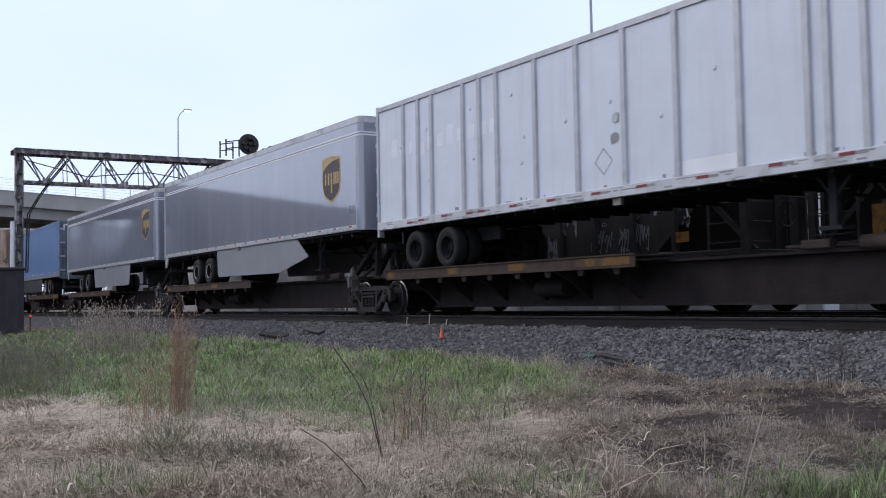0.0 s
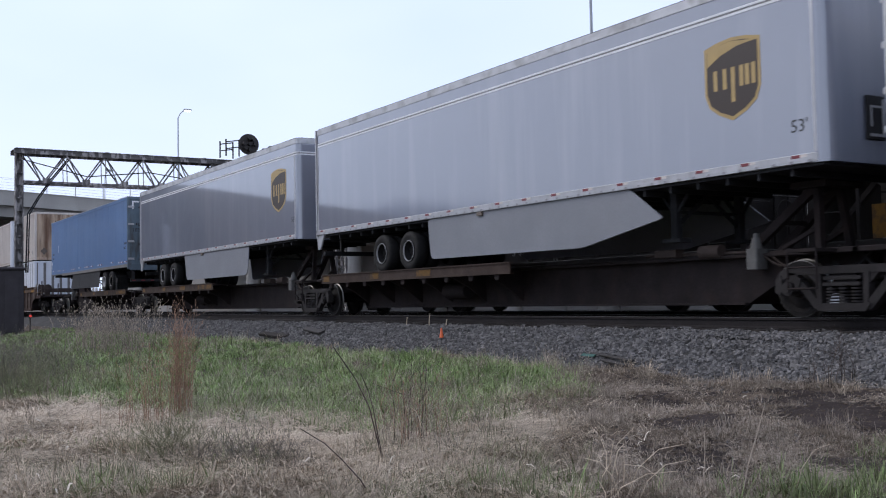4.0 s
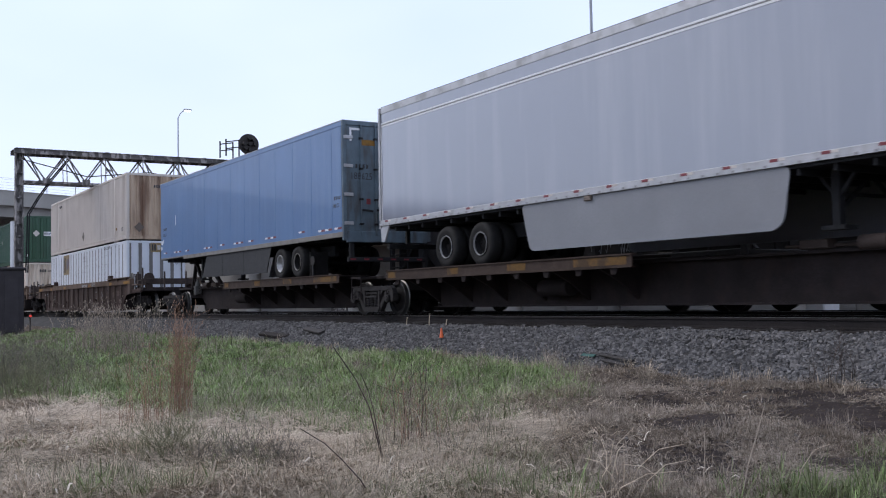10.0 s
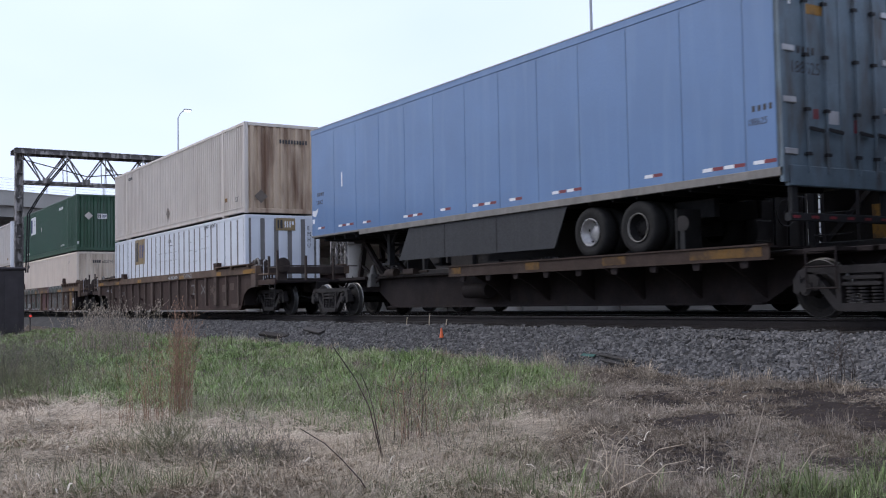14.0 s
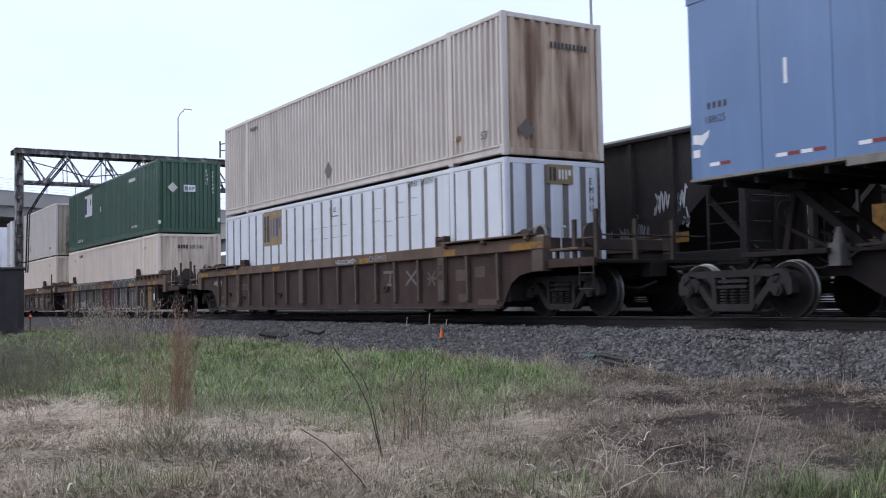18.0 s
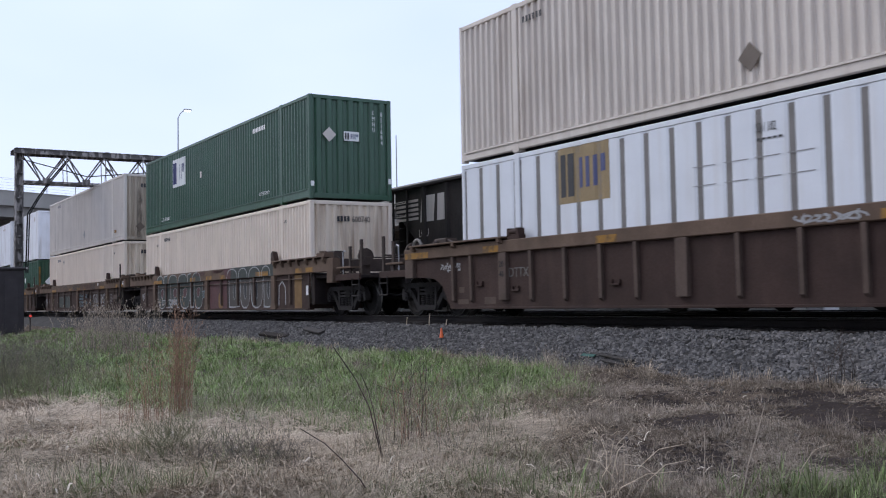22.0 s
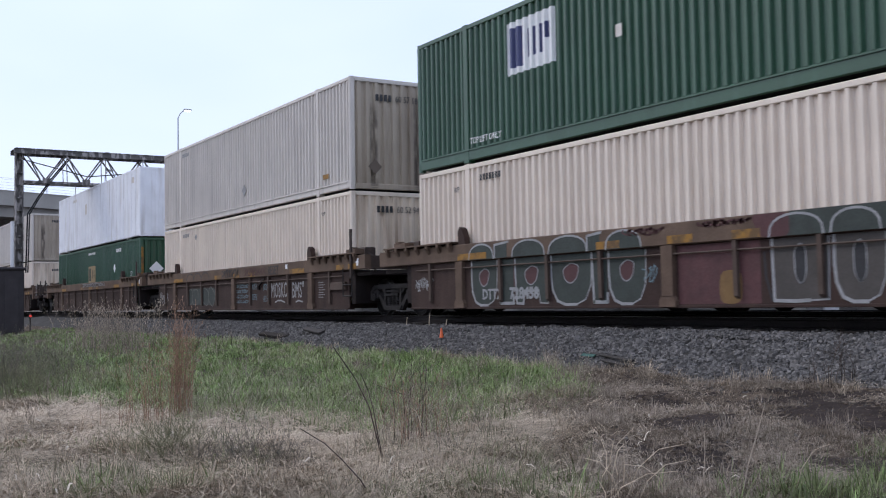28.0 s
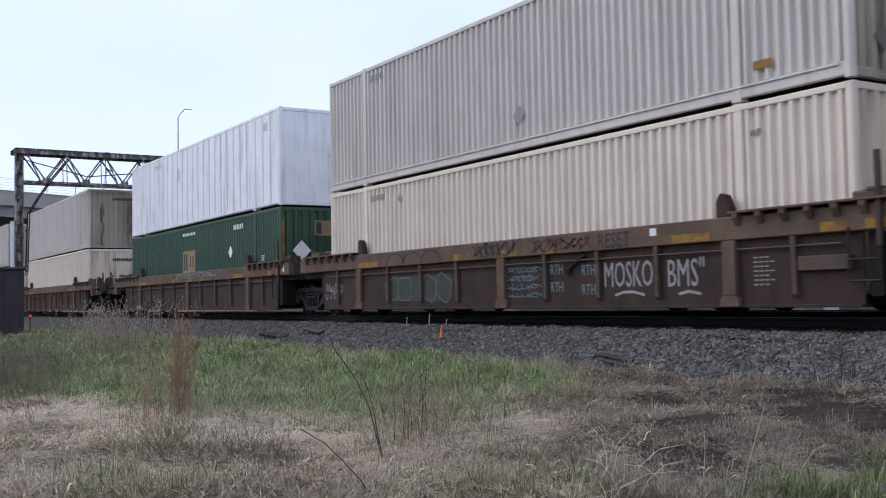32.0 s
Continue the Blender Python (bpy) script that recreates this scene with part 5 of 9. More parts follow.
    for sgn in (-1, 1):
        dr = part("rear_door", Mesh().box(b - 0.05, b + 0.0, sgn * 0.008, sgn * (w - 0.105), 2.205, 4.955, 0.006), M_BLUED, bt, "grime-streaked blue door")
        for y in (0.35, 0.78):
            part("lock_rod", Mesh().rod((b + 0.035, sgn * y, 2.1), (b + 0.035, sgn * y, 5.0), 0.02, n=8), M_BLUED, dr)
            for z in (2.35, 3.0, 3.8, 4.6):
                part("rod_bracket", Mesh().box(b + 0.0, b + 0.06, sgn * y - 0.05, sgn * y + 0.05, z, z + 0.05), M_UNDER, dr)
            part("door_handle", Mesh().bar((b + 0.06, sgn * y, 2.75), (b + 0.06, sgn * (y + 0.0) + 0.32, 2.72), 0.03, 0.05), M_UNDER, dr)
        for z in (2.35, 3.1, 3.85, 4.6):
            part("hinge", Mesh().box(b + 0.0, b + 0.03, sgn * (w - 0.28), sgn * (w - 0.02), z, z + 0.09, 0.008), M_ALU, dr)
    lettering("lettering", "188625", 0.26, M_INK, bt, end_face(b + 0.004, -w + 0.2, 3.55), "black fleet number", 0.85)
    bars(bt, -w + 0.36, 3.84, 4, 0.06, 0.11, 0.045, M_INK, ("x", b + 0.002))
    lettering("lettering", "188625", 0.15, M_INK, bt, near_face(44.56 - xc, -w - 0.002, 2.83), "black fleet number", 0.85)
    bars(bt, 44.66 - xc, 3.03, 4, 0.055, 0.09, 0.05, M_INK, ("y", -w))
    lettering("lettering", "188625", 0.17, M_INK, bt, near_face(29.35 - xc, -w - 0.002, 3.0), "black fleet number", 0.85)
    bars(bt, 29.42 - xc, 3.22, 4, 0.06, 0.1, 0.05, M_INK, ("y", -w))
    part("torn_sticker", Mesh().side([(29.1 - xc, 2.72), (29.3 - xc, 2.68), (29.42 - xc, 2.8), (29.45 - xc, 2.9), (29.3 - xc, 2.84), (29.1 - xc, 2.86)], -w, -w - 0.003), M_REFW, bt)
    part("torn_sticker", Mesh().box(29.1 - xc, 29.24 - xc, -w, -w - 0.003, 2.5, 2.62), M_REFW, bt)
    part("yellow_smear", Mesh().box(b + 0.001, b + 0.004, -0.75, -0.35, 4.45, 4.6), M_YELLOW, bt)
    part("pale_angle", Mesh().box(b + 0.001, b + 0.004, -w + 0.2, -w + 0.26, 4.55, 4.9).box(b + 0.001, b + 0.004, -w + 0.26, -w + 0.5, 4.84, 4.9), M_REFW, bt, "pale angle mark on the door")
    part("red_tag", Mesh().box(b + 0.001, b + 0.004, -0.62, -0.5, 2.9, 3.05), M_RED, bt)
    part("red_tag", Mesh().box(b + 0.001, b + 0.004, 0.3, 0.42, 2.75, 2.95), M_RED, bt)
    part("paper_label", Mesh().box(b + 0.001, b + 0.004, -0.28, -0.05, 2.85, 3.05), M_ALU, bt)
    part("drip_patch", Mesh().box(30.9 - xc, 30.96 - xc, -w, -w - 0.003, 3.35, 3.72), M_REFW, bt)
    part("bumper", Mesh().box(b - 0.12, b - 0.02, -1.15, 1.15, 1.4, 1.52, 0.01).box(b - 0.1, b - 0.03, -1.1, -0.98, 1.5, 1.95).box(b - 0.1, b - 0.03, 0.98, 1.1, 1.5, 1.95), M_UNDER, bt)
    for i in range(6):
        part("bumper_reflector", Mesh().box(b - 0.02, b - 0.016, -1.1 + i * 0.4, -0.95 + i * 0.4, 1.44, 1.48), M_RED, bt)
    road_wheel(bt, 40.8 - xc, 1.512, 0.456, M_RIM, M_RIM)
    road_wheel(bt, 42.05 - xc, 1.512, 0.456, M_RIMD, M_DULL)
    running_gear(bt, [40.8 - xc, 42.05 - xc], 1.512, a, -1)
    part("mud_flap", Mesh().box(42.95 - xc, 43.0 - xc, -1.25, -0.7, 1.1, 1.75, 0.01), M_TYRE, bt)
    part("flap_disc", Mesh().side([(43.1 - xc + 0.15 * math.cos(t), 1.5 + 0.13 * math.sin(t)) for t in np.linspace(0, 5.9, 14)], -1.24, -1.22), M_TRUCK, bt, "dull oval disc by the wheels")
    part("flap_stand", Mesh().box(43.05 - xc, 43.15 - xc, -1.235, -1.21, 1.09, 1.38), M_UNDER, bt)
    runs.append((bt, xc, 0))

    # spine units
    for lab, xl, xr, p0, p1, hx, tk in (
            ("dark rusty spine car unit under a white trailer", 81.2, 98.7, 82.55, 91.32, 97.3, (81.2, 98.7)),
            ("dark rusty spine car unit under a silver trailer", 63.7, 81.2, 64.95, 73.7, 80.2, ()),
            ("dark rusty spine car unit with a worn yellow-marked platform", 46.25, 63.7, 47.5, 56.17, 62.2, (63.7,)),
            ("dark rusty end spine car unit under a blue trailer", 29.6, 46.25, 36.14, 44.9, 30.2, (46.25, 29.6))):
        xc = (xl + xr) / 2
        runs.append((spine_unit(lab, xl, xr, p0, p1, hx, tk, xc), xc, 0))

    # well cars
    xc = 15.87
    wc = well_car("weathered brown container well car with ribbed sides", xc, (-10.1, 9.65), (-8.25, 8.15), (25.35, 5.9),
                  [x - xc for x in (7.78, 8.47, 10.53, 11.55, 12.54, 13.44, 15.64, 16.77, 17.78, 18.84, 19.78, 20.86, 22.86, 23.97)], [14.5 - xc, 21.87 - xc, 9.63 - xc],
                  yellow=((8.6, 9.6), (-10.05, -9.05), (-6.9, -6.35), (-3.4, -2.85), (2.18, 2.68), (6.15, 6.6)))
    for x in (21.78, 9.54):
        for k, txt in enumerate(("40", "20")):
            lettering("lettering", txt, 0.17, M_UNDER, wc, near_face(x - xc, -1.58, 0.78 + k * 0.2), "dark stencilled number")
    for x0, x1, z0, z1 in ((22.35, 22.8, 0.75, 0.98), (23.1, 23.45, 0.8, 1.02), (22.45, 22.75, 0.3, 0.48), (23.2, 23.85, 0.24, 0.36), (7.9, 8.3, 0.26, 0.36), (8.9, 9.3, 0.26, 0.4), (7.95, 8.15, 0.5, 0.62)):
        part("paint_patch", Mesh().box(x0 - xc, x1 - xc, -1.492, -1.4955, z0, z1), M_RIB, wc, "faded patch of dusty paint")
    lettering("lettering", "DTTX", 0.26, M_STENCIL, wc, near_face(9.75 - xc, -1.494, 0.78), "faded stencilled letters", 0.95)
    for x, z in ((8.75, 0.62), (10.0, 0.5), (12.9, 0.55), (19.3, 0.6)):
        part("hand_hold", Mesh().box(x - xc - 0.11, x - xc + 0.11, -1.54, -1.49, z, z + 0.03, 0.004).box(x - xc - 0.11, x - xc - 0.08, -1.53, -1.49, z, z + 0.1).box(x - xc + 0.08, x - xc + 0.11, -1.53, -1.49, z, z + 0.1), M_BROWN, wc)
    for k, (x0, z0, x1, z1, paint) in enumerate(((19.18, 1.03, 19.78, 1.03, M_STENCIL), (19.5, 1.0, 19.44, 0.73, M_STENCIL), (19.34, 0.73, 19.54, 0.73, M_STENCIL), (20.26, 1.02, 20.68, 0.72, M_STENCIL), (20.24, 0.72, 20.7, 1.02, M_STENCIL),
                                                 (21.22, 0.97, 21.5, 0.69, M_RIB), (21.22, 0.69, 21.5, 0.97, M_RIB), (21.2, 0.83, 21.54, 0.83, M_RIB))):
        graffiti(wc, -1.494 - 0.002 * (k % 3), [[(x0 - xc, z0), (x1 - xc, z1)]], 0.06, paint, "faded painted mark")
    graffiti(wc, -1.493, tag(3, 7.25 - xc, 8.0 - xc, 0.99, 1.14, 4), 0.022, M_SPRAY, "small white spray scrawl")
    lettering("graffiti", "CHEM43", 0.21, M_SPRAY, wc, near_face(18.55 - xc, -1.5765, 1.3), "chalked word on the chord", 1.15)
    graffiti(wc, -1.576, scrawl(9, 16.75 - xc, 17.8 - xc, 1.3, 1.42, 6), 0.03, M_SPRAY, "chalky scrawl on the chord")
    runs.append((wc, xc, 0))
    for lab, xc, tk, oe in (("brown three-unit well car end with large graffiti letters", -8.08, (1.72, -17.84), (False, True)),
                            ("brown middle well unit with white spray tags", -27.6, (-37.4,), (False, False)),
                            ("brown well unit with pale scrawls along its sill", -47.16, (-57.0,), (True, False)),
                            ("dusty brown well car under grey containers", -71.3, (-61.4, -81.2), (True, True)),
                            ("brown well car far down the train", -95.4, (-85.5, -105.3), (True, True))):
        x0 = xc
        wcu = well_car(lab, x0, (-10.0 if oe[0] else -9.45, 10.1 if oe[1] else 9.3), (-8.3 if oe[0] else -8.09, 8.45 if oe[1] else 8.3), tk, (-7.19, -4.52, -3.0, -1.5, 1.55, 3.05, 4.5, 7.22), (-5.98, 0.15, 6.05),
                       yellow=((-6.0, -4.94), (-1.55, -0.95), (0.18, 0.73), (1.53, 2.06), (4.7, 5.7), (7.7, 8.15), (8.4, 8.85)), open_ends=oe, square=True)
        runs.append((wcu, x0, 0))
        if x0 == -8.08:
            for xa, xb, shape in ((-13.67, -12.75, "round"), (-12.15, -11.08, "open"), (-11.0, -9.86, "round"), (-9.4, -8.48, "round")):
                fat_letter(wcu, xa - x0, xb - x0, shape, M_SPRAYG, M_SPRAYG, M_SPRAYR)
            for xa, xb in ((-12.7, -12.2), (-9.85, -9.44)):
                graffiti(wcu, -1.4975, [[(xa - x0, 1.12), (xa + 0.05 - x0, 0.27), (xb - x0, 0.27), (xb - x0, 0.42)]], 0.06, M_SPRAY, "white outline of a narrow graffiti letter")
                part("graffiti", Mesh().box(xa + 0.03 - x0, xb - x0, -1.4945, -1.4955, 0.28, 1.13), M_SPRAYG, wcu, "dark fill of a narrow graffiti letter")
                part("graffiti", Mesh().box(xa - x0, xb - 0.1 - x0, -1.5725, -1.5735, 1.16, 1.43), M_SPRAYG, wcu, "dark green head of a graffiti letter")
                graffiti(wcu, -1.5765, [[(xa - 0.02 - x0, 1.17), (xa - 0.02 - x0, 1.42), (xb - 0.05 - x0, 1.46)]], 0.045, M_SPRAY, "white edge of a letter's head")
            part("graffiti", Mesh().side([(-12.2 - x0, 0.6), (-12.0 - x0, 0.6), (-12.0 - x0, 1.0), (-12.2 - x0, 1.0)], -1.4925, -1.4932), M_SPRAYR, wcu, "dull red spray paint")
            part("graffiti", Mesh().box(-7.75 - x0, -6.1 - x0, -1.492, -1.4925, 0.22, 1.13), M_SPRAYR, wcu, "dull red spray paint")
            part("graffiti", Mesh().side(softened([(-6.02 - x0, 1.155), (-5.5 - x0, 1.155), (-5.5 - x0, 1.49), (-6.2 - x0, 1.49)], 0.1), -1.5705, -1.574), M_SPRAYR, wcu, "dull red spray paint")
            part("graffiti", Mesh().box(-5.5 - x0, -2.0 - x0, -1.5702, -1.5712, 1.155, 1.495), M_SPRAYG, wcu, "dark green band of spray paint")
            part("graffiti", Mesh().side(softened([(-6.9 - x0, 0.22), (-6.45 - x0, 0.22), (-6.45 - x0, 0.72), (-6.88 - x0, 0.72)], 0.16), -1.4932, -1.496), M_OCHRE, wcu, "ochre patch with a rounded top")
            for xa, xb, shape in ((-5.88, -4.92, "flat"), (-4.84, -4.05, "round"), (-3.95, -3.0, "round"), (-2.9, -2.2, "flat")):
                fat_letter(wcu, xa - x0, xb - x0, shape, M_SPRAYP, M_SPRAYG, M_SPRAYD, True)
            graffiti(wcu, -1.4965, [[(-6.02 - x0, 0.95), (-6.0 - x0, 0.6), (-5.9 - x0, 0.26)]], 0.04, M_SPRAYD, "dark shadow line beside a letter")
            graffiti(wcu, -1.4965, [[(-1.75 - x0, 0.3), (-1.72 - x0, 0.85), (-1.5 - x0, 0.98), (-1.28 - x0, 0.8), (-1.25 - x0, 0.32)]], 0.05, M_SPRAY, "faded white arch")
            part("paint_patch", Mesh().box(-0.62 - x0, -0.14 - x0, -1.4925, -1.4945, 0.2, 1.13), M_OCHRE, wcu, "rust-orange painted panel")
            part("label_plate", Mesh().box(0.16 - x0, 0.3 - x0, -1.4925, -1.4955, 0.56, 0.82), M_REFW, wcu, "small pale label")
            graffiti(wcu, -1.4965, tag(84, -15.95 - x0, -15.2 - x0, 0.6, 0.86, 5), 0.018, M_SPRAY, "thin white tag")
            graffiti(wcu, -1.4965, scrawl(85, -8.55 - x0, -8.25 - x0, 0.58, 0.85, 2), 0.02, M_SPRAYB, "small blue-grey tag")
            graffiti(wcu, -1.5765, scrawl(81, -8.9 - x0, -8.0 - x0, 1.34, 1.46, 5) + scrawl(82, -7.2 - x0, -6.2 - x0, 1.38, 1.47, 6), 0.03, M_SPRAYR, "dull red scrawl on the chord")
            lettering("lettering", "728458", 0.3, M_SPRAY, wcu, near_face(-12.33 - x0, -1.503, 0.36), "white sprayed car number", 1.05, 0.013)
            lettering("lettering", "DTTX", 0.28, M_SPRAY, wcu, near_face(-13.28 - x0, -1.503, 0.36), "white sprayed car mark", 0.95, 0.01)
        elif x0 == -27.6:
            lettering("graffiti", "MOSKO", 0.62, M_SPRAY, wcu, near_face(-24.45 - x0, -1.4945, 0.52), "white sprayed tag", 0.56)
            lettering("graffiti", "BMS''", 0.62, M_SPRAY, wcu, near_face(-22.92 - x0, -1.4945, 0.5), "white sprayed tag", 0.62)
            graffiti(wcu, -1.4945, [[(-24.15 - x0, 0.38), (-23.95 - x0, 0.43), (-23.7 - x0, 0.43), (-23.45 - x0, 0.38)], [(-22.65 - x0, 0.38), (-22.45 - x0, 0.42), (-22.2 - x0, 0.38)]], 0.045, M_SPRAY, "white spray underlines")
            for x, z in ((-25.95, 0.78), (-25.95, 0.46), (-25.05, 0.74), (-25.05, 0.4)):
                lettering("graffiti", "RTH", 0.27, M_SPRAYB, wcu, near_face(x - x0, -1.4945, z), "pale blue sprayed letters", 0.75)
            graffiti(wcu, -1.494, [q for k in range(4) for q in scrawl(31 + k, -27.35 - x0, -26.3 - x0, 0.36 + k * 0.16, 0.48 + k * 0.16, 6)], 0.02, M_SPRAYB, "pale blue spray scrawls")
            lobes = [[(c - x0 + 0.32 * math.cos(t), 0.62 + 0.3 * math.sin(t) + 0.05 * math.sin(3 * t + c)) for t in np.linspace(0, 6.0, 14)] for c in (-32.0, -31.4, -30.3, -29.7)]
            graffiti(wcu, -1.494, lobes, 0.03, M_STENCIL, "faded graffiti outlines")
            part("graffiti", Mesh().side(softened([(-32.2 - x0, 0.35), (-29.4 - x0, 0.33), (-29.3 - x0, 0.9), (-32.1 - x0, 0.92)], 0.2), -1.4925, -1.4932), M_SPRAYG, wcu, "faded grey-green spray fill")
            arcs = [[(c - x0 + 0.42 * math.cos(t), 1.18 + 0.26 * math.sin(t)) for t in np.linspace(0.1, 3.04, 8)] for c in (-31.7, -30.9, -30.1)]
            graffiti(wcu, -1.5765, arcs, 0.03, M_SPRAYD, "dark arcs along the chord")
            graffiti(wcu, -1.5765, scrawl(51, -28.4 - x0, -26.9 - x0, 1.19, 1.46, 7), 0.03, M_SPRAYD, "dark scrawls along the chord")
            lettering("graffiti", "RESET", 0.36, M_SPRAYD, wcu, near_face(-24.5 - x0, -1.5765, 1.19), "dark sprayed word", 0.86)
            graffiti(wcu, -1.5765, scrawl(53, -26.4 - x0, -24.7 - x0, 1.19, 1.44, 8), 0.028, M_SPRAYR, "dull red scrawl along the chord")
            part("label_plate", Mesh().box(-23.2 - x0, -23.05 - x0, -1.57, -1.573, 1.32, 1.44), M_REFW, wcu)
            part("tool_box", Mesh().box(-20.3 - x0, -19.45 - x0, -1.56, -1.49, 0.66, 0.86, 0.01), M_RIB, wcu, "long flat box on the side")
            part("brake_lever", Mesh().bar((-25.4 - x0, -1.53, 0.85), (-24.9 - x0, -1.53, 1.1), 0.04).rod((-25.4 - x0, -1.54, 0.85), (-25.4 - x0, -1.48, 0.85), 0.08, n=10), M_SPINE, wcu, "dark brake lever")
            for k in range(7):
                bars(wcu, -21.13 - x0, 0.48 + k * 0.065, 3 + k % 2, 0.07, 0.022, 0.03, M_GREY2, ("y", -1.494))
            graffiti(wcu, -1.494, tag(88, -35.6 - x0, -34.6 - x0, 0.5, 0.85, 4), 0.03, M_GREY2, "pale scrawled tag")
        elif x0 == -47.16:
            graffiti(wcu, -1.5765, scrawl(61, -48.3 - x0, -44.0 - x0, 1.28, 1.46, 14), 0.035, M_SPRAY, "pale scrawls along the sill")
            graffiti(wcu, -1.494, scrawl(62, -52.5 - x0, -50.5 - x0, 0.5, 0.8, 6), 0.035, M_BROWN2, "faded tag")

    # containers: lower ones sit in the wells, upper ones on them
    LOW, TOP, UP = 0.305, 3.222, 2.942
    h, w = CL / 2, CW / 2

    def put(box, xc, z):
        runs.append((box, xc, z))

    xc = 23.95 - h
    c2, ln, ends = container("white container with grey-striped grooves and square emblem, in the well", M_PANEL, M_PANEL, 0.605, 0.014, 0.7, M_STRIPE, 0.14, end_pitch=0.47)
    emblem_square(c2, ln, 11.1 - xc, 12.56 - xc, 2.07 - LOW, 3.1 - LOW, M_MUSTARD, M_INK, M_NAVY, "gold square emblem")
    emblem_end(c2, h, -0.25, 0.42, 2.7 - LOW, 3.1 - LOW, M_MUSTARD, M_INK, M_REFW)
    lettering("lettering", "243397", 0.2, M_INK, c2, near_face(20.62 - xc, -w - 0.006, 2.66), "black container number", 0.95)
    lettering("lettering", "EMHU", 0.2, M_INK, c2, near_face(20.02 - xc, -w - 0.006, 2.66), "black owner code", 0.85)
    for i, ch in enumerate("243397"):
        lettering("lettering", ch, 0.2, M_INK, c2, end_face(h + 0.006, 1.06, 2.5 - i * 0.19), "", 0.9)
    for i, ch in enumerate("EMHU"):
        lettering("lettering", ch, 0.2, M_INK, c2, end_face(h + 0.006, 0.84, 2.42 - i * 0.19), "", 0.85)
    for x, z, ww, hh in ((14.55, 1.75, 0.46, 0.3), (15.2, 1.75, 0.46, 0.3), (15.8, 1.75, 0.46, 0.3), (16.4, 1.75, 0.46, 0.3), (18.2, 2.0, 0.46, 0.3), (18.8, 1.6, 0.46, 0.35), (19.4, 2.0, 0.46, 0.35), (20.0, 2.0, 0.46, 0.4)):
        fr = Mesh()
        q = [(x - xc, z), (x + ww - xc, z), (x + ww - xc, z + hh), (x - xc, z + hh)]
        for i in (0, 2):
            ribbon(fr, [q[i], q[(i + 1) % 4]], 0.014, -w - 0.0)
        part("patch_outline", fr, M_GREY2, c2)
    lettering("lettering", "53 / 102", 0.19, M_INK, c2, near_face(15.82 - xc, -w - 0.004, 2.72 - LOW), "black size marking", 0.62)
    bars(c2, 15.84 - xc, 2.6 - LOW, 5, 0.07, 0.03, 0.03, M_INK, ("y", -w + 0.002))
    for x in (13.1, 16.9, 22.9):
        part("corner_smudge", Mesh().side(softened([(x - xc, 0.42 + LOW), (x + 0.35 - xc, 0.42 + LOW), (x + 0.3 - xc, 0.68 + LOW), (x + 0.12 - xc, 0.78 + LOW)], 0.08), -w + 0.003, -w - 0.002), M_GREY, c2, "grey smudged patch")
    put(c2, xc, LOW)
    c1, ln, ends = container("weathered beige corrugated container with rust-streaked end, stacked on top", M_TAN, M_TANEND, 0.215, 0.056, 0.44, None, 0.24, tall=UP)
    diamond(c1, 15.76 - xc, 3.86 - TOP, 0.23, M_DIRTY, ("y", -w + 0.006), "dark diamond placard")
    diamond(c1, -0.75, 3.78 - TOP, 0.22, M_DIRTY, ("x", h + 0.0), "dark diamond placard")
    bars(c1, -0.1, 2.3, 10, 0.06, 0.13, 0.04, M_INK, ("x", h))
    lettering("lettering", "53'", 0.24, M_INK, c1, near_face(23.1 - xc, -w - 0.004, 0.42), "")
    bars(c1, 10.1 - xc, 2.5, 6, 0.06, 0.12, 0.05, M_INK, ("y", -w + 0.004))
    part("yellow_label", Mesh().box(22.15 - xc, 22.35 - xc, -w, -w - 0.004, 0.5, 0.62), M_YELLOW, c1)
    put(c1, xc, TOP)

    xc = 0.05 - h
    cu, ln, ends = container("cream corrugated container in the well, number on its end", M_CREAM, M_CREAMEND, 0.212, 0.062, 0.42, None, 0.14)
    lettering("lettering", "600740", 0.24, M_INK, cu, end_face(h + 0.004, -0.02, 2.3), "black container number", 0.8)
    bars(cu, -0.48, 2.31, 4, 0.075, 0.15, 0.03, M_INK, ("x", h))
    bars(cu, -13.6 - xc, 2.5, 7, 0.07, 0.13, 0.04, M_INK, ("y", -w + 0.004))
    lettering("lettering", "WP", 0.17, M_INK, cu, near_face(-1.8 - xc, -w - 0.004, 2.64 - LOW), "small black marking", 0.8)
    lettering("lettering", "WP", 0.17, M_INK, cu, near_face(-14.6 - xc, -w - 0.004, 2.64 - LOW), "small black marking", 0.8)
    put(cu, xc, LOW)
    cg, ln, ends = container("dark green corrugated container with square white emblem, stacked on top", M_GREEN, M_GREEN, 0.212, 0.062, 0.42, None, 0.30, end_pitch=0.33, tall=UP)
    emblem_square(cg, ln, -12.58 - xc, -11.05 - xc, 4.78 - TOP, 5.83 - TOP, M_WHITEF, M_NAVY, M_NAVY, "white square emblem with navy shapes")
    emblem_end(cg, h, -0.24, 0.24, 4.9 - TOP, 5.17 - TOP, M_WHITEF, M_INK, M_NAVY)
    diamond(cg, -0.69, 5.05 - TOP, 0.21, M_GREY, ("x", h + 0.0), "grey diamond placard")
    lettering("lettering", "TOP LIFT ONLY", 0.19, M_WHITEF, cg, near_face(-13.93 - xc, -w - 0.004, 0.38), "white lifting instruction", 0.85)
    lettering("lettering", "TOP LIFT ONLY", 0.15, M_WHITEF, cg, near_face(-3.75 - xc, -w - 0.004, 0.42), "white lifting instruction", 0.85)
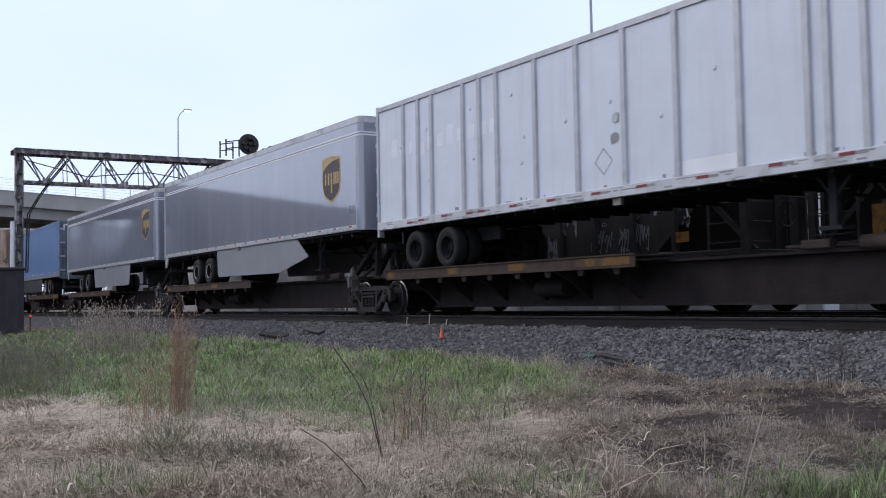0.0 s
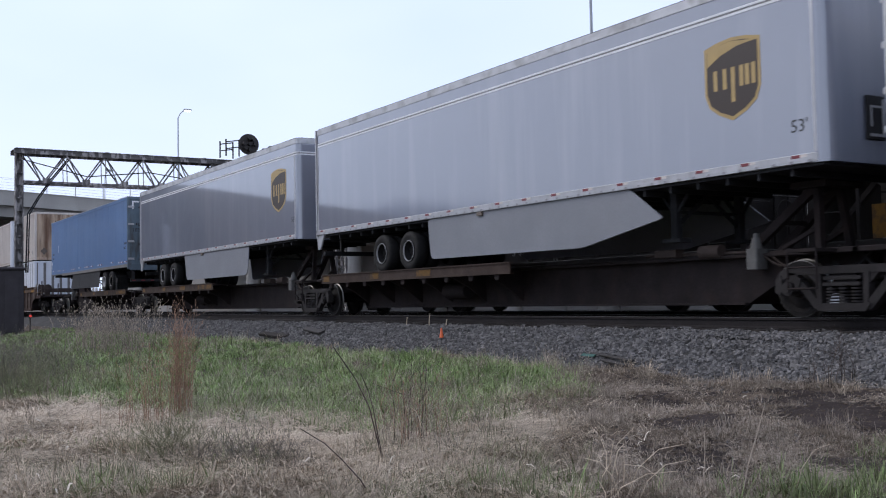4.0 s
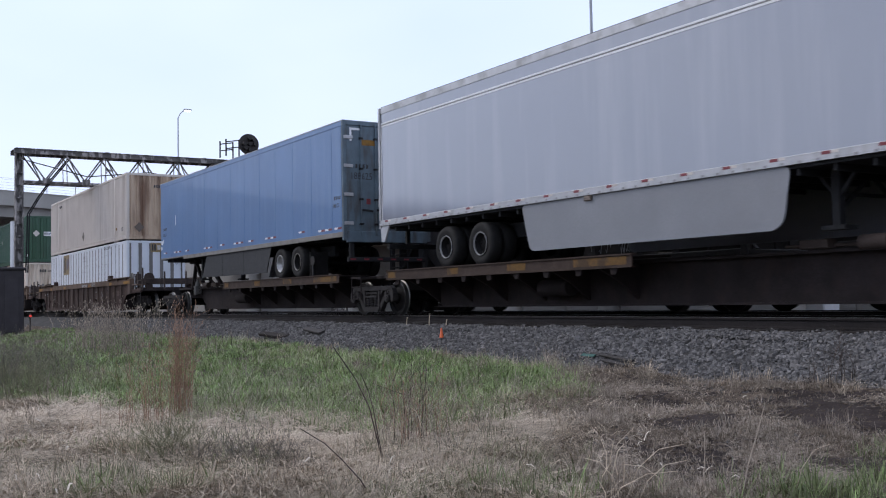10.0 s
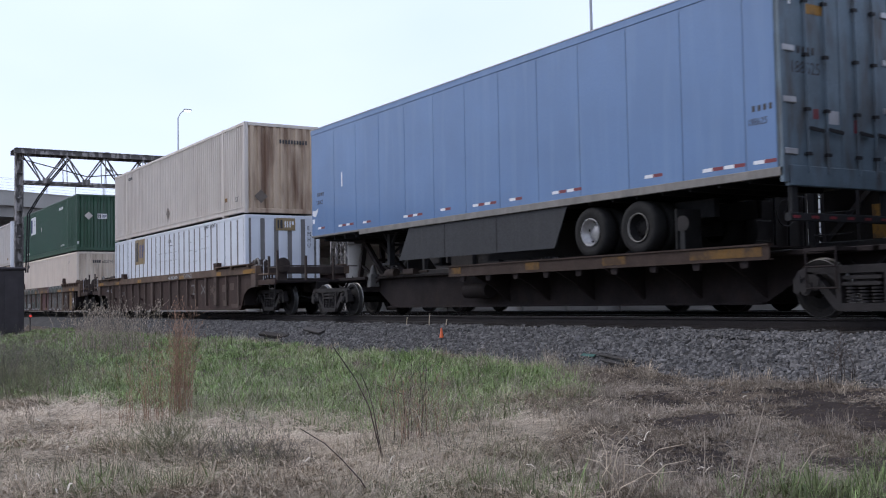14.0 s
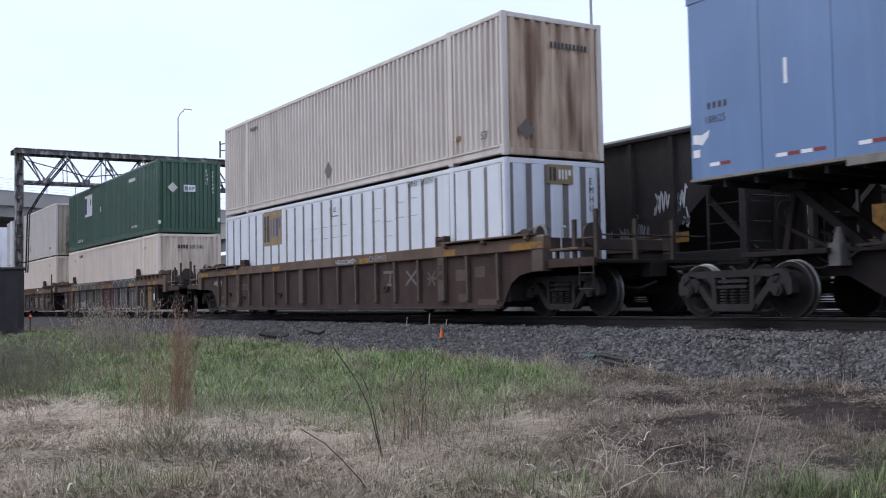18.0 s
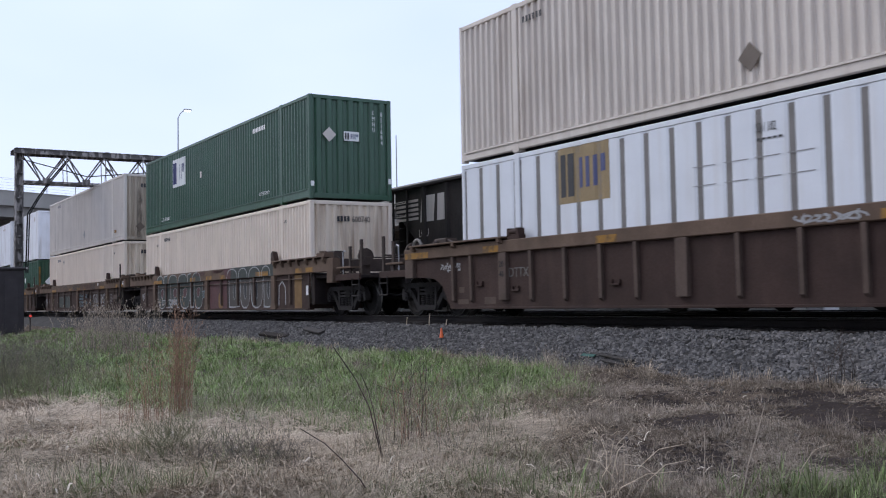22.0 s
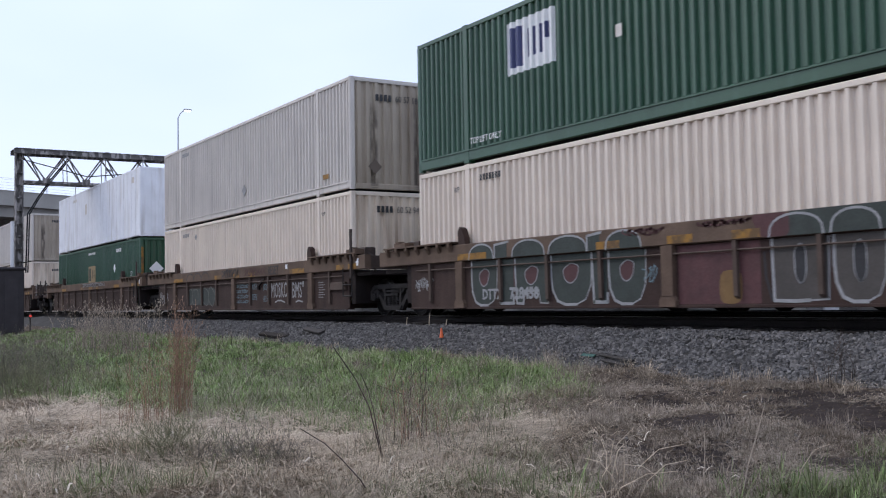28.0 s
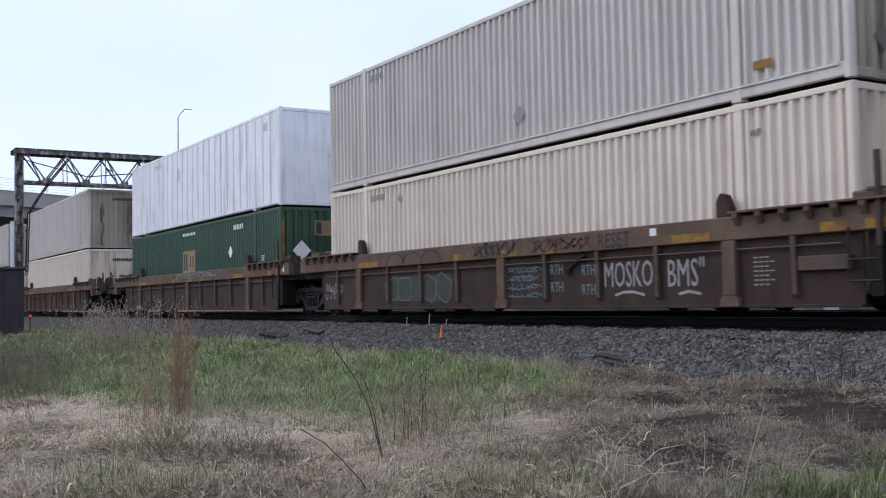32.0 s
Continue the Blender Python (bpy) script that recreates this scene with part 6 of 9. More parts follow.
    for i, ch in enumerate("851684"):
        lettering("lettering", ch, 0.17, M_WHITEF, cg, end_face(h + 0.004, 0.93, 2.45 - i * 0.165), "", 0.8)
    for i, ch in enumerate("EMHU"):
        lettering("lettering", ch, 0.17, M_WHITEF, cg, end_face(h + 0.004, 0.66, 2.48 - i * 0.165), "", 0.8)
    bars(cg, -4.2 - xc, 2.42, 8, 0.08, 0.14, 0.05, M_WHITEF, ("y", -w + 0.004))
    part("corner_label", Mesh().box(h - 0.001, h + 0.003, -w + 0.03, -w + 0.13, 0.36, 0.5).box(h - 0.001, h + 0.003, w - 0.13, w - 0.03, 0.5, 0.66), M_WHITEF, cg)
    bars(cg, -9.3 - xc, 1.6, 1, 0.16, 0.22, 0.05, M_GREY, ("y", -w + 0.004))
    put(cg, xc, TOP)

    xc = -19.52 - h
    s2, ln, ends = container("cream corrugated container in the well, dirty lower end", M_CREAM, M_CREAMEND, 0.212, 0.062, 0.42, None, 0.14)
    lettering("lettering", "60 52 94", 0.24, M_INK, s2, end_face(h + 0.004, 0.02, 2.35), "black container number", 0.8)
    bars(s2, -0.56, 2.35, 4, 0.085, 0.17, 0.04, M_INK, ("x", h))
    bars(s2, -33.4 - xc, 2.5, 7, 0.07, 0.13, 0.04, M_GREY2, ("y", -w + 0.004))
    diamond(s2, -31.9 - xc, 2.45, 0.12, M_GREY2, ("y", -w + 0.006))
    lettering("lettering", "WP", 0.17, M_INK, s2, near_face(-21.3 - xc, -w - 0.004, 2.66 - LOW), "small black marking", 0.8)
    put(s2, xc, LOW)
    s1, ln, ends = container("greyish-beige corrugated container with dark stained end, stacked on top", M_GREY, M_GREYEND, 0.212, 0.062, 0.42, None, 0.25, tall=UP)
    lettering("lettering", "60 57 18", 0.24, M_INK, s1, end_face(h + 0.004, 0.02, 2.35), "black container number", 0.8)
    bars(s1, -0.56, 2.35, 4, 0.085, 0.17, 0.04, M_INK, ("x", h))
    diamond(s1, -0.6, 0.62, 0.2, M_DIRTY, ("x", h), "dark diamond placard")
    diamond(s1, -27.1 - xc, 0.72, 0.2, M_GREY2, ("y", -w + 0.006), "grey diamond placard")
    bars(s1, -33.4 - xc, 2.55, 7, 0.07, 0.13, 0.04, M_GREY2, ("y", -w + 0.004))
    part("yellow_label", Mesh().box(-21.2 - xc, -20.85 - xc, -w, -w - 0.004, 0.42, 0.55), M_YELLOW, s1)
    put(s1, xc, TOP)

    xc = -39.1 - h
    g2, ln, ends = container("dark green corrugated container in the well, small yellow plates", M_GREEN, M_GREEN, 0.212, 0.062, 0.42, None, 0.14)
    part("emblem", Mesh().box(-48.3 - xc, -46.9 - xc, -w + 0.004, -w + 0.001, 1.2, 2.0), M_MUSTARD, g2, "pale gold square emblem")
    for u0, u1, v0, v1 in ((-48.2, -48.05, 1.3, 1.9), (-47.98, -47.78, 1.3, 1.9), (-47.5, -47.4, 1.4, 1.8), (-47.2, -47.1, 1.4, 1.8)):
        part("emblem_bar", Mesh().box(u0 - xc, u1 - xc, -w + 0.001, -w - 0.002, v0, v1), M_SPRAYG, g2)
    diamond(g2, -43.3 - xc, 1.75, 0.2, M_WHITEF, ("y", -w + 0.006), "white diamond placard")
    lettering("lettering", "53'", 0.24, M_WHITEF, g2, near_face(-40.6 - xc, -w - 0.002, 1.35), "")
    bars(g2, -43.0 - xc, 2.45, 6, 0.09, 0.16, 0.06, M_WHITEF, ("y", -w + 0.004))
    bars(g2, -48.3 - xc, 2.55, 9, 0.1, 0.1, 0.06, M_WHITEF, ("y", -w + 0.004))
    part("yellow_plate", Mesh().box(h - 0.002, h + 0.003, -w + 0.04, -w + 0.14, 1.3, 2.5), M_YELLOW, g2)
    part("emblem", Mesh().box(h, h + 0.004, -0.2, 0.6, 2.05, 2.5), M_MUSTARD, g2)
    part("emblem_bar", Mesh().box(h + 0.004, h + 0.007, -0.15, 0.02, 2.1, 2.45), M_INK, g2)
    diamond(g2, -0.62, 1.6, 0.3, M_WHITEF, ("x", h), "white diamond placard")
    put(g2, xc, LOW)
    h1, ln, ends = container("white panelled container stacked on a green one", M_PANELD, M_PANELD, 0.6, 0.022, 0.86, M_ALU, 0.12, end_pitch=0.45, tall=UP)
    bars(h1, -49.0 - xc, 1.7, 1, 0.3, 0.5, 0.1, M_GREY, ("y", -w + 0.004))
    bars(h1, -51.8 - xc, 2.5, 6, 0.1, 0.14, 0.06, M_GREY, ("y", -w + 0.004))
    bars(h1, -40.4 - xc, 2.35, 1, 0.35, 0.25, 0.1, M_GREY, ("y", -w + 0.004))
    bars(h1, 0.3, 1.5, 1, 0.45, 0.14, 0.1, M_GREY, ("x", h))
    put(h1, xc, TOP)

    for xr, mt, ml in ((-63.3, "greyish-beige container with dark stained end, stacked on top", "cream container in the well, a number on its end"), (-87.4, "greyish-beige container stacked far down the train", "cream container in a well far down the train")):
        xc = xr - h
        k2, ln, ends = container(ml, M_CREAM, M_CREAMEND, 0.28, 0.05, 0.5, None, 0.14)
        bars(k2, -0.1, 2.3, 10, 0.07, 0.14, 0.03, M_INK, ("x", h))
        put(k2, xc, LOW)
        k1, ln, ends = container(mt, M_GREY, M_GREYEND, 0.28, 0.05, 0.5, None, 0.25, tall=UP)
        bars(k1, -0.1, 2.4, 10, 0.07, 0.14, 0.03, M_INK, ("x", h))
        put(k1, xc, TOP)
    return runs


TRAIN = build_train()


# ---- ground, ballast and track ----
def dep(x, y):
    """Distance out along the main line of sight, and sideways per metre of it."""
    d = -0.852 * x + 0.5236 * y
    s = 0.5236 * x + 0.852 * y
    return d, s / max(d, 0.5) if not isinstance(d, np.ndarray) else s / np.maximum(d, 0.5)


def soft_step(v, a, b):
    t = np.clip((v - a) / (b - a), 0, 1)
    return t * t * (3 - 2 * t)


def hum(x, y):
    """Low swells of the ground."""
    return 0.05 * np.sin(0.9 * x + 0.4 * y) * np.cos(0.7 * y - 0.3 * x) + 0.025 * np.sin(2.3 * x - 1.1 * y + 1) + 0.015 * np.sin(5.1 * y + 3.3 * x)


def crumbs(x, y):
    """Small lumps of the soil."""
    return 0.012 * np.sin(13.1 * x + 3 * np.sin(4.7 * y)) * np.sin(11.3 * y + 2.5 * np.sin(5.3 * x)) + 0.007 * np.sin(29 * x + 7 * y) * np.sin(23 * y - 9 * x)


def ground_z(x, y):
    x, y = np.asarray(x, float), np.asarray(y, float)
    toe = -0.98 + 0.24 * soft_step(y, 5.0, 10.2) + 0.06 * soft_step(-x, 12, 30) * soft_step(y, 4, 9)
    far = np.where(y > 22, -0.5, toe)
    return far + crumbs(x, y) * ((np.abs(x) < 30) & (y < 14)) + hum(x, y) * np.where((np.abs(x) < 80) & (y < 14), 1, 0.4)


def grid_mesh(name, xs, ys, zf, material):
    X, Y = np.meshgrid(xs, ys, indexing="ij")
    Z = zf(X, Y)
    nx, ny = len(xs), len(ys)
    v = np.stack([X, Y, Z], -1).reshape(-1, 3)
    i, j = np.meshgrid(np.arange(nx - 1), np.arange(ny - 1), indexing="ij")
    a = (i * ny + j).ravel()
    f = np.stack([a, a + ny, a + ny + 1, a + 1], -1)
    me = bpy.data.meshes.new(name)
    me.from_pydata(v.tolist(), [], f.tolist())
    me.polygons.foreach_set("use_smooth", [True] * len(f))
    me.materials.append(material)
    return me


def soup(name, V, F, material, label="", category="", parent=None, smooth=False):
    """Many small pieces in one mesh, of kind stuff."""
    me = bpy.data.meshes.new(name)
    nv, nf = len(V), len(F)
    k = F.shape[1]
    me.vertices.add(nv)
    me.vertices.foreach_set("co", V.astype(np.float32).ravel())
    me.loops.add(nf * k)
    me.loops.foreach_set("vertex_index", F.astype(np.int32).ravel())
    me.polygons.add(nf)
    me.polygons.foreach_set("loop_start", (np.arange(nf) * k).astype(np.int32))
    me.polygons.foreach_set("use_smooth", [smooth] * nf)
    me.update(calc_edges=True)
    me.materials.append(material)
    ob = new(name, me)
    if parent:
        ob.parent = parent
        return tagged(ob, label, "", "", "stuff")
    return tagged(ob, label, category, "", "stuff")


xs = np.unique(np.concatenate([np.linspace(-900, -70, 12), np.linspace(-70, -26, 90), np.linspace(-26, -13, 120), np.linspace(-13, -1, 260), np.linspace(-1, 2, 12), np.linspace(2, 40, 20), np.linspace(40, 900, 12)]))
ys = np.unique(np.concatenate([np.linspace(-900, -10, 12), np.linspace(-10, 0, 14), np.linspace(0, 3, 30), np.linspace(3, 11.2, 190), np.linspace(11.2, 24, 14), np.linspace(24, 1500, 14)]))
tagged(new("ground", grid_mesh("ground", xs, ys, ground_z, M_SOIL)), "dry thatch and brown soil beside the railway", "ground", "", "structure")


def bed_z(x, y):
    prof_y = [9.2, 11.45, 11.7, 14.7, 15.4, 16.0, 19.2, 21.6, 22.5]
    prof_z = [-1.22, -0.26, -0.2, -0.2, -0.34, -0.2, -0.2, -0.75, -1.0]
    z = np.interp(y, prof_y, prof_z)
    return z + 0.02 * np.sin(3.1 * x + 2 * y) * np.sin(2.7 * y - 1.3 * x) + 0.018 * np.sin(7.3 * x) * np.sin(6.1 * y) + 0.03 * np.sin(0.8 * x + 0.5) * (y < 11.4)


bx = np.unique(np.concatenate([np.linspace(-320, -60, 60), np.linspace(-60, -30, 120), np.linspace(-30, -4, 260), np.linspace(-4, 60, 60)]))
by = np.concatenate([np.linspace(9.2, 11.7, 26), np.linspace(11.9, 15.4, 14), np.linspace(15.6, 22.5, 16)])
tagged(new("ballast_bed", grid_mesh("ballast_bed", bx, by, bed_z, M_BALLAST)), "grey crushed-stone ballast bank under two tracks", "ballast", "", "structure")

rng = np.random.default_rng(7)
CUBE_V = np.array([(-1, -1, -1), (1, -1, -1), (1, 1, -1), (-1, 1, -1), (-1, -1, 1), (1, -1, 1), (1, 1, 1), (-1, 1, 1)], float)
CUBE_F = np.array([(0, 3, 2), (0, 2, 1), (4, 5, 6), (4, 6, 7), (0, 1, 5), (0, 5, 4), (1, 2, 6), (1, 6, 5), (2, 3, 7), (2, 7, 6), (3, 0, 4), (3, 4, 7)])


def stones(name, x, y, z, size, material, label, parent=None):
    n = len(x)
    v = CUBE_V[None] * (0.4 + 0.6 * rng.random((n, 8, 1))) * (0.5 + 0.6 * rng.random((n, 1, 3))) * np.array([1.15, 1.0, 0.75])
    v[:, 4:, :2] *= (0.45 + 0.4 * rng.random((n, 1, 1)))
    a, b = rng.random((2, n)) * 6.283
    ca, sa, cb, sb = np.cos(a)[:, None], np.sin(a)[:, None], np.cos(b * 0.2 - 0.6)[:, None], np.sin(b * 0.2 - 0.6)[:, None]
    vx, vy, vz = v[..., 0], v[..., 1], v[..., 2]
    vy, vz = cb * vy - sb * vz, sb * vy + cb * vz
    vx, vy = ca * vx - sa * vy, sa * vx + ca * vy
    V = np.stack([vx, vy, vz], -1) * size[:, None, None] + np.stack([x, y, z], -1)[:, None]
    F = (CUBE_F[None] + 8 * np.arange(n)[:, None, None]).reshape(-1, 3)
    return soup(name, V.reshape(-1, 3), F, material, label, "gravel", parent)


n = 62000
x = -6 - 44 * rng.random(n) ** 1.6
y = 9.6 + 2.15 * rng.random(n)
keep = bed_z(x, y) > ground_z(x, y) - 0.03
x, y = x[keep], y[keep]
stones("ballast_stones", x, y, bed_z(x, y) + 0.006, 0.02 + 0.032 * rng.random(len(x)) ** 2.0, M_STONE, "loose grey crushed ballast stones on the bank")
n = 7000
x, y = -5 - 60 * rng.random(n), np.where(rng.random(n) < 0.6, 11.7 + 0.45 * rng.random(n), 12.7 + 2.0 * rng.random(n))
stones("ballast_stones", x, y, bed_z(x, y) + 0.004, 0.025 + 0.025 * rng.random(n), M_STONE, "ballast stones between the rails")
n = 2600
x, y = -4 - 15 * rng.random(n) ** 1.2, 5.6 + 4.6 * rng.random(n)
keep = (np.sin(2.1 * x + y) * np.sin(1.7 * y - x) > -0.2) & (0.5236 * x + 0.852 * y > 0.14 * (-0.852 * x + 0.5236 * y))
x, y = x[keep], y[keep]
n = len(x)
stones("strewn_stones", x, y, ground_z(x, y) + 0.005, 0.006 + 0.024 * rng.random(n) ** 2.5, M_STONE, "stones strewn over the bare dirt")

RAIL = [(-0.07, -0.172), (0.07, -0.172), (0.07, -0.155), (0.012, -0.13), (0.012, -0.045), (0.036, -0.035), (0.036, -0.004), (0.03, 0.0), (-0.03, 0.0), (-0.036, -0.004), (-0.036, -0.035), (-0.012, -0.045), (-0.012, -0.13), (-0.07, -0.155)]
tie_me = Mesh().box(-0.115, 0.115, -1.3, 1.3, -0.34, -0.165, 0.012).data("tie", M_TIE)
for name, yc, lab, dz in (("running_track", YC, "railway track with rusty rails on dark timber ties", 0.0), ("siding_track", YC2, "siding track under parked coal hoppers", 0.0)):
    tk = thing(name, lab, "track", "", "structure")
    for sgn in (-1, 1):
        yr = yc + sgn * 0.7535
        r = part("rail", Mesh().prism([(yr + a, b + dz) for a, b in RAIL], "x", -320, 60), M_RAIL, tk)
        part("rail_head", Mesh().box(-320, 60, yr - 0.031, yr + 0.031, 0.0005 + dz, 0.003 + dz), M_RAILTOP, r, "bright worn running surface")
    for i in range(115):
        part("tie", tie_me, M_TIE, tk, at=pose(-2 - i * 0.54, yc, dz))


# ---- parked coal hoppers ----
def hopper(label, x0, x1):
    """An open-topped black hopper car from x0 to x1; sides at YC2 -+ 1.55."""
    car = thing("hopper_car", label, "rail car", "parked coal hoppers")
    xc, h, w = (x0 + x1) / 2, (x1 - x0) / 2, 1.55
    zt, zs = 3.93, 1.15
    slope = [(-h + 0.25, zt - 0.02), (-h + 0.25, zt - 0.75), (-h + 2.6, zs + 0.25), (-h + 3.3, zs - 0.4), (h - 3.3, zs - 0.4), (h - 2.6, zs + 0.25), (h - 0.25, zt - 0.75), (h - 0.25, zt - 0.02)]
    for sgn in (-1, 1):
        part("side_sheet", Mesh().side(slope, sgn * (w - 0.10), sgn * (w - 0.13)), M_BLACK, car)
        part("top_chord", Mesh().box(-h, h, sgn * (w + 0.02), sgn * (w - 0.14), zt - 0.1, zt, 0.02), M_BLACK, car)
        part("side_sill", Mesh().box(-h + 0.1, h - 0.1, sgn * w, sgn * (w - 0.14), zs - 0.12, zs + 0.14, 0.015), M_BLACK, car)
        nr = 9
        for i in range(nr):
            x = -h + 2.1 + i * (2 * h - 4.2) / (nr - 1)
            part("side_stake", Mesh().prism([(x - 0.09, sgn * (w - 0.11)), (x - 0.06, sgn * (w - 0.01)), (x + 0.06, sgn * (w - 0.01)), (x + 0.09, sgn * (w - 0.11))], "z", zs + 0.1, zt - 0.08), M_BLACK, car)
        for e in (-1, 1):
            part("corner_post", Mesh().box(e * (h - 0.02), e * (h - 0.2), sgn * (w + 0.02), sgn * (w - 0.1), zs - 0.1, zt - 0.06, 0.02), M_BLACK, car)
            part("end_stake", Mesh().box(e * (h - 1.05), e * (h - 1.12), sgn * (w - 0.02), sgn * (w - 0.08), zs, zt - 0.08, 0.01), M_BLACK, car)
            ld = Mesh()
            for z in (1.45, 1.85, 2.25, 2.65, 3.05, 3.45):
                ld.path([(e * (h - 1.05), sgn * (w + 0.0), z), (e * (h - 0.98), sgn * (w + 0.05), z - 0.03), (e * (h - 0.22), sgn * (w + 0.05), z - 0.03), (e * (h - 0.16), sgn * w, z)], 0.012, 5)
                ld.path([(e * h, sgn * (w - 0.08), z), (e * (h + 0.05), sgn * (w - 0.12), z - 0.03), (e * (h + 0.05), sgn * (w - 0.62), z - 0.03), (e * h, sgn * (w - 0.66), z)], 0.012, 5)
            part("grab_ladder", ld, M_BLACK, car)
    for e in (-1, 1):
        part("slope_sheet", Mesh().side([(e * (h - 0.22), zt - 0.05), (e * (h - 0.26), zt - 0.05), (e * (h - 2.9), zs + 0.2), (e * (h - 2.86), zs + 0.2)], -w + 0.12, w - 0.12), M_BLACK, car)
        part("end_chord", Mesh().box(e * h, e * (h - 0.2), -w + 0.12, w - 0.12, zt - 0.14, zt - 0.005, 0.02), M_BLACK, car)
        part("end_sill", Mesh().box(e * h, e * (h - 0.16), -w, w, zs - 0.14, zs + 0.12, 0.02), M_BLACK, car)
        for y in (-0.62, -0.2, 0.3, 0.85):
            part("end_stake", Mesh().box(e * (h - 0.06), e * (h - 0.12), y - 0.04, y + 0.04, zs, zt - 0.1, 0.01), M_BLACK, car)
        part("end_brace", Mesh().bar((e * (h - 0.1), -1.2, zs + 0.1), (e * (h - 1.4), -1.2, zs + 1.3), 0.1).bar((e * (h - 0.1), 1.2, zs + 0.1), (e * (h - 1.4), 1.2, zs + 1.3), 0.1).rod((e * (h + 0.02), -1.4, 2.35), (e * (h + 0.02), 1.4, 2.35), 0.018, n=6), M_BLACK, car)
        part("end_sheet", Mesh().box(e * (h - 0.2), e * (h - 0.16), -1.3, 0.4, zs - 0.2, zs + 1.75), M_BLACK, car)
        part("draft_sill", Mesh().box(e * (h - 3), e * (h + 0.45), -0.3, 0.3, 0.75, 1.05, 0.02).box(e * (h + 0.45), e * (h + 0.7), -0.16, 0.16, 0.78, 1.02, 0.03), M_BLACK, car)
    for x in (-3.0, 0.0, 3.0):
        part("discharge_chute", Mesh().side([(x - 1.3, zs - 0.3), (x + 1.3, zs - 0.3), (x + 0.5, 0.35), (x - 0.5, 0.35)], -w + 0.3, w - 0.3), M_BLACK, car)
    part("centre_sill", Mesh().box(-h + 2, h - 2, -0.25, 0.25, 0.7, 1.0), M_BLACK, car)
    bw = Mesh().rod((h + 0.04, -0.5, 2.0), (h + 0.08, -0.5, 2.0), 0.04, n=8)
    for i in range(16):
        a, b = 2 * math.pi * i / 16, 2 * math.pi * (i + 1) / 16
        bw.rod((h + 0.08, -0.5 + 0.27 * math.cos(a), 2.0 + 0.27 * math.sin(a)), (h + 0.08, -0.5 + 0.27 * math.cos(b), 2.0 + 0.27 * math.sin(b)), 0.015, n=5)
    part("brake_wheel", bw, M_BLACK, car)
    car.matrix_basis = pose(xc, YC2, 0)
    for x in (-h + 1.95, h - 1.95):
        t = copy_thing(TRUCK_MASTER[0.457], pose(x, 0, 0))
        t.parent = car
    return car, xc


HOP1, hx1 = hopper("sooty black open-top coal hopper with white spray tags", -29.3, -14.45)
HOP2, hx2 = hopper("sooty black open-top coal hopper parked in the siding", -13.0, 1.85)
HY = -1.55 + 0.095
for k, (x0, x1, z0, z1, n, wd) in enumerate(((-22.76, -21.77, 1.56, 1.98, 5, 0.022), (-21.55, -20.68, 1.44, 1.93, 5, 0.022), (-19.38, -18.6, 1.5, 1.94, 4, 0.02), (-18.37, -17.38, 1.5, 2.04, 5, 0.022), (-16.3, -16.12, 1.88, 2.1, 1, 0.04),
                                           (-20.48, -19.88, 2.05, 2.75, 3, 0.045), (-17.15, -16.15, 2.1, 2.75, 4, 0.045), (-24.5, -23.8, 2.2, 2.9, 3, 0.04))):
    graffiti(HOP1, HY, tag(71 + k, x0 - hx1, x1 - hx1, z0, z1, n), wd, M_SPRAYW if wd > 0.04 else M_SPRAY, "white spray tag")
for x, z, r in ((-22.3, 2.08, 0.07), (-18.9, 2.06, 0.08), (-17.8, 2.16, 0.09)):
    graffiti(HOP1, HY, [[(x - hx1 + r * math.cos(q), z + 0.5 * r * math.sin(q)) for q in np.linspace(0, 6.28, 9)]], 0.022, M_SPRAY, "small sprayed halo")
em = Mesh()
for k in range(5):
    em.box(-29.0 - hx1, -27.6 - hx1, HY + 0.001, HY, 2.85 + k * 0.14, 2.93 + k * 0.14)
em.side([(-27.5 - hx1, 2.75), (-26.7 - hx1, 2.75), (-26.6 - hx1, 3.55), (-27.4 - hx1, 3.55)], HY + 0.001, HY).side([(-26.5 - hx1, 2.75), (-25.95 - hx1, 2.75), (-25.9 - hx1, 3.55), (-26.45 - hx1, 3.55)], HY + 0.001, HY)
part("railroad_emblem", em, M_GREY, HOP1, "grey striped emblem")
lettering("lettering", "LOU", 0.34, M_GREY, HOP1, near_face(-27.6 - hx1, HY - 0.002, 2.3), "grey stencilled letters", 0.9)
part("yellow_plate", Mesh().box(-16.45 - hx1, -16.05 - hx1, -1.56, -1.552, 1.5, 1.72), M_YELLOW, HOP1, "yellow reflector plate")
part("yellow_plate", Mesh().box(-11.6 - hx2, -11.15 - hx2, -1.56, -1.552, 1.3, 1.9), M_YELLOW, HOP2, "yellow reflector plate")
bars(HOP2, -12.5 - hx2, 2.95, 2, 0.07, 0.12, 0.05, M_STENCIL, ("y", HY + 0.002))
bars(HOP2, -12.6 - hx2, 2.72, 4, 0.07, 0.12, 0.05, M_STENCIL, ("y", HY + 0.002))

# a pale equipment case behind the hoppers
case = thing("equipment_case", "pale grey trackside equipment case behind the hoppers", "cabinet")
part("case_body", Mesh().box(-17.05, -16.5, 20.8, 21.4, -0.75, 3.02, 0.03), M_REFW, case)
part("case_roof", Mesh().box(-17.1, -16.45, 20.75, 21.45, 3.02, 3.12, 0.02), M_GALV, case)
part("case_vent", Mesh().box(-16.9, -16.65, 20.79, 20.8, 2.0, 2.3), M_GREY2, case)


# ---- signal gantry ----
GX, GY0, GY1 = -52.0, 8.585, 25.19
gan = thing("signal_gantry", "old dark riveted steel signal gantry spanning the tracks", "signal gantry")


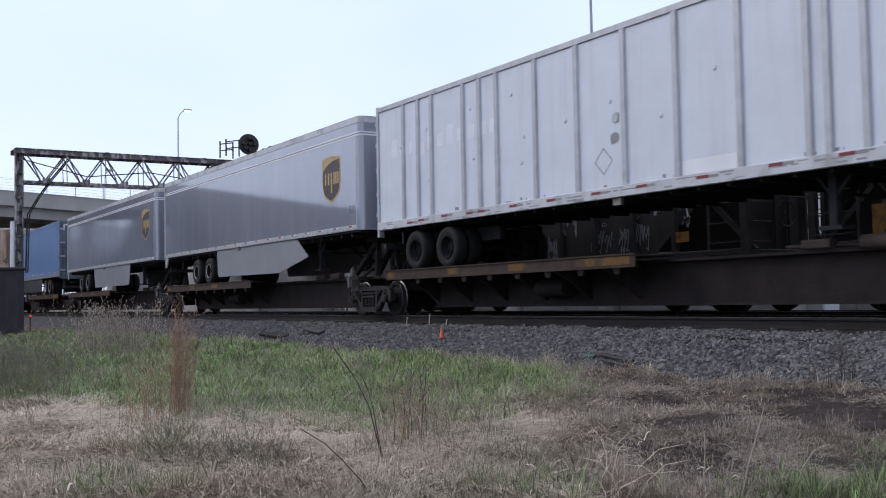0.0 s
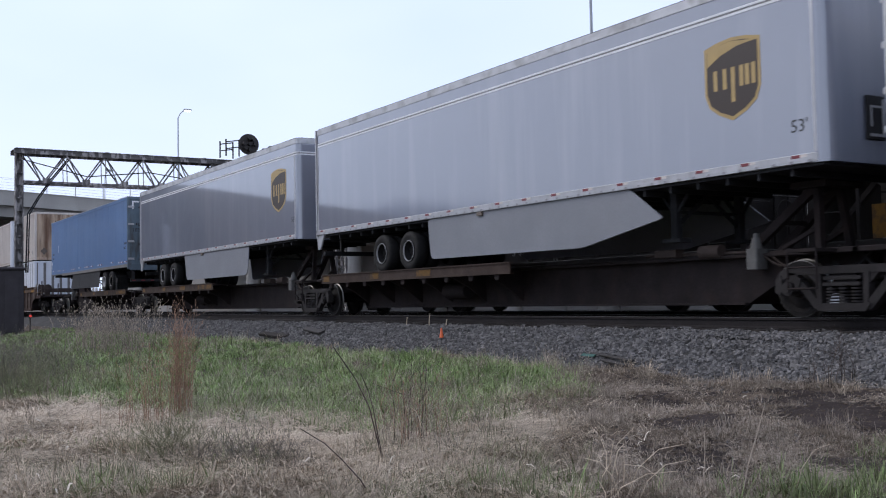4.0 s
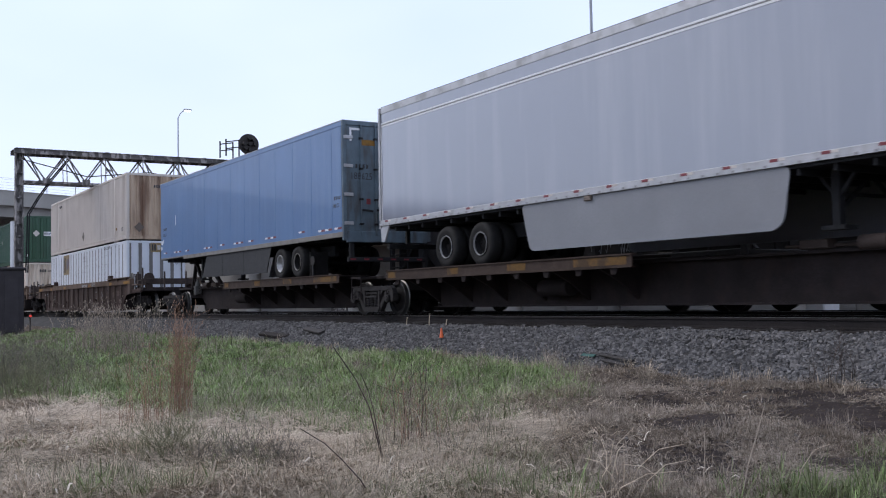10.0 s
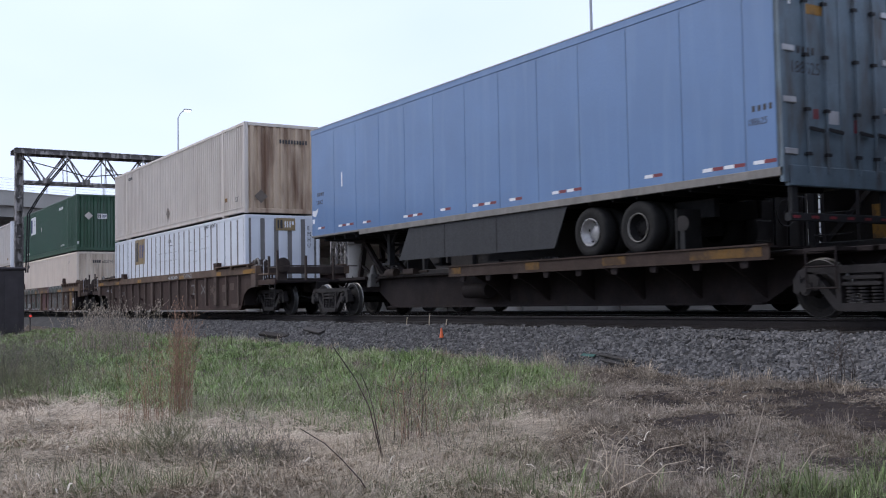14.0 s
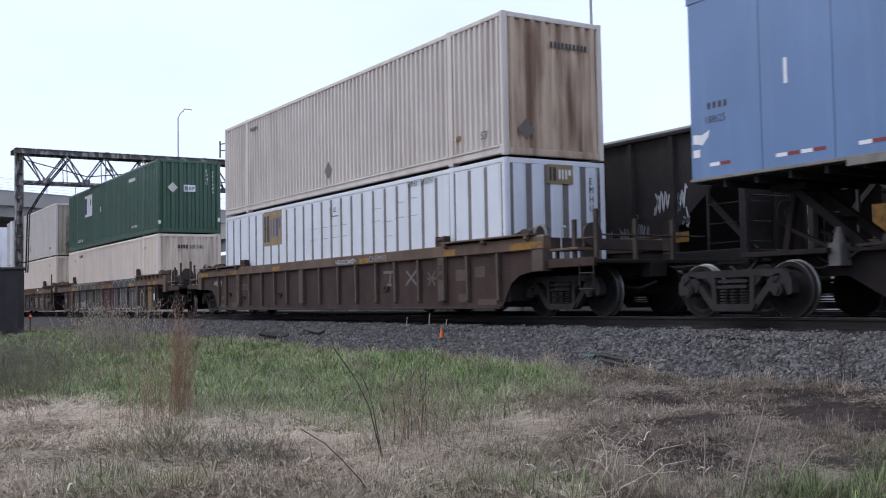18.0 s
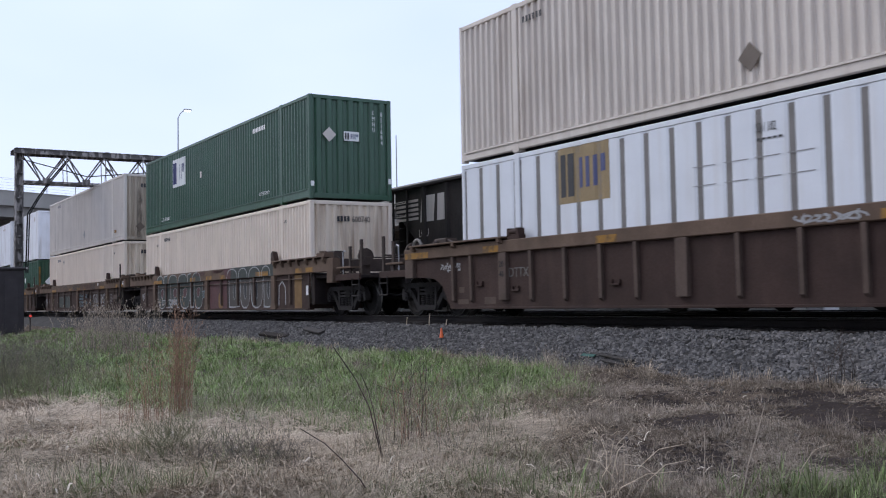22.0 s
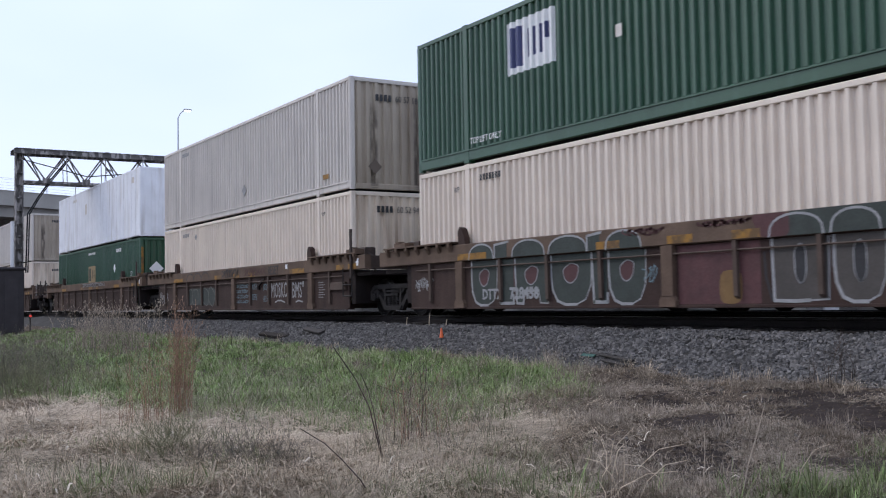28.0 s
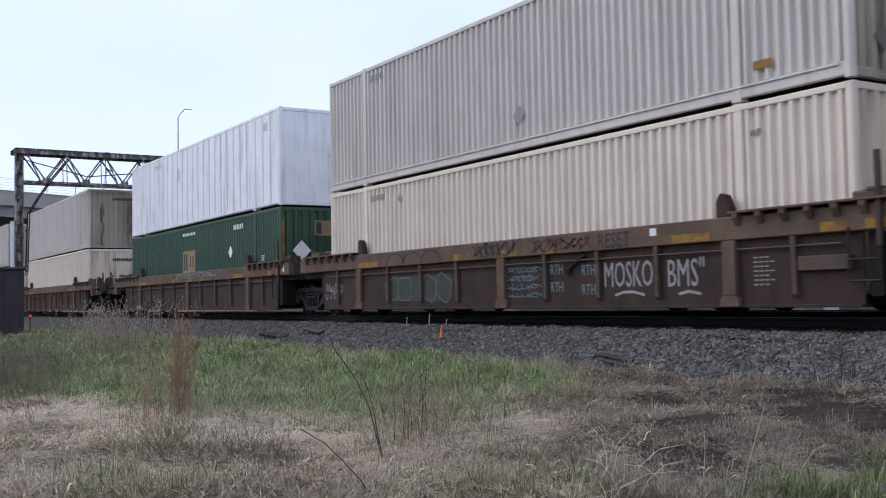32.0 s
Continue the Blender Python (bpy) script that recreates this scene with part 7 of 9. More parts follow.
def lattice(p, q, size, n, name):
    """A square lattice member from p to q along z."""
    m = Mesh()
    (x, y, z0), z1 = p, q
    s = size / 2
    for dx in (-s, s):
        for dy in (-s, s):
            m.bar((x + dx, y + dy, z0), (x + dx, y + dy, z1), 0.09)
    for i in range(n):
        a, b = z0 + (z1 - z0) * i / n, z0 + (z1 - z0) * (i + 1) / n
        for d in (-s, s):
            m.bar((x - s, y + d, a), (x + s, y + d, b), 0.04)
            m.bar((x + d, y - s, b), (x + d, y + s, a), 0.04)
            m.bar((x + d, y - s, a), (x + d, y + s, b), 0.04)
    return part(name, m, M_GANTRY, gan)


m = Mesh()
for dy in (-0.15, 0.15):
    m.box(GX - 0.16, GX + 0.16, GY0 + dy - 0.03, GY0 + dy + 0.03, -0.95, 7.85, 0.01)
m.box(GX - 0.03, GX + 0.03, GY0 - 0.14, GY0 + 0.14, -0.95, 7.85)
for i in range(14):
    z = -0.5 + i * 0.6
    m.box(GX - 0.165, GX + 0.165, GY0 - 0.17, GY0 + 0.17, z, z + 0.05)
part("near_post", m, M_GANTRY, gan, "peeling riveted post")
lattice((GX, GY1, -0.9), 7.9, 0.62, 13, "far_post")
# the truss: two chords front and back, with verticals and diagonals
z_top, z_bot, nb = 7.69, 6.26, 9
ch = Mesh()
for dx in (-0.45, 0.45):
    ch.box(GX + dx - 0.06, GX + dx + 0.06, GY0 - 0.3, GY1 + 0.3, z_top - 0.11, z_top + 0.11, 0.01)
    ch.box(GX + dx - 0.05, GX + dx + 0.05, GY0 + 0.1, GY1 - 0.1, z_bot - 0.055, z_bot + 0.055, 0.01)
part("truss_chord", ch, M_GANTRY, gan)
cap = Mesh().box(GX - 0.55, GX + 0.55, GY0 - 0.25, GY1 + 0.3, z_top + 0.11, z_top + 0.14)
part("walkway", cap, M_GANTRY, gan)
GT = GY0 + 0.23
bay = (GY1 - GT) / nb
for i in range(nb):
    y0, y1 = GT + i * bay, GT + (i + 1) * bay
    ym = (y0 + y1) / 2
    for dx in (-0.45, 0.45):
        part("truss_diagonal", Mesh().bar((GX + dx, y0, z_top - 0.1), (GX + dx, ym, z_bot + 0.05), 0.06), M_GANTRY, gan)
        part("truss_diagonal", Mesh().bar((GX + dx, ym, z_bot + 0.05), (GX + dx, y1, z_top - 0.1), 0.06), M_GANTRY, gan)
        part("truss_vertical", Mesh().bar((GX + dx, y1, z_top), (GX + dx, y1 + 0.04, z_bot), 0.035), M_GANTRY, gan)
    part("cross_brace", Mesh().bar((GX - 0.45, y0, z_bot), (GX + 0.45, y1, z_bot), 0.05), M_GANTRY, gan)
    part("cross_brace", Mesh().bar((GX - 0.45, ym, z_bot), (GX + 0.45, ym, z_bot), 0.06), M_GANTRY, gan)
    part("sway_brace", Mesh().bar((GX - 0.45, ym, z_bot), (GX + 0.45, y0, z_top), 0.04), M_GANTRY, gan)
    for dx in (-0.51, 0.51):
        gp = Mesh().box(GX + dx - 0.008, GX + dx + 0.008, y0 + bay / 2 - 0.18, y0 + bay / 2 + 0.18, z_bot - 0.05, z_bot + 0.2)
        part("gusset_plate", gp, M_GANTRY, gan)
for ysp in (GY0 + 4.1, GY0 + 9.0):
    part("bracket", Mesh().box(GX - 0.3, GX - 0.05, ysp - 0.12, ysp + 0.1, z_top + 0.14, z_top + 0.25, 0.02), M_GANTRY, gan)
# cables hanging on the near post
cb = Mesh()
pts = [(GX + 0.2, GY0 + 2.2, z_top - 0.2), (GX + 0.25, GY0 + 1.4, z_bot + 0.2), (GX + 0.25, GY0 + 0.8, z_bot - 0.7), (GX + 0.2, GY0 + 0.35, z_bot - 1.5), (GX + 0.18, GY0 + 0.28, 2.0)]
cb.path(pts, 0.035, 5)
cb.path([(a + 0.05, b + 0.08, c) for a, b, c in pts], 0.03, 5)
cb.path([(GX + 0.5, GY0 + 0.1, z_top - 0.4), (GX + 0.5, GY0 + 3.0, z_bot + 0.35), (GX + 0.5, GY0 + 6.0, z_bot + 0.7), (GX + 0.5, GY0 + 9.0, z_bot + 0.3), (GX + 0.5, GY0 + 11, z_bot + 0.5)], 0.025, 5)
part("cable", cb, M_UNDER, gan)
part("white_conduit", Mesh().rod((GX + 0.2, GY0 - 0.32, -0.9), (GX + 0.2, GY0 - 0.32, 4.4), 0.09, n=10), M_REFW, gan, "white plastic conduit")

def railway_signal(label, SY, zc, lower):
    """A round head of lamps on the gantry with its railed platform, and on some a second head hung below."""
    sig = thing("railway_signal", label, "signal", "signals on the gantry")
    lamps = ((0, 0), (0.3, 0), (-0.3, 0), (0, 0.3), (0, -0.3), (0.22, 0.22), (-0.22, -0.22))
    part("target_disc", Mesh().prism([(SY + 0.55 * math.cos(t), zc + 0.55 * math.sin(t)) for t in np.linspace(0, 2 * math.pi, 29)[:-1]], "x", GX + 0.3, GX + 0.36), M_BLACK, sig)
    for a, b in lamps:
        part("lamp_hood", Mesh().rod((GX + 0.36, SY + a, zc + b), (GX + 0.6, SY + a, zc + b), 0.1, 0.1, 10), M_BLACK, sig)
    part("mast", Mesh().rod((GX + 0.25, SY, 6.2 if lower else 7.95), (GX + 0.25, SY, zc + 0.15), 0.06, n=8), M_GANTRY, sig)
    if lower:
        zl = 7.15
        part("lower_target", Mesh().prism([(SY + 0.52 * math.cos(t), zl + 0.52 * math.sin(t)) for t in np.linspace(math.pi / 8, 2 * math.pi + math.pi / 8, 9)[:-1]], "x", GX + 0.62, GX + 0.68), M_BLACK, sig)
        for a, b in ((0, 0), (0.3, 0), (-0.3, 0), (0.2, 0.22), (-0.2, -0.22)):
            part("lamp_hood", Mesh().rod((GX + 0.68, SY + a, zl + b), (GX + 0.88, SY + a, zl + b), 0.09, n=10), M_BLACK, sig)
        part("lower_platform", Mesh().box(GX - 0.1, GX + 1.1, SY - 1.1, SY + 0.9, 6.2, 6.32, 0.01), M_BLACK, sig)
        for y in (SY - 1.1, SY - 0.75, SY + 0.85):
            part("hanger_post", Mesh().bar((GX + 0.6, y, 6.25), (GX + 0.6, y, 8.0), 0.07), M_BLACK, sig)
        part("knee_brace", Mesh().bar((GX + 0.4, SY + 0.2, 6.25), (GX + 0.4, SY + 1.4, 5.4), 0.09), M_BLACK, sig)
    for y in (SY - 1.45, SY - 0.75, SY + 0.9, SY + 1.5) if not lower else (SY - 0.85, SY + 0.75):
        for dx in (0.0, 0.9):
            part("cage_post", Mesh().bar((GX + dx, y, 7.98), (GX + dx, y, 8.7 + (0.15 if y < SY else -0.1)), 0.06), M_BLACK, sig)
    for z in (8.35, 8.7) if not lower else (8.25,):
        for dx in (0.0, 0.9):
            if lower:
                part("cage_rail", Mesh().bar((GX + dx, SY - 0.85, z), (GX + dx, SY + 0.75, z), 0.05), M_BLACK, sig)
                continue
            part("cage_rail", Mesh().bar((GX + dx, SY - 1.45, z), (GX + dx, SY - 0.75, z + 0.12), 0.05), M_BLACK, sig)
            part("cage_rail", Mesh().bar((GX + dx, SY + 0.9, z - 0.1), (GX + dx, SY + 1.5, z - 0.1), 0.05), M_BLACK, sig)


railway_signal("round black position-light signal on the gantry", 19.87, 8.74, False)
railway_signal("round black signal with a lower head hung below the gantry", 22.95, 8.74, True)


hut = thing("relay_cabinet", "dark grey steel relay cabinet at the gantry's foot", "cabinet")
part("cabinet_body", Mesh().box(-50.2, -49.0, 6.6, 8.32, -1.0, 2.03, 0.03), M_CAB, hut)
part("cabinet_roof", Mesh().box(-50.3, -48.9, 6.5, 8.4, 2.03, 2.15, 0.03), M_CAB, hut)
part("cabinet_door", Mesh().box(-49.0, -48.97, 6.8, 7.4, -0.7, 1.8, 0.01).box(-49.0, -48.97, 7.5, 8.1, -0.7, 1.8, 0.01), M_CAB, hut)
mk = thing("red_marker_lamp", "small red marker light low beside the track", "marker lamp")
part("lens", Mesh().rod((-50.0, 8.75, -0.02), (-49.93, 8.75, -0.02), 0.055, n=12), mat("red_marker_lens", (0.8, 0.06, 0.05), 0.4, var=0.05, emit=0.6), mk)
part("stake", Mesh().rod((-50.03, 8.75, -1.0), (-50.03, 8.75, 0.1), 0.03, n=6), M_GANTRY, mk)


# ---- overpass and its ramp ----
def parapet_run(name, label, axis, a, b, c0, width, z_of, post_every=2.4, fence=True, pier_at=(), face=-1):
    """A concrete road deck: fascia, ledge, parapet, piers and a chain-link fence; along y (axis 'y') or x at the plane c0."""
    br = thing(name, label, "bridge", "", "structure")
    n = 16

    def strip(lo, hi, d0, d1, material, nm, lab=""):
        m = Mesh()
        for i in range(n):
            u0, u1 = a + (b - a) * i / n, a + (b - a) * (i + 1) / n - 0.0
            z0, z1 = z_of(u0), z_of(u1)
            q = []
            for u, z in ((u0, z0), (u1, z1)):
                for d in (d0, d1):
                    for e in (lo, hi):
                        q.append((c0 + d, u, z + e) if axis == "y" else (u, c0 + d, z + e))
            m.add(q, [(0, 1, 3, 2), (4, 6, 7, 5), (0, 4, 5, 1), (2, 3, 7, 6), (0, 2, 6, 4), (1, 5, 7, 3)])
        part(nm, m, material, br, lab)

    s = face
    strip(-1.05, 0.0, 0.0, -s * 0.3, M_CONC, "parapet")
    strip(-0.02, 0.06, s * 0.05, -s * 0.35, M_CONC, "coping")
    strip(-1.25, -1.05, s * 0.22, -s * 0.5, M_CONC, "ledge")
    strip(-2.2, -1.25, -s * 0.25, -s * 0.7, M_CONCD, "edge_girder", "weathered, shade-toned concrete edge girder")
    strip(-1.45, -1.2, -s * 0.3, -s * width, M_CONCD, "deck")
    for k in (0.3, 0.62, 0.95):
        strip(-2.2, -1.4, -s * (width * k), -s * (width * k - 0.5), M_CONCD, "girder")
    for u in pier_at:
        z = z_of(u)
        for k in (0.12, 0.85):
            m = Mesh()
            p = (c0 - s * width * k, u) if axis == "y" else (u, c0 - s * width * k)
            m.rod((p[0], p[1], -0.9), (p[0], p[1], z - 2.9), 0.6, n=18)
            part("pier_column", m, M_CONC, br)
        m = Mesh()
        if axis == "y":
            m.box(c0 - s * 0.4, c0 - s * width, u - 0.6, u + 0.6, z - 2.95, z - 2.2, 0.05)
        else:
            m.box(u - 0.6, u + 0.6, c0 - s * 0.4, c0 - s * width, z - 2.95, z - 2.2, 0.05)
        part("pier_cap", m, M_CONCD, br)
    if fence:
        m = Mesh()
        k = int((b - a) / post_every)
        for i in range(k + 1):
            u = a + i * post_every
            z = z_of(u)
            p = (c0 - s * 0.15, u) if axis == "y" else (u, c0 - s * 0.15)
            m.rod((p[0], p[1], z + 0.05), (p[0], p[1], z + 1.15), 0.035, n=6)
        part("fence_post", m, M_WIRE, br)
        m = Mesh()
        for i in range(k):
            u0, u1 = a + i * post_every, a + (i + 1) * post_every
            for e in (0.25, 0.5, 0.75, 1.0, 1.12):
                p = [(c0 - s * 0.15, u0, z_of(u0) + e), (c0 - s * 0.15, u1, z_of(u1) + e)] if axis == "y" else [(u0, c0 - s * 0.15, z_of(u0) + e), (u1, c0 - s * 0.15, z_of(u1) + e)]
                m.bar(p[0], p[1], 0.014)
        part("fence_wire", m, M_WIRE, br)
    return br


AX = -95.0
parapet_run("overpass", "weathered concrete road overpass with a chain-link fence", "y", -6.0, 42.0, AX, 14.0, lambda u: 10.42 - 0.056 * (u - 14.1), pier_at=(2.0, 27.0), face=1)
bank = thing("embankment", "grassy earth bank carrying the road to the bridge", "embankment", "", "structure")
eb = Mesh()
for i in range(12):
    ya, yb = -6.0 - i * 11.0, -17.0 - i * 11.0
    za, zb = (11.4 * max(0.0, 1 - (-q - 6.0) / 121.0) for q in (ya, yb))
    ring = [[(AX + 1.0 + zq * 1.6, yq, -1.2), (AX + 1.0, yq, zq), (AX - 15.0, yq, zq), (AX - 15.0 - zq * 1.6, yq, -1.2)] for yq, zq in ((ya, za), (yb, zb))]
    eb.add(ring[0] + ring[1], [(0, 1, 5, 4), (1, 2, 6, 5), (2, 3, 7, 6), (0, 3, 2, 1), (4, 5, 6, 7)])
part("bank", eb, M_SOIL, bank)
part("abutment", Mesh().box(AX - 14.5, AX + 0.6, -6.6, -5.4, -1.2, 9.3, 0.05), M_CONC, bank, "concrete abutment")
parapet_run("ramp", "long concrete road ramp running beside the railway", "x", -88.0, 30.0, 30.0, 9.0, lambda u: 7.08, fence=False, pier_at=(-80, -62, -44, -26, -8, 10), face=-1)


rw = thing("retaining_wall", "stained, shade-toned concrete wall behind the ramp's columns", "wall", "", "structure")
for i in range(-7, 12):
    part("wall_panel", Mesh().box(-88 + i * 9.9, -88 + i * 9.9 + 9.85, 38.2, 38.7, -1.5, 5.62, 0.03), M_CONCD, rw)


def street_lamp(label, x, y, z0, z1, arm, head_dir, glow=True, r=0.1, head=True):
    l = thing("street_lamp", label, "street lamp", "street lamps on the road bridges")
    part("pole", Mesh().rod((x, y, z0), (x, y, z1), r, r * 0.55, 10), M_GALV, l)
    part("base_plate", Mesh().box(x - 0.2, x + 0.2, y - 0.2, y + 0.2, z0, z0 + 0.06), M_GALV, l)
    if not head:
        part("pole_cap", Mesh().rod((x, y, z1), (x, y, z1 + 0.06), r * 0.6, r * 0.3, 8), M_GALV, l)
        return
    dx, dy = head_dir
    pts = [(x, y, z1 - 0.05), (x + dx * arm * 0.25, y + dy * arm * 0.25, z1 + 0.42), (x + dx * arm * 0.6, y + dy * arm * 0.6, z1 + 0.68), (x + dx * arm, y + dy * arm, z1 + 0.75)]
    part("arm", Mesh().path(pts, 0.045, 8), M_GALV, l)
    hx, hy, hz = pts[-1]
    m = Mesh().box(hx - 0.18, hx + 0.18, hy - 0.35, hy + 0.35, hz - 0.06, hz + 0.10, 0.05)
    part("lamp_head", m, M_GALV, l)
    part("lens", Mesh().box(hx - 0.15, hx + 0.15, hy - 0.3, hy + 0.3, hz - 0.13, hz - 0.06, 0.03), M_GLOW if glow else M_REFW, l, "lit lens" if glow else "")


street_lamp("tall galvanised street lamp, lit, on the overpass", AX - 4.0, 30.85, 8.2, 18.6, 0.9, (0.3, 0.95))
street_lamp("small distant street lamp on the overpass", -108.0, 26.05, 8.4, 13.5, 0.5, (0.1, 0.99), False, 0.06)
street_lamp("tall slim street lamp on the ramp", -37.2, 31.2, 5.6, 16.0, 1.6, (-0.2, 0.98), False)
street_lamp("slim bare steel pole on the ramp", -56.1, 31.2, 5.6, 10.6, 0.0, (-1.0, 0.0), False, 0.05, False)
# low wood and rooftops far behind the viewer, which the glossy trailers mirror
wv, wf = [], []
for i in range(2600):
    ang = rng.uniform(-3.25, 3.1)
    near = float(np.interp(ang, [-0.5, 0.7], [1, 0]))
    rad = rng.uniform(105, 150) * near + rng.uniform(170, 240) * (1 - near)
    cx, cy = rad * math.cos(ang), rad * math.sin(ang)
    hgt = rng.uniform(6, 11) * near + rng.uniform(4, 7.5) * (1 - near)
    for k in range(14):
        o = len(wv)
        px, py, pz = cx + rng.normal(0, 2.0), cy + rng.normal(0, 2.0), hgt * rng.uniform(-0.05, 0.35)
        s, tall = rng.uniform(0.12, 0.4), hgt * rng.uniform(0.25, 0.65)
        wv += [(px + s, py, pz), (px - s * 0.5, py + s * 0.8, pz), (px - s * 0.5, py - s * 0.8, pz), (px, py, pz + tall)]
        wf += [(o, o + 1, o + 3), (o + 1, o + 2, o + 3), (o + 2, o, o + 3), (o, o + 2, o + 1)]
soup("far_thicket", np.array(wv), np.array(wf), M_LEAF, "bare grey-brown wood across the field", "wood")
# unseen wood, added for its mirror image in the trailers' gloss
wv, wf = [], []
for i in range(900):
    # a taller wood further off: crowns over bare trunks, haze painted into their colour
    ang = rng.uniform(-3.12, -1.5)
    rad = rng.uniform(225, 260)
    cx, cy = rad * math.cos(ang), rad * math.sin(ang)
    top = 21.5 + 2.2 * math.sin(9 * ang) + 1.6 * math.sin(23 * ang + 1) + rng.uniform(-1.2, 1.2)
    for k in range(9):
        o = len(wv)
        px, py, pz = cx + rng.normal(0, 3.0), cy + rng.normal(0, 3.0), rng.uniform(7.5, top - 2.5)
        s = rng.uniform(1.0, 2.4)
        wv += [(px + s, py, pz), (px - s * 0.5, py + s * 0.8, pz), (px - s * 0.5, py - s * 0.8, pz), (px, py, pz + s * 1.4)]
        wf += [(o, o + 1, o + 3), (o + 1, o + 2, o + 3), (o + 2, o, o + 3), (o, o + 2, o + 1)]
    o = len(wv)
    wv += [(cx + 0.3, cy, -1.0), (cx - 0.15, cy + 0.26, -1.0), (cx - 0.15, cy - 0.26, -1.0), (cx, cy, top - 2)]
    wf += [(o, o + 1, o + 3), (o + 1, o + 2, o + 3), (o + 2, o, o + 3), (o, o + 2, o + 1)]
soup("far_wood", np.array(wv), np.array(wf), M_WOOD, "tall grey wood in the distance, haze painted into its colour", "wood")


# ---- grass, weeds and litter ----
def blades(name, x, y, height, width, lean, material, label, category="grass", base=None, curl=0.5, parent=None, ang=None):
    """Bent, tapering blades: two faces each, from their root upward."""
    n = len(x)
    a = rng.random(n) * 6.283 if ang is None else ang
    dx, dy = np.cos(a), np.sin(a)
    wx, wy = -dy * width / 2, dx * width / 2
    z = ground_z(x, y) - 0.01 if base is None else base
    le = lean * height
    l0 = np.stack([x - wx, y - wy, z], -1)
    r0 = np.stack([x + wx, y + wy, z], -1)
    mx, my, mz = x + dx * le * (1 - curl) * 0.6, y + dy * le * (1 - curl) * 0.6, z + height * np.sqrt(np.maximum(0.05, 1 - (lean * 0.6) ** 2)) * 0.6
    l1 = np.stack([mx - wx * 0.8, my - wy * 0.8, mz], -1)
    r1 = np.stack([mx + wx * 0.8, my + wy * 0.8, mz], -1)
    tip = np.stack([x + dx * le, y + dy * le, z + height * np.sqrt(np.maximum(0.02, 1 - np.minimum(lean, 0.99) ** 2))], -1)
    V = np.stack([l0, r0, l1, r1, tip], 1).reshape(-1, 3)
    o = 5 * np.arange(n)[:, None]
    F = np.concatenate([o + np.array([[0, 1, 3]]), o + np.array([[0, 3, 2]]), o + np.array([[2, 3, 4]])], 1).reshape(-1, 3)
    return soup(name, V, F, material, label, category, parent)


def patchy(x, y, s, k=0.0):
    """A smooth pattern of patches between 0 and 1."""
    return 0.5 + 0.25 * (np.sin(s * x + 1.7 * np.sin(s * 0.6 * y + k) + k) + np.sin(s * 1.3 * y - 1.1 * np.sin(s * 0.9 * x + 2 * k)))


def field(n, d0, d1, u0, u1, power=1.0):
    """Random places on the near ground between two distances out and two bearings, denser close by."""
    d = d0 * (d1 / d0) ** (rng.random(n) ** power)
    u = u0 + (u1 - u0) * rng.random(n)
    s = u * d
    return -0.852 * d + 0.5236 * s, 0.5236 * d + 0.852 * s, d, u


def off_bank(x, y):
    return ground_z(x, y) > bed_z(x, np.clip(y, 9.2, 22.5)) - 0.02


def tufts(name, cx, cy, per, h0, h1, spread, lean0, lean1, width, material, label, dist=None, one=True):
    """Tufts of blades that splay out from their centres."""
    n = len(cx)
    a = rng.random((n, per)) * 6.283
    r = np.abs(rng.normal(0, 1, (n, per))) * spread
    x, y = cx[:, None] + np.cos(a) * r, cy[:, None] + np.sin(a) * r
    hh = (h0 + (h1 - h0) * rng.random((n, 1))) * (0.55 + 0.55 * rng.random((n, per)))
    le = lean0 + (lean1 - lean0) * rng.random((n, per))
    wd = width * (np.ones(n) if dist is None else np.maximum(1, dist / 13))[:, None] * np.ones((1, per))
    jit = a + rng.normal(0, 0.7, (n, per))
    return blades(name, x.ravel(), y.ravel(), hh.ravel(), wd.ravel(), le.ravel(), material, label, ang=jit.ravel(), curl=0.35)


def thatch(name, x, y, length, width, material, label, lift=0.06, swirl=1.2, pitch=0.18):
    """Straws lying about, combed in loose swirls."""
    n = len(x)
    a = 6.283 * patchy(x, y, swirl, 4.0) + rng.normal(0, 0.8, n)
    dx, dy = np.cos(a) * length / 2, np.sin(a) * length / 2
    dz = rng.normal(0, pitch, n) * length / 2
    z = ground_z(x, y) + 0.004 + lift * rng.random(n) ** 2 + np.abs(dz) * 0.6
    wx, wy = -np.sin(a) * width / 2, np.cos(a) * width / 2
    sag = length * 0.08 * rng.random(n)
    V = np.stack([np.stack([x - dx, y - dy, z - dz], -1), np.stack([x - wx, y - wy, z + sag], -1), np.stack([x + wx, y + wy, z + sag * 0.9 + 0.002], -1), np.stack([x + dx, y + dy, z + dz], -1)], 1).reshape(-1, 3)
    o = 4 * np.arange(n)[:, None]
    F = np.concatenate([o + np.array([[0, 2, 1]]), o + np.array([[1, 2, 3]])], 1).reshape(-1, 3)
    return soup(name, V, F, material, label, "grass")


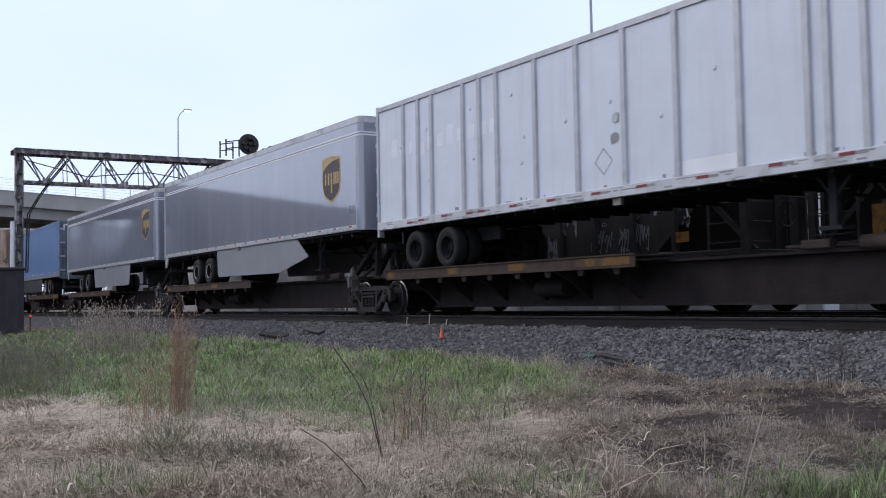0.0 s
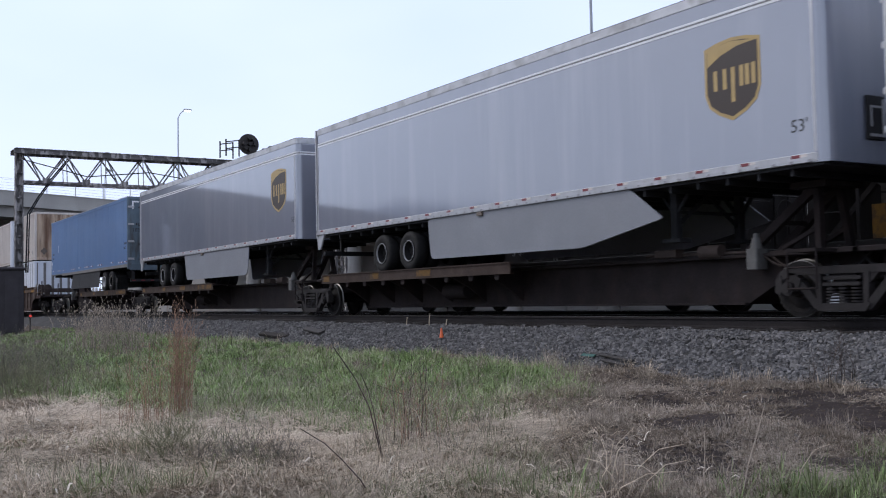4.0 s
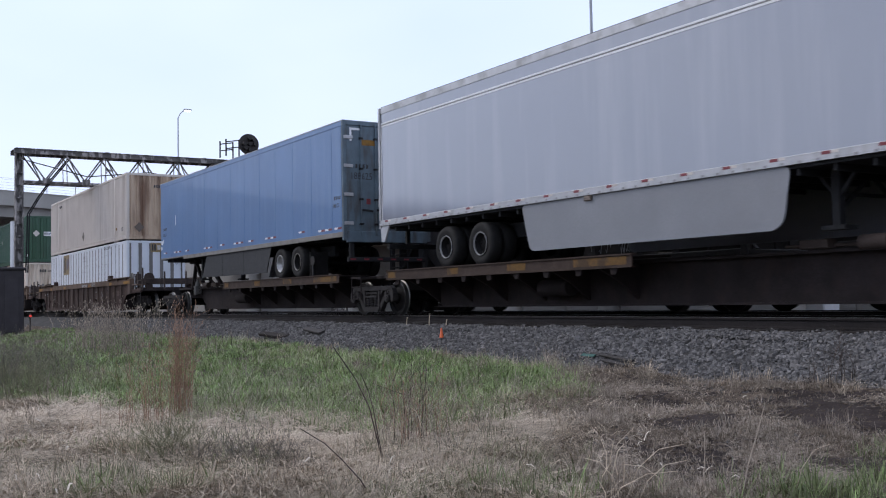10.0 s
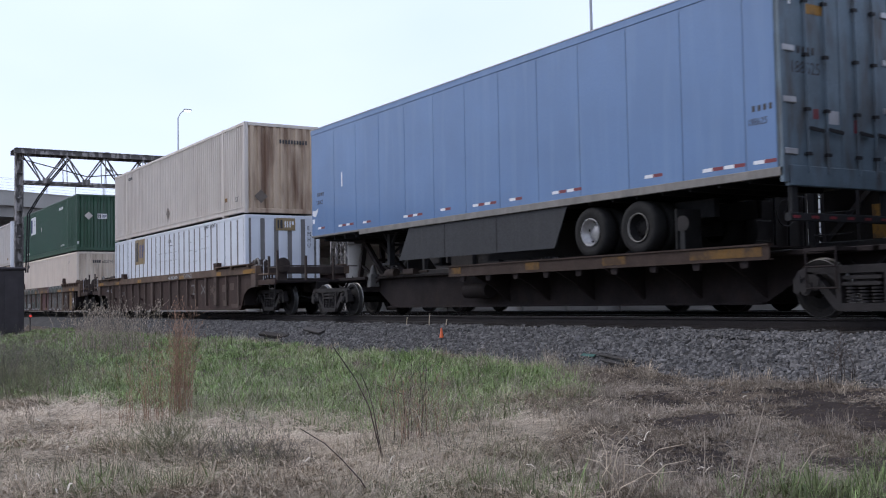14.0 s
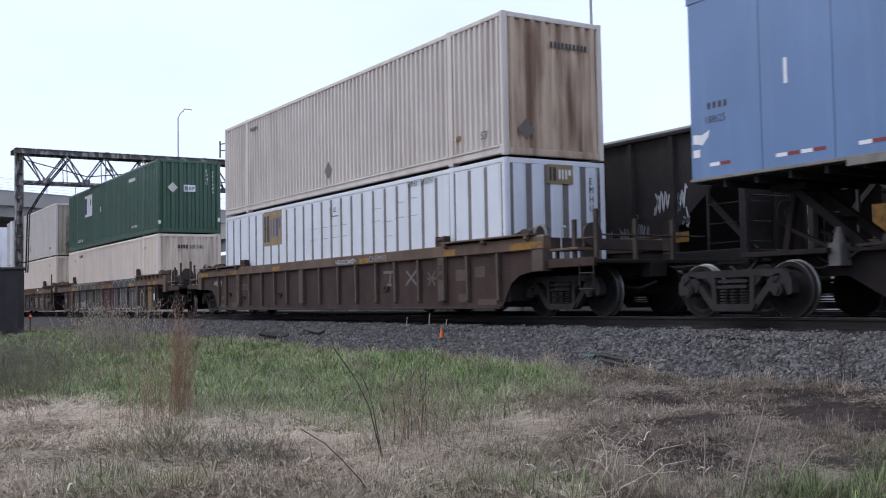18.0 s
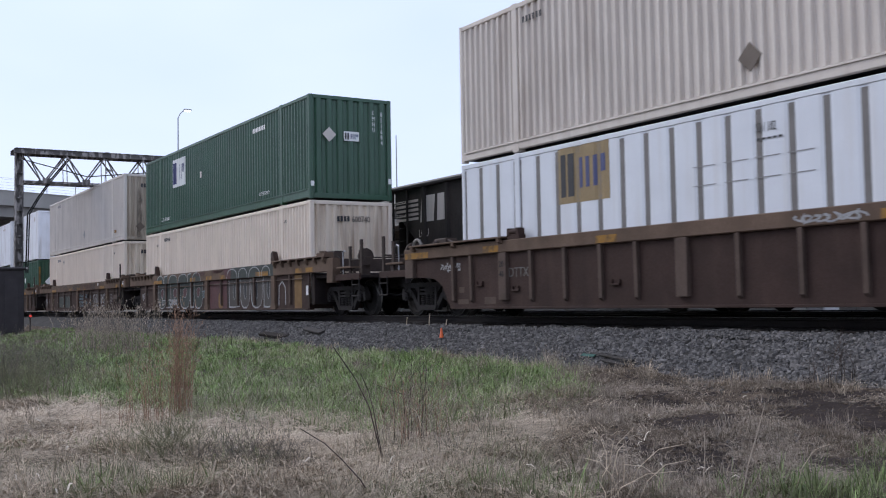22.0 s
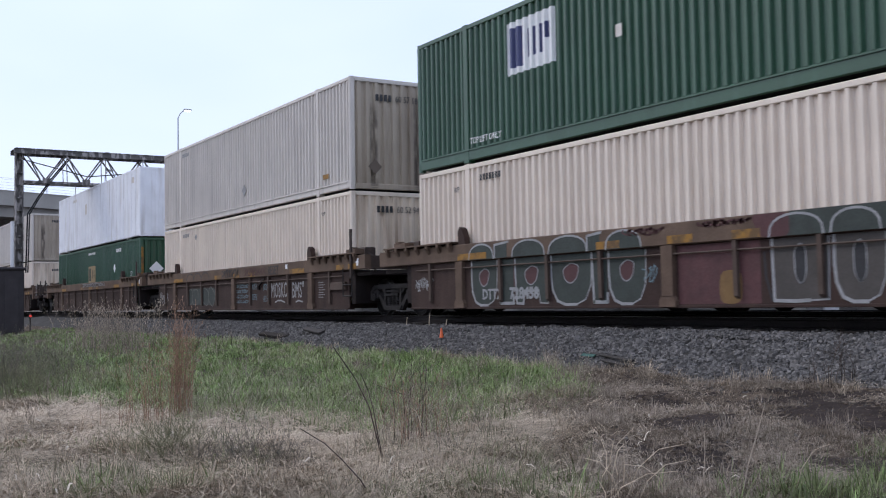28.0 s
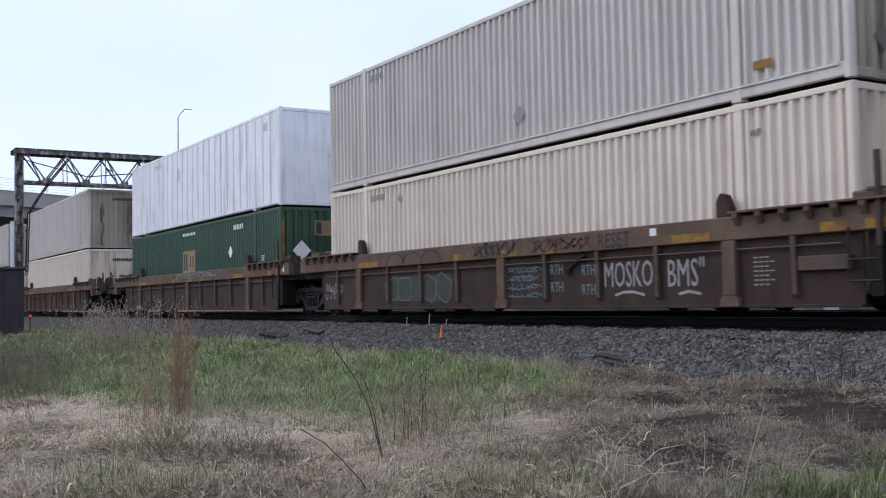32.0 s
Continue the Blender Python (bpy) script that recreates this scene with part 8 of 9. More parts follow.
def arched(name, x, y, z, length, width, ang, reach, droop, material, label, category="grass"):
    """Long blades that rise and bend over: a tapering ribbon of five stations each."""
    n = len(x)
    dx, dy = np.cos(ang), np.sin(ang)
    rise = np.sqrt(np.maximum(0.05, 1 - reach ** 2)) * 1.05
    rows = []
    for t, taper in ((0.0, 0.8), (0.3, 1.0), (0.6, 0.85), (0.85, 0.5), (1.0, 0.08)):
        px, py = x + dx * length * reach * t ** 1.15, y + dy * length * reach * t ** 1.15
        pz = z + length * (rise * t - droop * t * t)
        wx, wy = -dy * width * taper / 2, dx * width * taper / 2
        rows += [np.stack([px - wx, py - wy, pz], -1), np.stack([px + wx, py + wy, pz + width * 0.25 * taper], -1)]
    V = np.stack(rows, 1).reshape(-1, 3)
    o = 10 * np.arange(n)[:, None]
    F = np.concatenate([o + np.array([[2 * k, 2 * k + 1, 2 * k + 3, 2 * k + 2]]) for k in range(4)], 1).reshape(-1, 4)
    return soup(name, V, F, material, label, category)


def clumps(name, cx, cy, per, l0, l1, spread, reach0, reach1, width, material, label, dist=None, comb=0.0, droop=(0.15, 0.75)):
    """Clumps of arching blades; comb: how far the blades of a clump lean one way together."""
    n = len(cx)
    a = rng.random((n, per)) * 6.283
    r = np.abs(rng.normal(0, 1, (n, per))) * spread
    x, y = cx[:, None] + np.cos(a) * r, cy[:, None] + np.sin(a) * r
    ln = (l0 + (l1 - l0) * rng.random((n, 1)) ** 1.4) * (0.5 + 0.6 * rng.random((n, per)))
    rc = reach0 + (reach1 - reach0) * rng.random((n, per))
    one = rng.random((n, 1)) * 6.283
    ang = np.where(rng.random((n, per)) < comb, one + rng.normal(0, 0.35, (n, per)), a + rng.normal(0, 0.5, (n, per)))
    dr = rc * (droop[0] + (droop[1] - droop[0]) * rng.random((n, per)))
    wd = width * (np.ones(n) if dist is None else np.maximum(1, dist / 11))[:, None] * (0.6 + 0.7 * rng.random((n, per)))
    x, y = x.ravel(), y.ravel()
    return arched(name, x, y, ground_z(x, y) - 0.012, ln.ravel(), wd.ravel(), ang.ravel(), rc.ravel(), dr.ravel(), material, label)


TURF_U = [-0.46, -0.42, -0.37, -0.26, -0.15, -0.045, 0.035, 0.12, 0.145]
TURF_NEAR = [16.0, 15.5, 14.3, 12.2, 11.9, 10.8, 11.7, 12.4, 13.2]
TURF_FAR = [60, 60, 60, 60, 40, 26, 19, 13.6, 13.2]

# bare dark dirt showing through in broad patches where vehicles have turned
gx, gy = np.linspace(-13, -1.5, 420), np.linspace(3.5, 10.4, 280)


def dirt_mask(x, y):
    d, u = dep(x, y)
    zone = soft_step(u, 0.13, 0.26) * soft_step(d, 6.0, 7.2) * (1 - soft_step(y, 9.5, 10.2))
    return zone * np.maximum(soft_step(patchy(x, y * 1.6, 2.3, 5.0) + 0.16 * patchy(x, y, 5.0, 1.0) + 0.1 * patchy(x, y, 13.0, 2.0), 0.62, 0.82),
                             np.maximum(np.exp(-((u - 0.375) / 0.1) ** 2 - ((d - 10.9) / 0.9) ** 2), 0.75 * np.exp(-((u - 0.235) / 0.085) ** 2 - ((d - 8.2) / 0.95) ** 2)) * (0.3 + soft_step(patchy(x, y, 5.0, 2.2), 0.25, 0.45)))


tagged(new("bare_dirt", grid_mesh("bare_dirt", gx, gy, lambda a, b: ground_z(a, b) + 0.03 * dirt_mask(a, b) - 0.012 + 0.012 * np.sin(17 * a + 5 * np.sin(9 * b)) * np.sin(19 * b + 4 * np.sin(7 * a)), M_DIRT)), "dark bare dirt worn through the dead grass", "dirt", "", "structure")

x, y, d, u = field(9000, 6.0, 14, 0.12, 0.5)
keep = off_bank(x, y) & (dirt_mask(x, y) > 0.25)
x, y = x[keep], y[keep]
stones("dirt_clods", x, y, ground_z(x, y) + 0.016, 0.005 + 0.024 * rng.random(len(x)) ** 3, M_SOIL, "crumbled clods of dark dirt")
# green turf
x, y, d, u = field(9000, 10, 48, -0.47, 0.16, 0.9)
lo, hi = np.interp(u, TURF_U, TURF_NEAR), np.interp(u, TURF_U, TURF_FAR)
keep = off_bank(x, y) & (d > lo + 0.9 * rng.standard_normal(len(x)) * 0.5) & (d < hi + rng.standard_normal(len(x)) * 0.6) & (u < 0.145) & (y < 9.95 + 0.25 * rng.random(len(x))) & (rng.random(len(x)) < 0.55 + 0.6 * patchy(x, y, 0.7, 0.4))
x, y, d = x[keep], y[keep], d[keep]
tufts("green_grass", x, y, 22, 0.08, 0.26, 0.09, 0.45, 0.99, 0.0045, M_GRASS, "rough green grass below the ballast bank", d)
x, y, d, u = field(5200, 10, 44, -0.47, 0.16, 0.9)
lo, hi = np.interp(u, TURF_U, TURF_NEAR), np.interp(u, TURF_U, TURF_FAR)
keep = off_bank(x, y) & (d > lo - 0.2 + 0.5 * rng.standard_normal(len(x))) & (d < hi) & (u < 0.14) & (y < 9.9) & (rng.random(len(x)) < 0.25 + 0.95 * patchy(x, y, 1.7, 3.1))
x, y, d = x[keep], y[keep], d[keep]
clumps("green_clumps", x, y, 24, 0.14, 0.36, 0.07, 0.45, 0.99, 0.0062, M_GRASS, "long arching green grass in clumps", d, 0.5, (0.3, 0.95))
pl = rng.random(len(x)) < 0.24
clumps("faded_clumps", x[pl] - 0.1, y[pl] + 0.12, 16, 0.16, 0.4, 0.08, 0.4, 0.99, 0.0055, M_PALEG, "faded grey-green blades arching in turf", d[pl], 0.5, (0.3, 0.95))
dk = rng.random(len(x)) < 0.22
clumps("dull_green_clumps", x[dk] + 0.15, y[dk] - 0.1, 24, 0.14, 0.34, 0.07, 0.4, 0.98, 0.0062, M_GRASS2, "darker green grass clumps in turf", d[dk], 0.4)
x, y, d, u = field(5000, 10, 40, -0.47, 0.15)
keep = off_bank(x, y) & (d > np.interp(u, TURF_U, TURF_NEAR)) & (d < np.interp(u, TURF_U, TURF_FAR))
x, y, d = x[keep], y[keep], d[keep]
thatch("turf_litter", x, y, 0.1 + 0.25 * rng.random(len(x)), 0.005 * np.maximum(1, d / 12), M_TANG, "dead blades caught in the green turf", 0.18, 1.5, 0.5)
# drier, longer tufts through the turf
x, y, d, u = field(800, 10, 45, -0.47, 0.14)
keep = off_bank(x, y) & (patchy(x, y, 0.9, 7.0) > 0.52) & (d > np.interp(u, TURF_U, TURF_NEAR))
x, y, d = x[keep], y[keep], d[keep]
tufts("dry_stems", x, y, 10, 0.2, 0.4, 0.07, 0.1, 0.6, 0.004, M_TANG, "dry stems among the green turf", d)
# green tufts in the dry ground close by
gu = [(0.075, 7.2, 16, 0.2), (0.045, 7.1, 8, 0.2), (0.11, 7.3, 6, 0.2), (0.35, 7.1, 26, 0.26), (0.41, 7.4, 24, 0.26), (0.37, 6.8, 20, 0.3), (0.27, 6.7, 7, 0.25), (0.42, 8.2, 8, 0.25), (-0.28, 7.6, 14, 0.35), (-0.02, 10.2, 26, 0.22), (0.03, 10.6, 22, 0.3), (-0.33, 9.6, 10, 0.5), (-0.19, 8.9, 10, 0.35), (0.01, 7.2, 10, 0.35)]
cx, cy = [], []
for cu, cd, nn, rad in gu:
    s = cu * cd
    cx += list(-0.852 * cd + 0.5236 * s + rng.normal(0, rad, nn))
    cy += list(0.5236 * cd + 0.852 * s + rng.normal(0, rad, nn))
clumps("grass_tufts", np.array(cx), np.array(cy), 22, 0.12, 0.32, 0.06, 0.25, 0.97, 0.0048, M_GRASS2, "fresh green grass tufts in dry thatch", None, 0.4, (0.3, 0.9))
fr = rng.random(len(cx)) < 0.14
clumps("fresh_blades", np.array(cx)[fr], np.array(cy)[fr], 14, 0.14, 0.34, 0.06, 0.2, 0.95, 0.0045, M_GRASS, "bright fresh blades in the tufts", None, 0.3)
# matted straw
x, y, d, u = field(140000, 5.2, 16, -0.5, 0.5)
dirt = dirt_mask(x, y)
keep = off_bank(x, y) & (rng.random(len(x)) < np.clip(1.0 - 1.3 * dirt, 0.12, 1) * np.where(u > 0.13, 0.75, 1.0)) & (rng.random(len(x)) < np.where(d > np.interp(u, TURF_U, TURF_NEAR) + 1, np.where(u < 0.13, 0.12, 1), 1))
x, y, d, u = x[keep], y[keep], d[keep], u[keep]
left = u < 0.08 + 0.06 * rng.standard_normal(len(u))
thatch("straw_thatch", x[left], y[left], 0.1 + 0.3 * rng.random(left.sum()) ** 1.5, 0.0048 * np.maximum(1, d[left] / 9), M_STRAW, "pale matted dead grass lying flat")
thatch("dead_thatch", x[~left], y[~left], 0.05 + 0.14 * rng.random((~left).sum()), 0.004 * np.maximum(1, d[~left] / 8), M_TANG, "short tan dead grass lying flat", 0.035, 2.0, 0.25)
# combed swaths of long straw, each lying one way
x, y, d, u = field(2100, 5.8, 14, -0.5, 0.14)
keep = off_bank(x, y) & (d < np.interp(u, TURF_U, TURF_NEAR) + 0.4) & (patchy(x, y, 1.9, 2.2) > 0.36)
x, y, d = x[keep], y[keep], d[keep]
per = 26
turn = (6.283 * patchy(x, y, 0.9, 1.4) + rng.normal(0, 0.5, len(x)))[:, None] + rng.normal(0, 0.22, (len(x), per))
ax = (x[:, None] + rng.normal(0, 0.12, turn.shape)).ravel()
ay = (y[:, None] + rng.normal(0, 0.12, turn.shape)).ravel()
wd = (0.0042 * np.maximum(1, d / 8.5)[:, None] * (0.6 + 0.8 * rng.random(turn.shape))).ravel()
arched("straw_swaths", ax, ay, ground_z(ax, ay) + 0.005 + 0.05 * rng.random(len(ax)), 0.16 + 0.36 * rng.random(len(ax)), wd, turn.ravel(), 0.93 + 0.06 * rng.random(len(ax)), 0.24 + 0.22 * rng.random(len(ax)), M_STRAW, "combed swaths of long pale straw")
# curled bleached leaves
x, y, d, u = field(210, 6.2, 13, -0.48, 0.3, 0.8)
keep = off_bank(x, y) & ((u < -0.3) | (rng.random(len(x)) < 0.45))
x, y = x[keep], y[keep]
n = len(x)
arched("curled_leaves", x, y, ground_z(x, y) + 0.02 + 0.08 * rng.random(n), 0.1 + 0.16 * rng.random(n), 0.008 + 0.008 * rng.random(n), 6.283 * rng.random(n), 0.35 + 0.45 * rng.random(n), 0.7 + 0.5 * rng.random(n), M_CURL, "bleached dead leaves curling over")
# the field goes on round the viewer
x, y = rng.uniform(-26, 16, 60000), rng.uniform(-16, 9.6, 60000)
keep = (x * -0.852 + y * 0.5236 < 5.2) | (np.abs(dep(x, y)[1]) > 0.5)
x, y = x[keep], y[keep]
thatch("field_thatch", x, y, 0.15 + 0.3 * rng.random(len(x)), np.full(len(x), 0.012), M_STRAW, "dead grass on the field round about")
x, y = rng.uniform(-26, 16, 2200), rng.uniform(-16, 9.4, 2200)
keep = ((x * -0.852 + y * 0.5236 < 5.0) | (np.abs(dep(x, y)[1]) > 0.52)) & (np.hypot(x, y) > 1.2)
tufts("field_tufts", x[keep], y[keep], 16, 0.06, 0.2, 0.09, 0.4, 0.98, 0.006, M_GRASS2, "green tufts on the field round about")
# standing dry tufts on the straw
x, y, d, u = field(900, 5.4, 13, -0.5, 0.12)
keep = off_bank(x, y) & (patchy(x, y, 1.6, 8.0) > 0.5) & (d < np.interp(u, TURF_U, TURF_NEAR) + 1)
x, y, d = x[keep], y[keep], d[keep]
tufts("straw_tufts", x, y, 16, 0.1, 0.28, 0.07, 0.4, 0.95, 0.0045, M_STRAW, "standing tufts of dry straw")
x, y, d, u = field(420, 5.4, 12, -0.5, 0.1)
keep = off_bank(x, y) & (patchy(x, y, 1.3, 9.0) > 0.58) & (d < np.interp(u, TURF_U, TURF_NEAR))
x, y, d = x[keep], y[keep], d[keep]
tufts("olive_tufts", x, y, 20, 0.08, 0.22, 0.09, 0.3, 0.9, 0.004, M_OLIVE, "dull olive-brown weedy tufts in straw")
cx, cy = [], []
for cu, cd, nn, rad in ((-0.31, 8.0, 44, 0.28), (-0.27, 7.6, 40, 0.25), (-0.33, 7.3, 24, 0.3), (-0.2, 8.3, 26, 0.25), (-0.195, 10.4, 30, 0.25), (-0.4, 8.2, 8, 0.4), (-0.02, 7.4, 24, 0.3), (-0.06, 8.8, 30, 0.25), (-0.24, 6.6, 14, 0.3), (-0.04, 6.8, 40, 0.32), (0.02, 6.7, 26, 0.3), (-0.12, 7.0, 6, 0.3), (0.06, 8.6, 36, 0.35), (0.02, 9.6, 30, 0.3)):
    s = cu * cd
    cx += list(-0.852 * cd + 0.5236 * s + rng.normal(0, rad, nn))
    cy += list(0.5236 * cd + 0.852 * s + rng.normal(0, rad, nn))
tufts("weedy_clumps", np.array(cx), np.array(cy), 22, 0.07, 0.24, 0.08, 0.3, 0.98, 0.0038, M_OLIVE, "dull green weedy clumps among straw")
x, y, d, u = field(800, 9.5, 34, -0.47, 0.14)
keep = off_bank(x, y) & (d > np.interp(u, TURF_U, TURF_NEAR) - 0.5) & (y < 10.1)
x, y, d = x[keep], y[keep], d[keep]
tufts("pale_blades", x, y, 14, 0.15, 0.34, 0.1, 0.2, 0.98, 0.0035, M_PALEG, "pale grey-green blades through the turf", d)
# tan tussocks round the bare dirt
x, y, d, u = field(3400, 6.2, 16, 0.07, 0.5)
keep = off_bank(x, y) & (rng.random(len(x)) < np.clip(1.0 - 1.15 * dirt_mask(x, y), 0.14, 1)) & (y < 10.4) & (patchy(x, y, 2.2, 3.3) > 0.3)
x, y, d = x[keep], y[keep], d[keep]
tufts("tan_tussocks", x, y, 30, 0.03, 0.12, 0.07, 0.62, 0.98, 0.0036, M_TANG, "tan dead grass tussocks on bare dirt", d)
keep = (patchy(x, y, 3.1, 0.7) > 0.5) & (rng.random(len(x)) < 0.5)
clumps("pale_tussocks", x[keep], y[keep], 40, 0.08, 0.2, 0.07, 0.1, 0.95, 0.0036, M_TANG, "fluffy rounded tussocks of dead grass", d[keep], 0.1, (0.1, 0.5))
# tan fringe along the foot of the bank
x, y, d, u = field(8600, 9, 70, -0.48, 0.47, 0.8)
keep = off_bank(x, y) & (y > 8.8) & (y < 10.7) & (rng.random(len(x)) < 0.3 + 0.8 * patchy(x, y, 1.3, 6.0)) & (rng.random(len(x)) < np.exp(-np.maximum(0, 9.9 - y) / 0.5))
x, y, d = x[keep], y[keep], d[keep]
tufts("dry_fringe", x, y, 18, 0.08, 0.24, 0.1, 0.55, 0.98, 0.004, M_TANG, "tan dry grass along the ballast's foot", d)
keep = (rng.random(len(x)) < 0.35) & (d < 30)
clumps("fringe_clumps", x[keep], y[keep], 24, 0.14, 0.32, 0.07, 0.2, 0.9, 0.005, M_STRAW, "pale arching grass along the ballast's foot", d[keep], 0.25)
# lush tufts close by
cx, cy = [], []
for px, py, nn, rad in ((-4.75, 5.45, 11, 0.2), (-4.4, 5.7, 6, 0.2), (-5.68, 4.02, 8, 0.14), (-5.4, 4.38, 4, 0.16), (-7.45, 2.0, 9, 0.2), (-9.24, 6.3, 14, 0.2), (-9.2, 5.9, 10, 0.2)):
    cx += list(px + rng.normal(0, rad, nn))
    cy += list(py + rng.normal(0, rad, nn))
clumps("lush_tufts", np.array(cx), np.array(cy), 22, 0.16, 0.32, 0.06, 0.15, 0.9, 0.0042, M_GRASS2, "upright green tufts in dead grass", None, 0.3, (0.1, 0.5))


def at_bearing(u, d):
    s = u * d
    return -0.852 * d + 0.5236 * s, 0.5236 * d + 0.852 * s


def weed(name, label, u, d, n, height, spread, material, thick=0.004, heads=0.0, lean=0.1, branch=0, seed=0):
    """A clump of thin upright stalks, with side twigs or seed heads: one thing."""
    r = random.Random(seed)
    cx, cy = at_bearing(u, d)
    m = Mesh()
    for _ in range(n):
        x, y = cx + r.gauss(0, spread), cy + r.gauss(0, spread)
        z = max(float(ground_z(x, y)), float(bed_z(np.array(x), np.array(y))) if y > 9.3 else -9.0) - 0.02
        h = height * r.uniform(0.55, 1.05)
        a, l = r.uniform(0, 6.28), abs(r.gauss(lean, lean * 0.6))
        p = [Vector((x, y, z))]
        for k in range(1, 5):
            t = k / 4
            p.append(Vector((x + math.cos(a) * l * h * t ** 1.6 + r.gauss(0, 0.012), y + math.sin(a) * l * h * t ** 1.6 + r.gauss(0, 0.012), z + h * t)))
        for q0, q1, k in zip(p, p[1:], range(4)):
            m.rod(q0, q1, thick * (1 - 0.18 * k), thick * (1 - 0.18 * (k + 1)), 4)
        for _ in range(branch):
            k = r.randrange(1, 4)
            b = p[k].lerp(p[k + 1], r.random())
            e = b + Vector((r.gauss(0, 0.09), r.gauss(0, 0.09), r.uniform(0.05, 0.2)))
            m.rod(b, e, thick * 0.6, thick * 0.35, 3)
            if heads:
                m.rod(e, e + Vector((0, 0, heads)), heads * 0.35, heads * 0.1, 4)
        if heads:
            m.rod(p[-1], p[-1] + Vector((0, 0, heads * 1.6)), heads * 0.35, heads * 0.08, 5)
    ob = tagged(new(name, m.data(name, material)), label, "weed", "", "stuff")
    return ob


weed("broomsedge_clump", "rust-red dry broomsedge stalks", -0.253, 12.2, 60, 1.32, 0.075, M_RUSTY, 0.0028, 0.014, 0.06, 6, 1)
weed("broomsedge_clump", "thin rust-red dry stalks", -0.284, 11.4, 34, 0.92, 0.14, M_RUSTY, 0.0026, 0.014, 0.08, 4, 2)
weed("dead_weed", "tangled brown dead weed among grass", -0.03, 9.3, 46, 0.6, 0.2, M_TANG, 0.0026, 0.012, 0.25, 5, 3)
weed("dead_weed", "brown dry stems in the weed", -0.025, 9.2, 24, 0.68, 0.2, M_RUSTY, 0.003, 0.014, 0.2, 3, 33)
weed("dead_weed", "dark brown upright dead stems", -0.037, 9.3, 9, 0.75, 0.1, M_STALK, 0.0045, 0.016, 0.08, 2, 23)
weed("dead_weed", "grey-green dry weed tuft", -0.27, 9.0, 90, 0.3, 0.25, M_OLIVE, 0.0025, 0.01, 0.4, 4, 4)
weed("dead_weed", "low brown dead weed", -0.19, 8.6, 80, 0.22, 0.26, M_SHRUB, 0.0024, 0.01, 0.6, 4, 5)
weed("dead_weed", "dark bare weed stalks on the bank's foot", 0.375, 12.15, 9, 0.62, 0.1, M_STALK, 0.0055, 0.0, 0.1, 4, 6)
weed("dead_weed", "dark bare weed stalks on the bank's foot", 0.352, 12.2, 4, 0.5, 0.1, M_STALK, 0.005, 0.0, 0.06, 2, 16)
weed("dry_shrub", "grey-brown leafless shrub beside the bank", -0.432, 16.5, 230, 0.95, 0.62, M_SHRUB, 0.0028, 0.012, 0.4, 7, 7)
weed("dry_shrub", "olive-brown weedy brush beside the bank", -0.415, 15.4, 170, 0.6, 0.6, M_OLIVE, 0.0028, 0.012, 0.5, 6, 17)
weed("dry_shrub", "grey-brown leafless shrub beside the bank", -0.39, 20.0, 120, 0.7, 0.8, M_SHRUB, 0.003, 0.012, 0.4, 6, 8)
weed("seed_head_weeds", "dry weeds with pale seed heads beside the track", -0.305, 27.0, 110, 1.2, 0.45, M_TANG, 0.005, 0.032, 0.3, 4, 9)
weed("seed_head_weeds", "dry weeds with pale seed heads beside the track", -0.335, 28.0, 110, 1.3, 0.5, M_TANG, 0.005, 0.032, 0.3, 4, 10)
weed("dead_weed", "thin stalks before the rail", -0.235, 26.0, 12, 0.85, 0.35, M_STALK, 0.006, 0.0, 0.15, 2, 11)
weed("dead_weed", "pale dry bent stems in thatch", 0.155, 7.0, 8, 0.5, 0.1, M_STRAW, 0.004, 0.0, 0.35, 0, 12)
weed("dead_weed", "pale dry bent stems in thatch", -0.385, 7.4, 20, 0.45, 0.4, M_STRAW, 0.005, 0.02, 0.3, 1, 13)
weed("dead_weed", "pale curled dry leaves among grass", 0.0, 8.0, 40, 0.3, 0.4, M_STRAW, 0.005, 0.02, 0.35, 1, 14)
for du in np.linspace(-0.45, 0.12, 18):
    weed("grass_clump", "dry upright grass clump", float(du + 0.03 * rng.standard_normal()), float(9 + min(9.0, 10.0 / (0.5236 + 0.852 * du + 0.03) - 9) * rng.random()), 26, 0.4, 0.12, M_TANG, 0.003, 0.0, 0.3, 1, int(du * 1000) + 999)


def bent_stem(label, pts, r, material=M_STALK):
    m = Mesh()
    for i, (p, q) in enumerate(zip(pts, pts[1:])):
        m.rod(p, q, r * (1 - 0.12 * i), r * (1 - 0.12 * (i + 1)), 6)
    tagged(new("weed_stem", m.data("weed_stem", material)), label, "weed", "", "stuff")


def lifted(u, d, h):
    x, y = at_bearing(u, d)
    return (x, y, float(ground_z(x, y)) + h)


bent_stem("tall arching brown weed stem", [lifted(-0.059, 8.4, -0.02), lifted(-0.067, 8.4, 0.27), lifted(-0.073, 8.4, 0.48), lifted(-0.086, 8.45, 0.71), lifted(-0.107, 8.5, 0.99)], 0.0075)
bent_stem("tall forked brown weed stem", [lifted(-0.059, 8.45, -0.02), lifted(-0.066, 8.45, 0.3), lifted(-0.069, 8.45, 0.46), lifted(-0.074, 8.5, 0.6), lifted(-0.081, 8.5, 0.73)], 0.006)
bent_stem("leaning brown weed stem", [lifted(-0.071, 7.0, -0.02), lifted(-0.082, 7.0, 0.11), lifted(-0.1, 7.05, 0.25), lifted(-0.116, 7.1, 0.37), lifted(-0.139, 7.15, 0.49)], 0.0055)

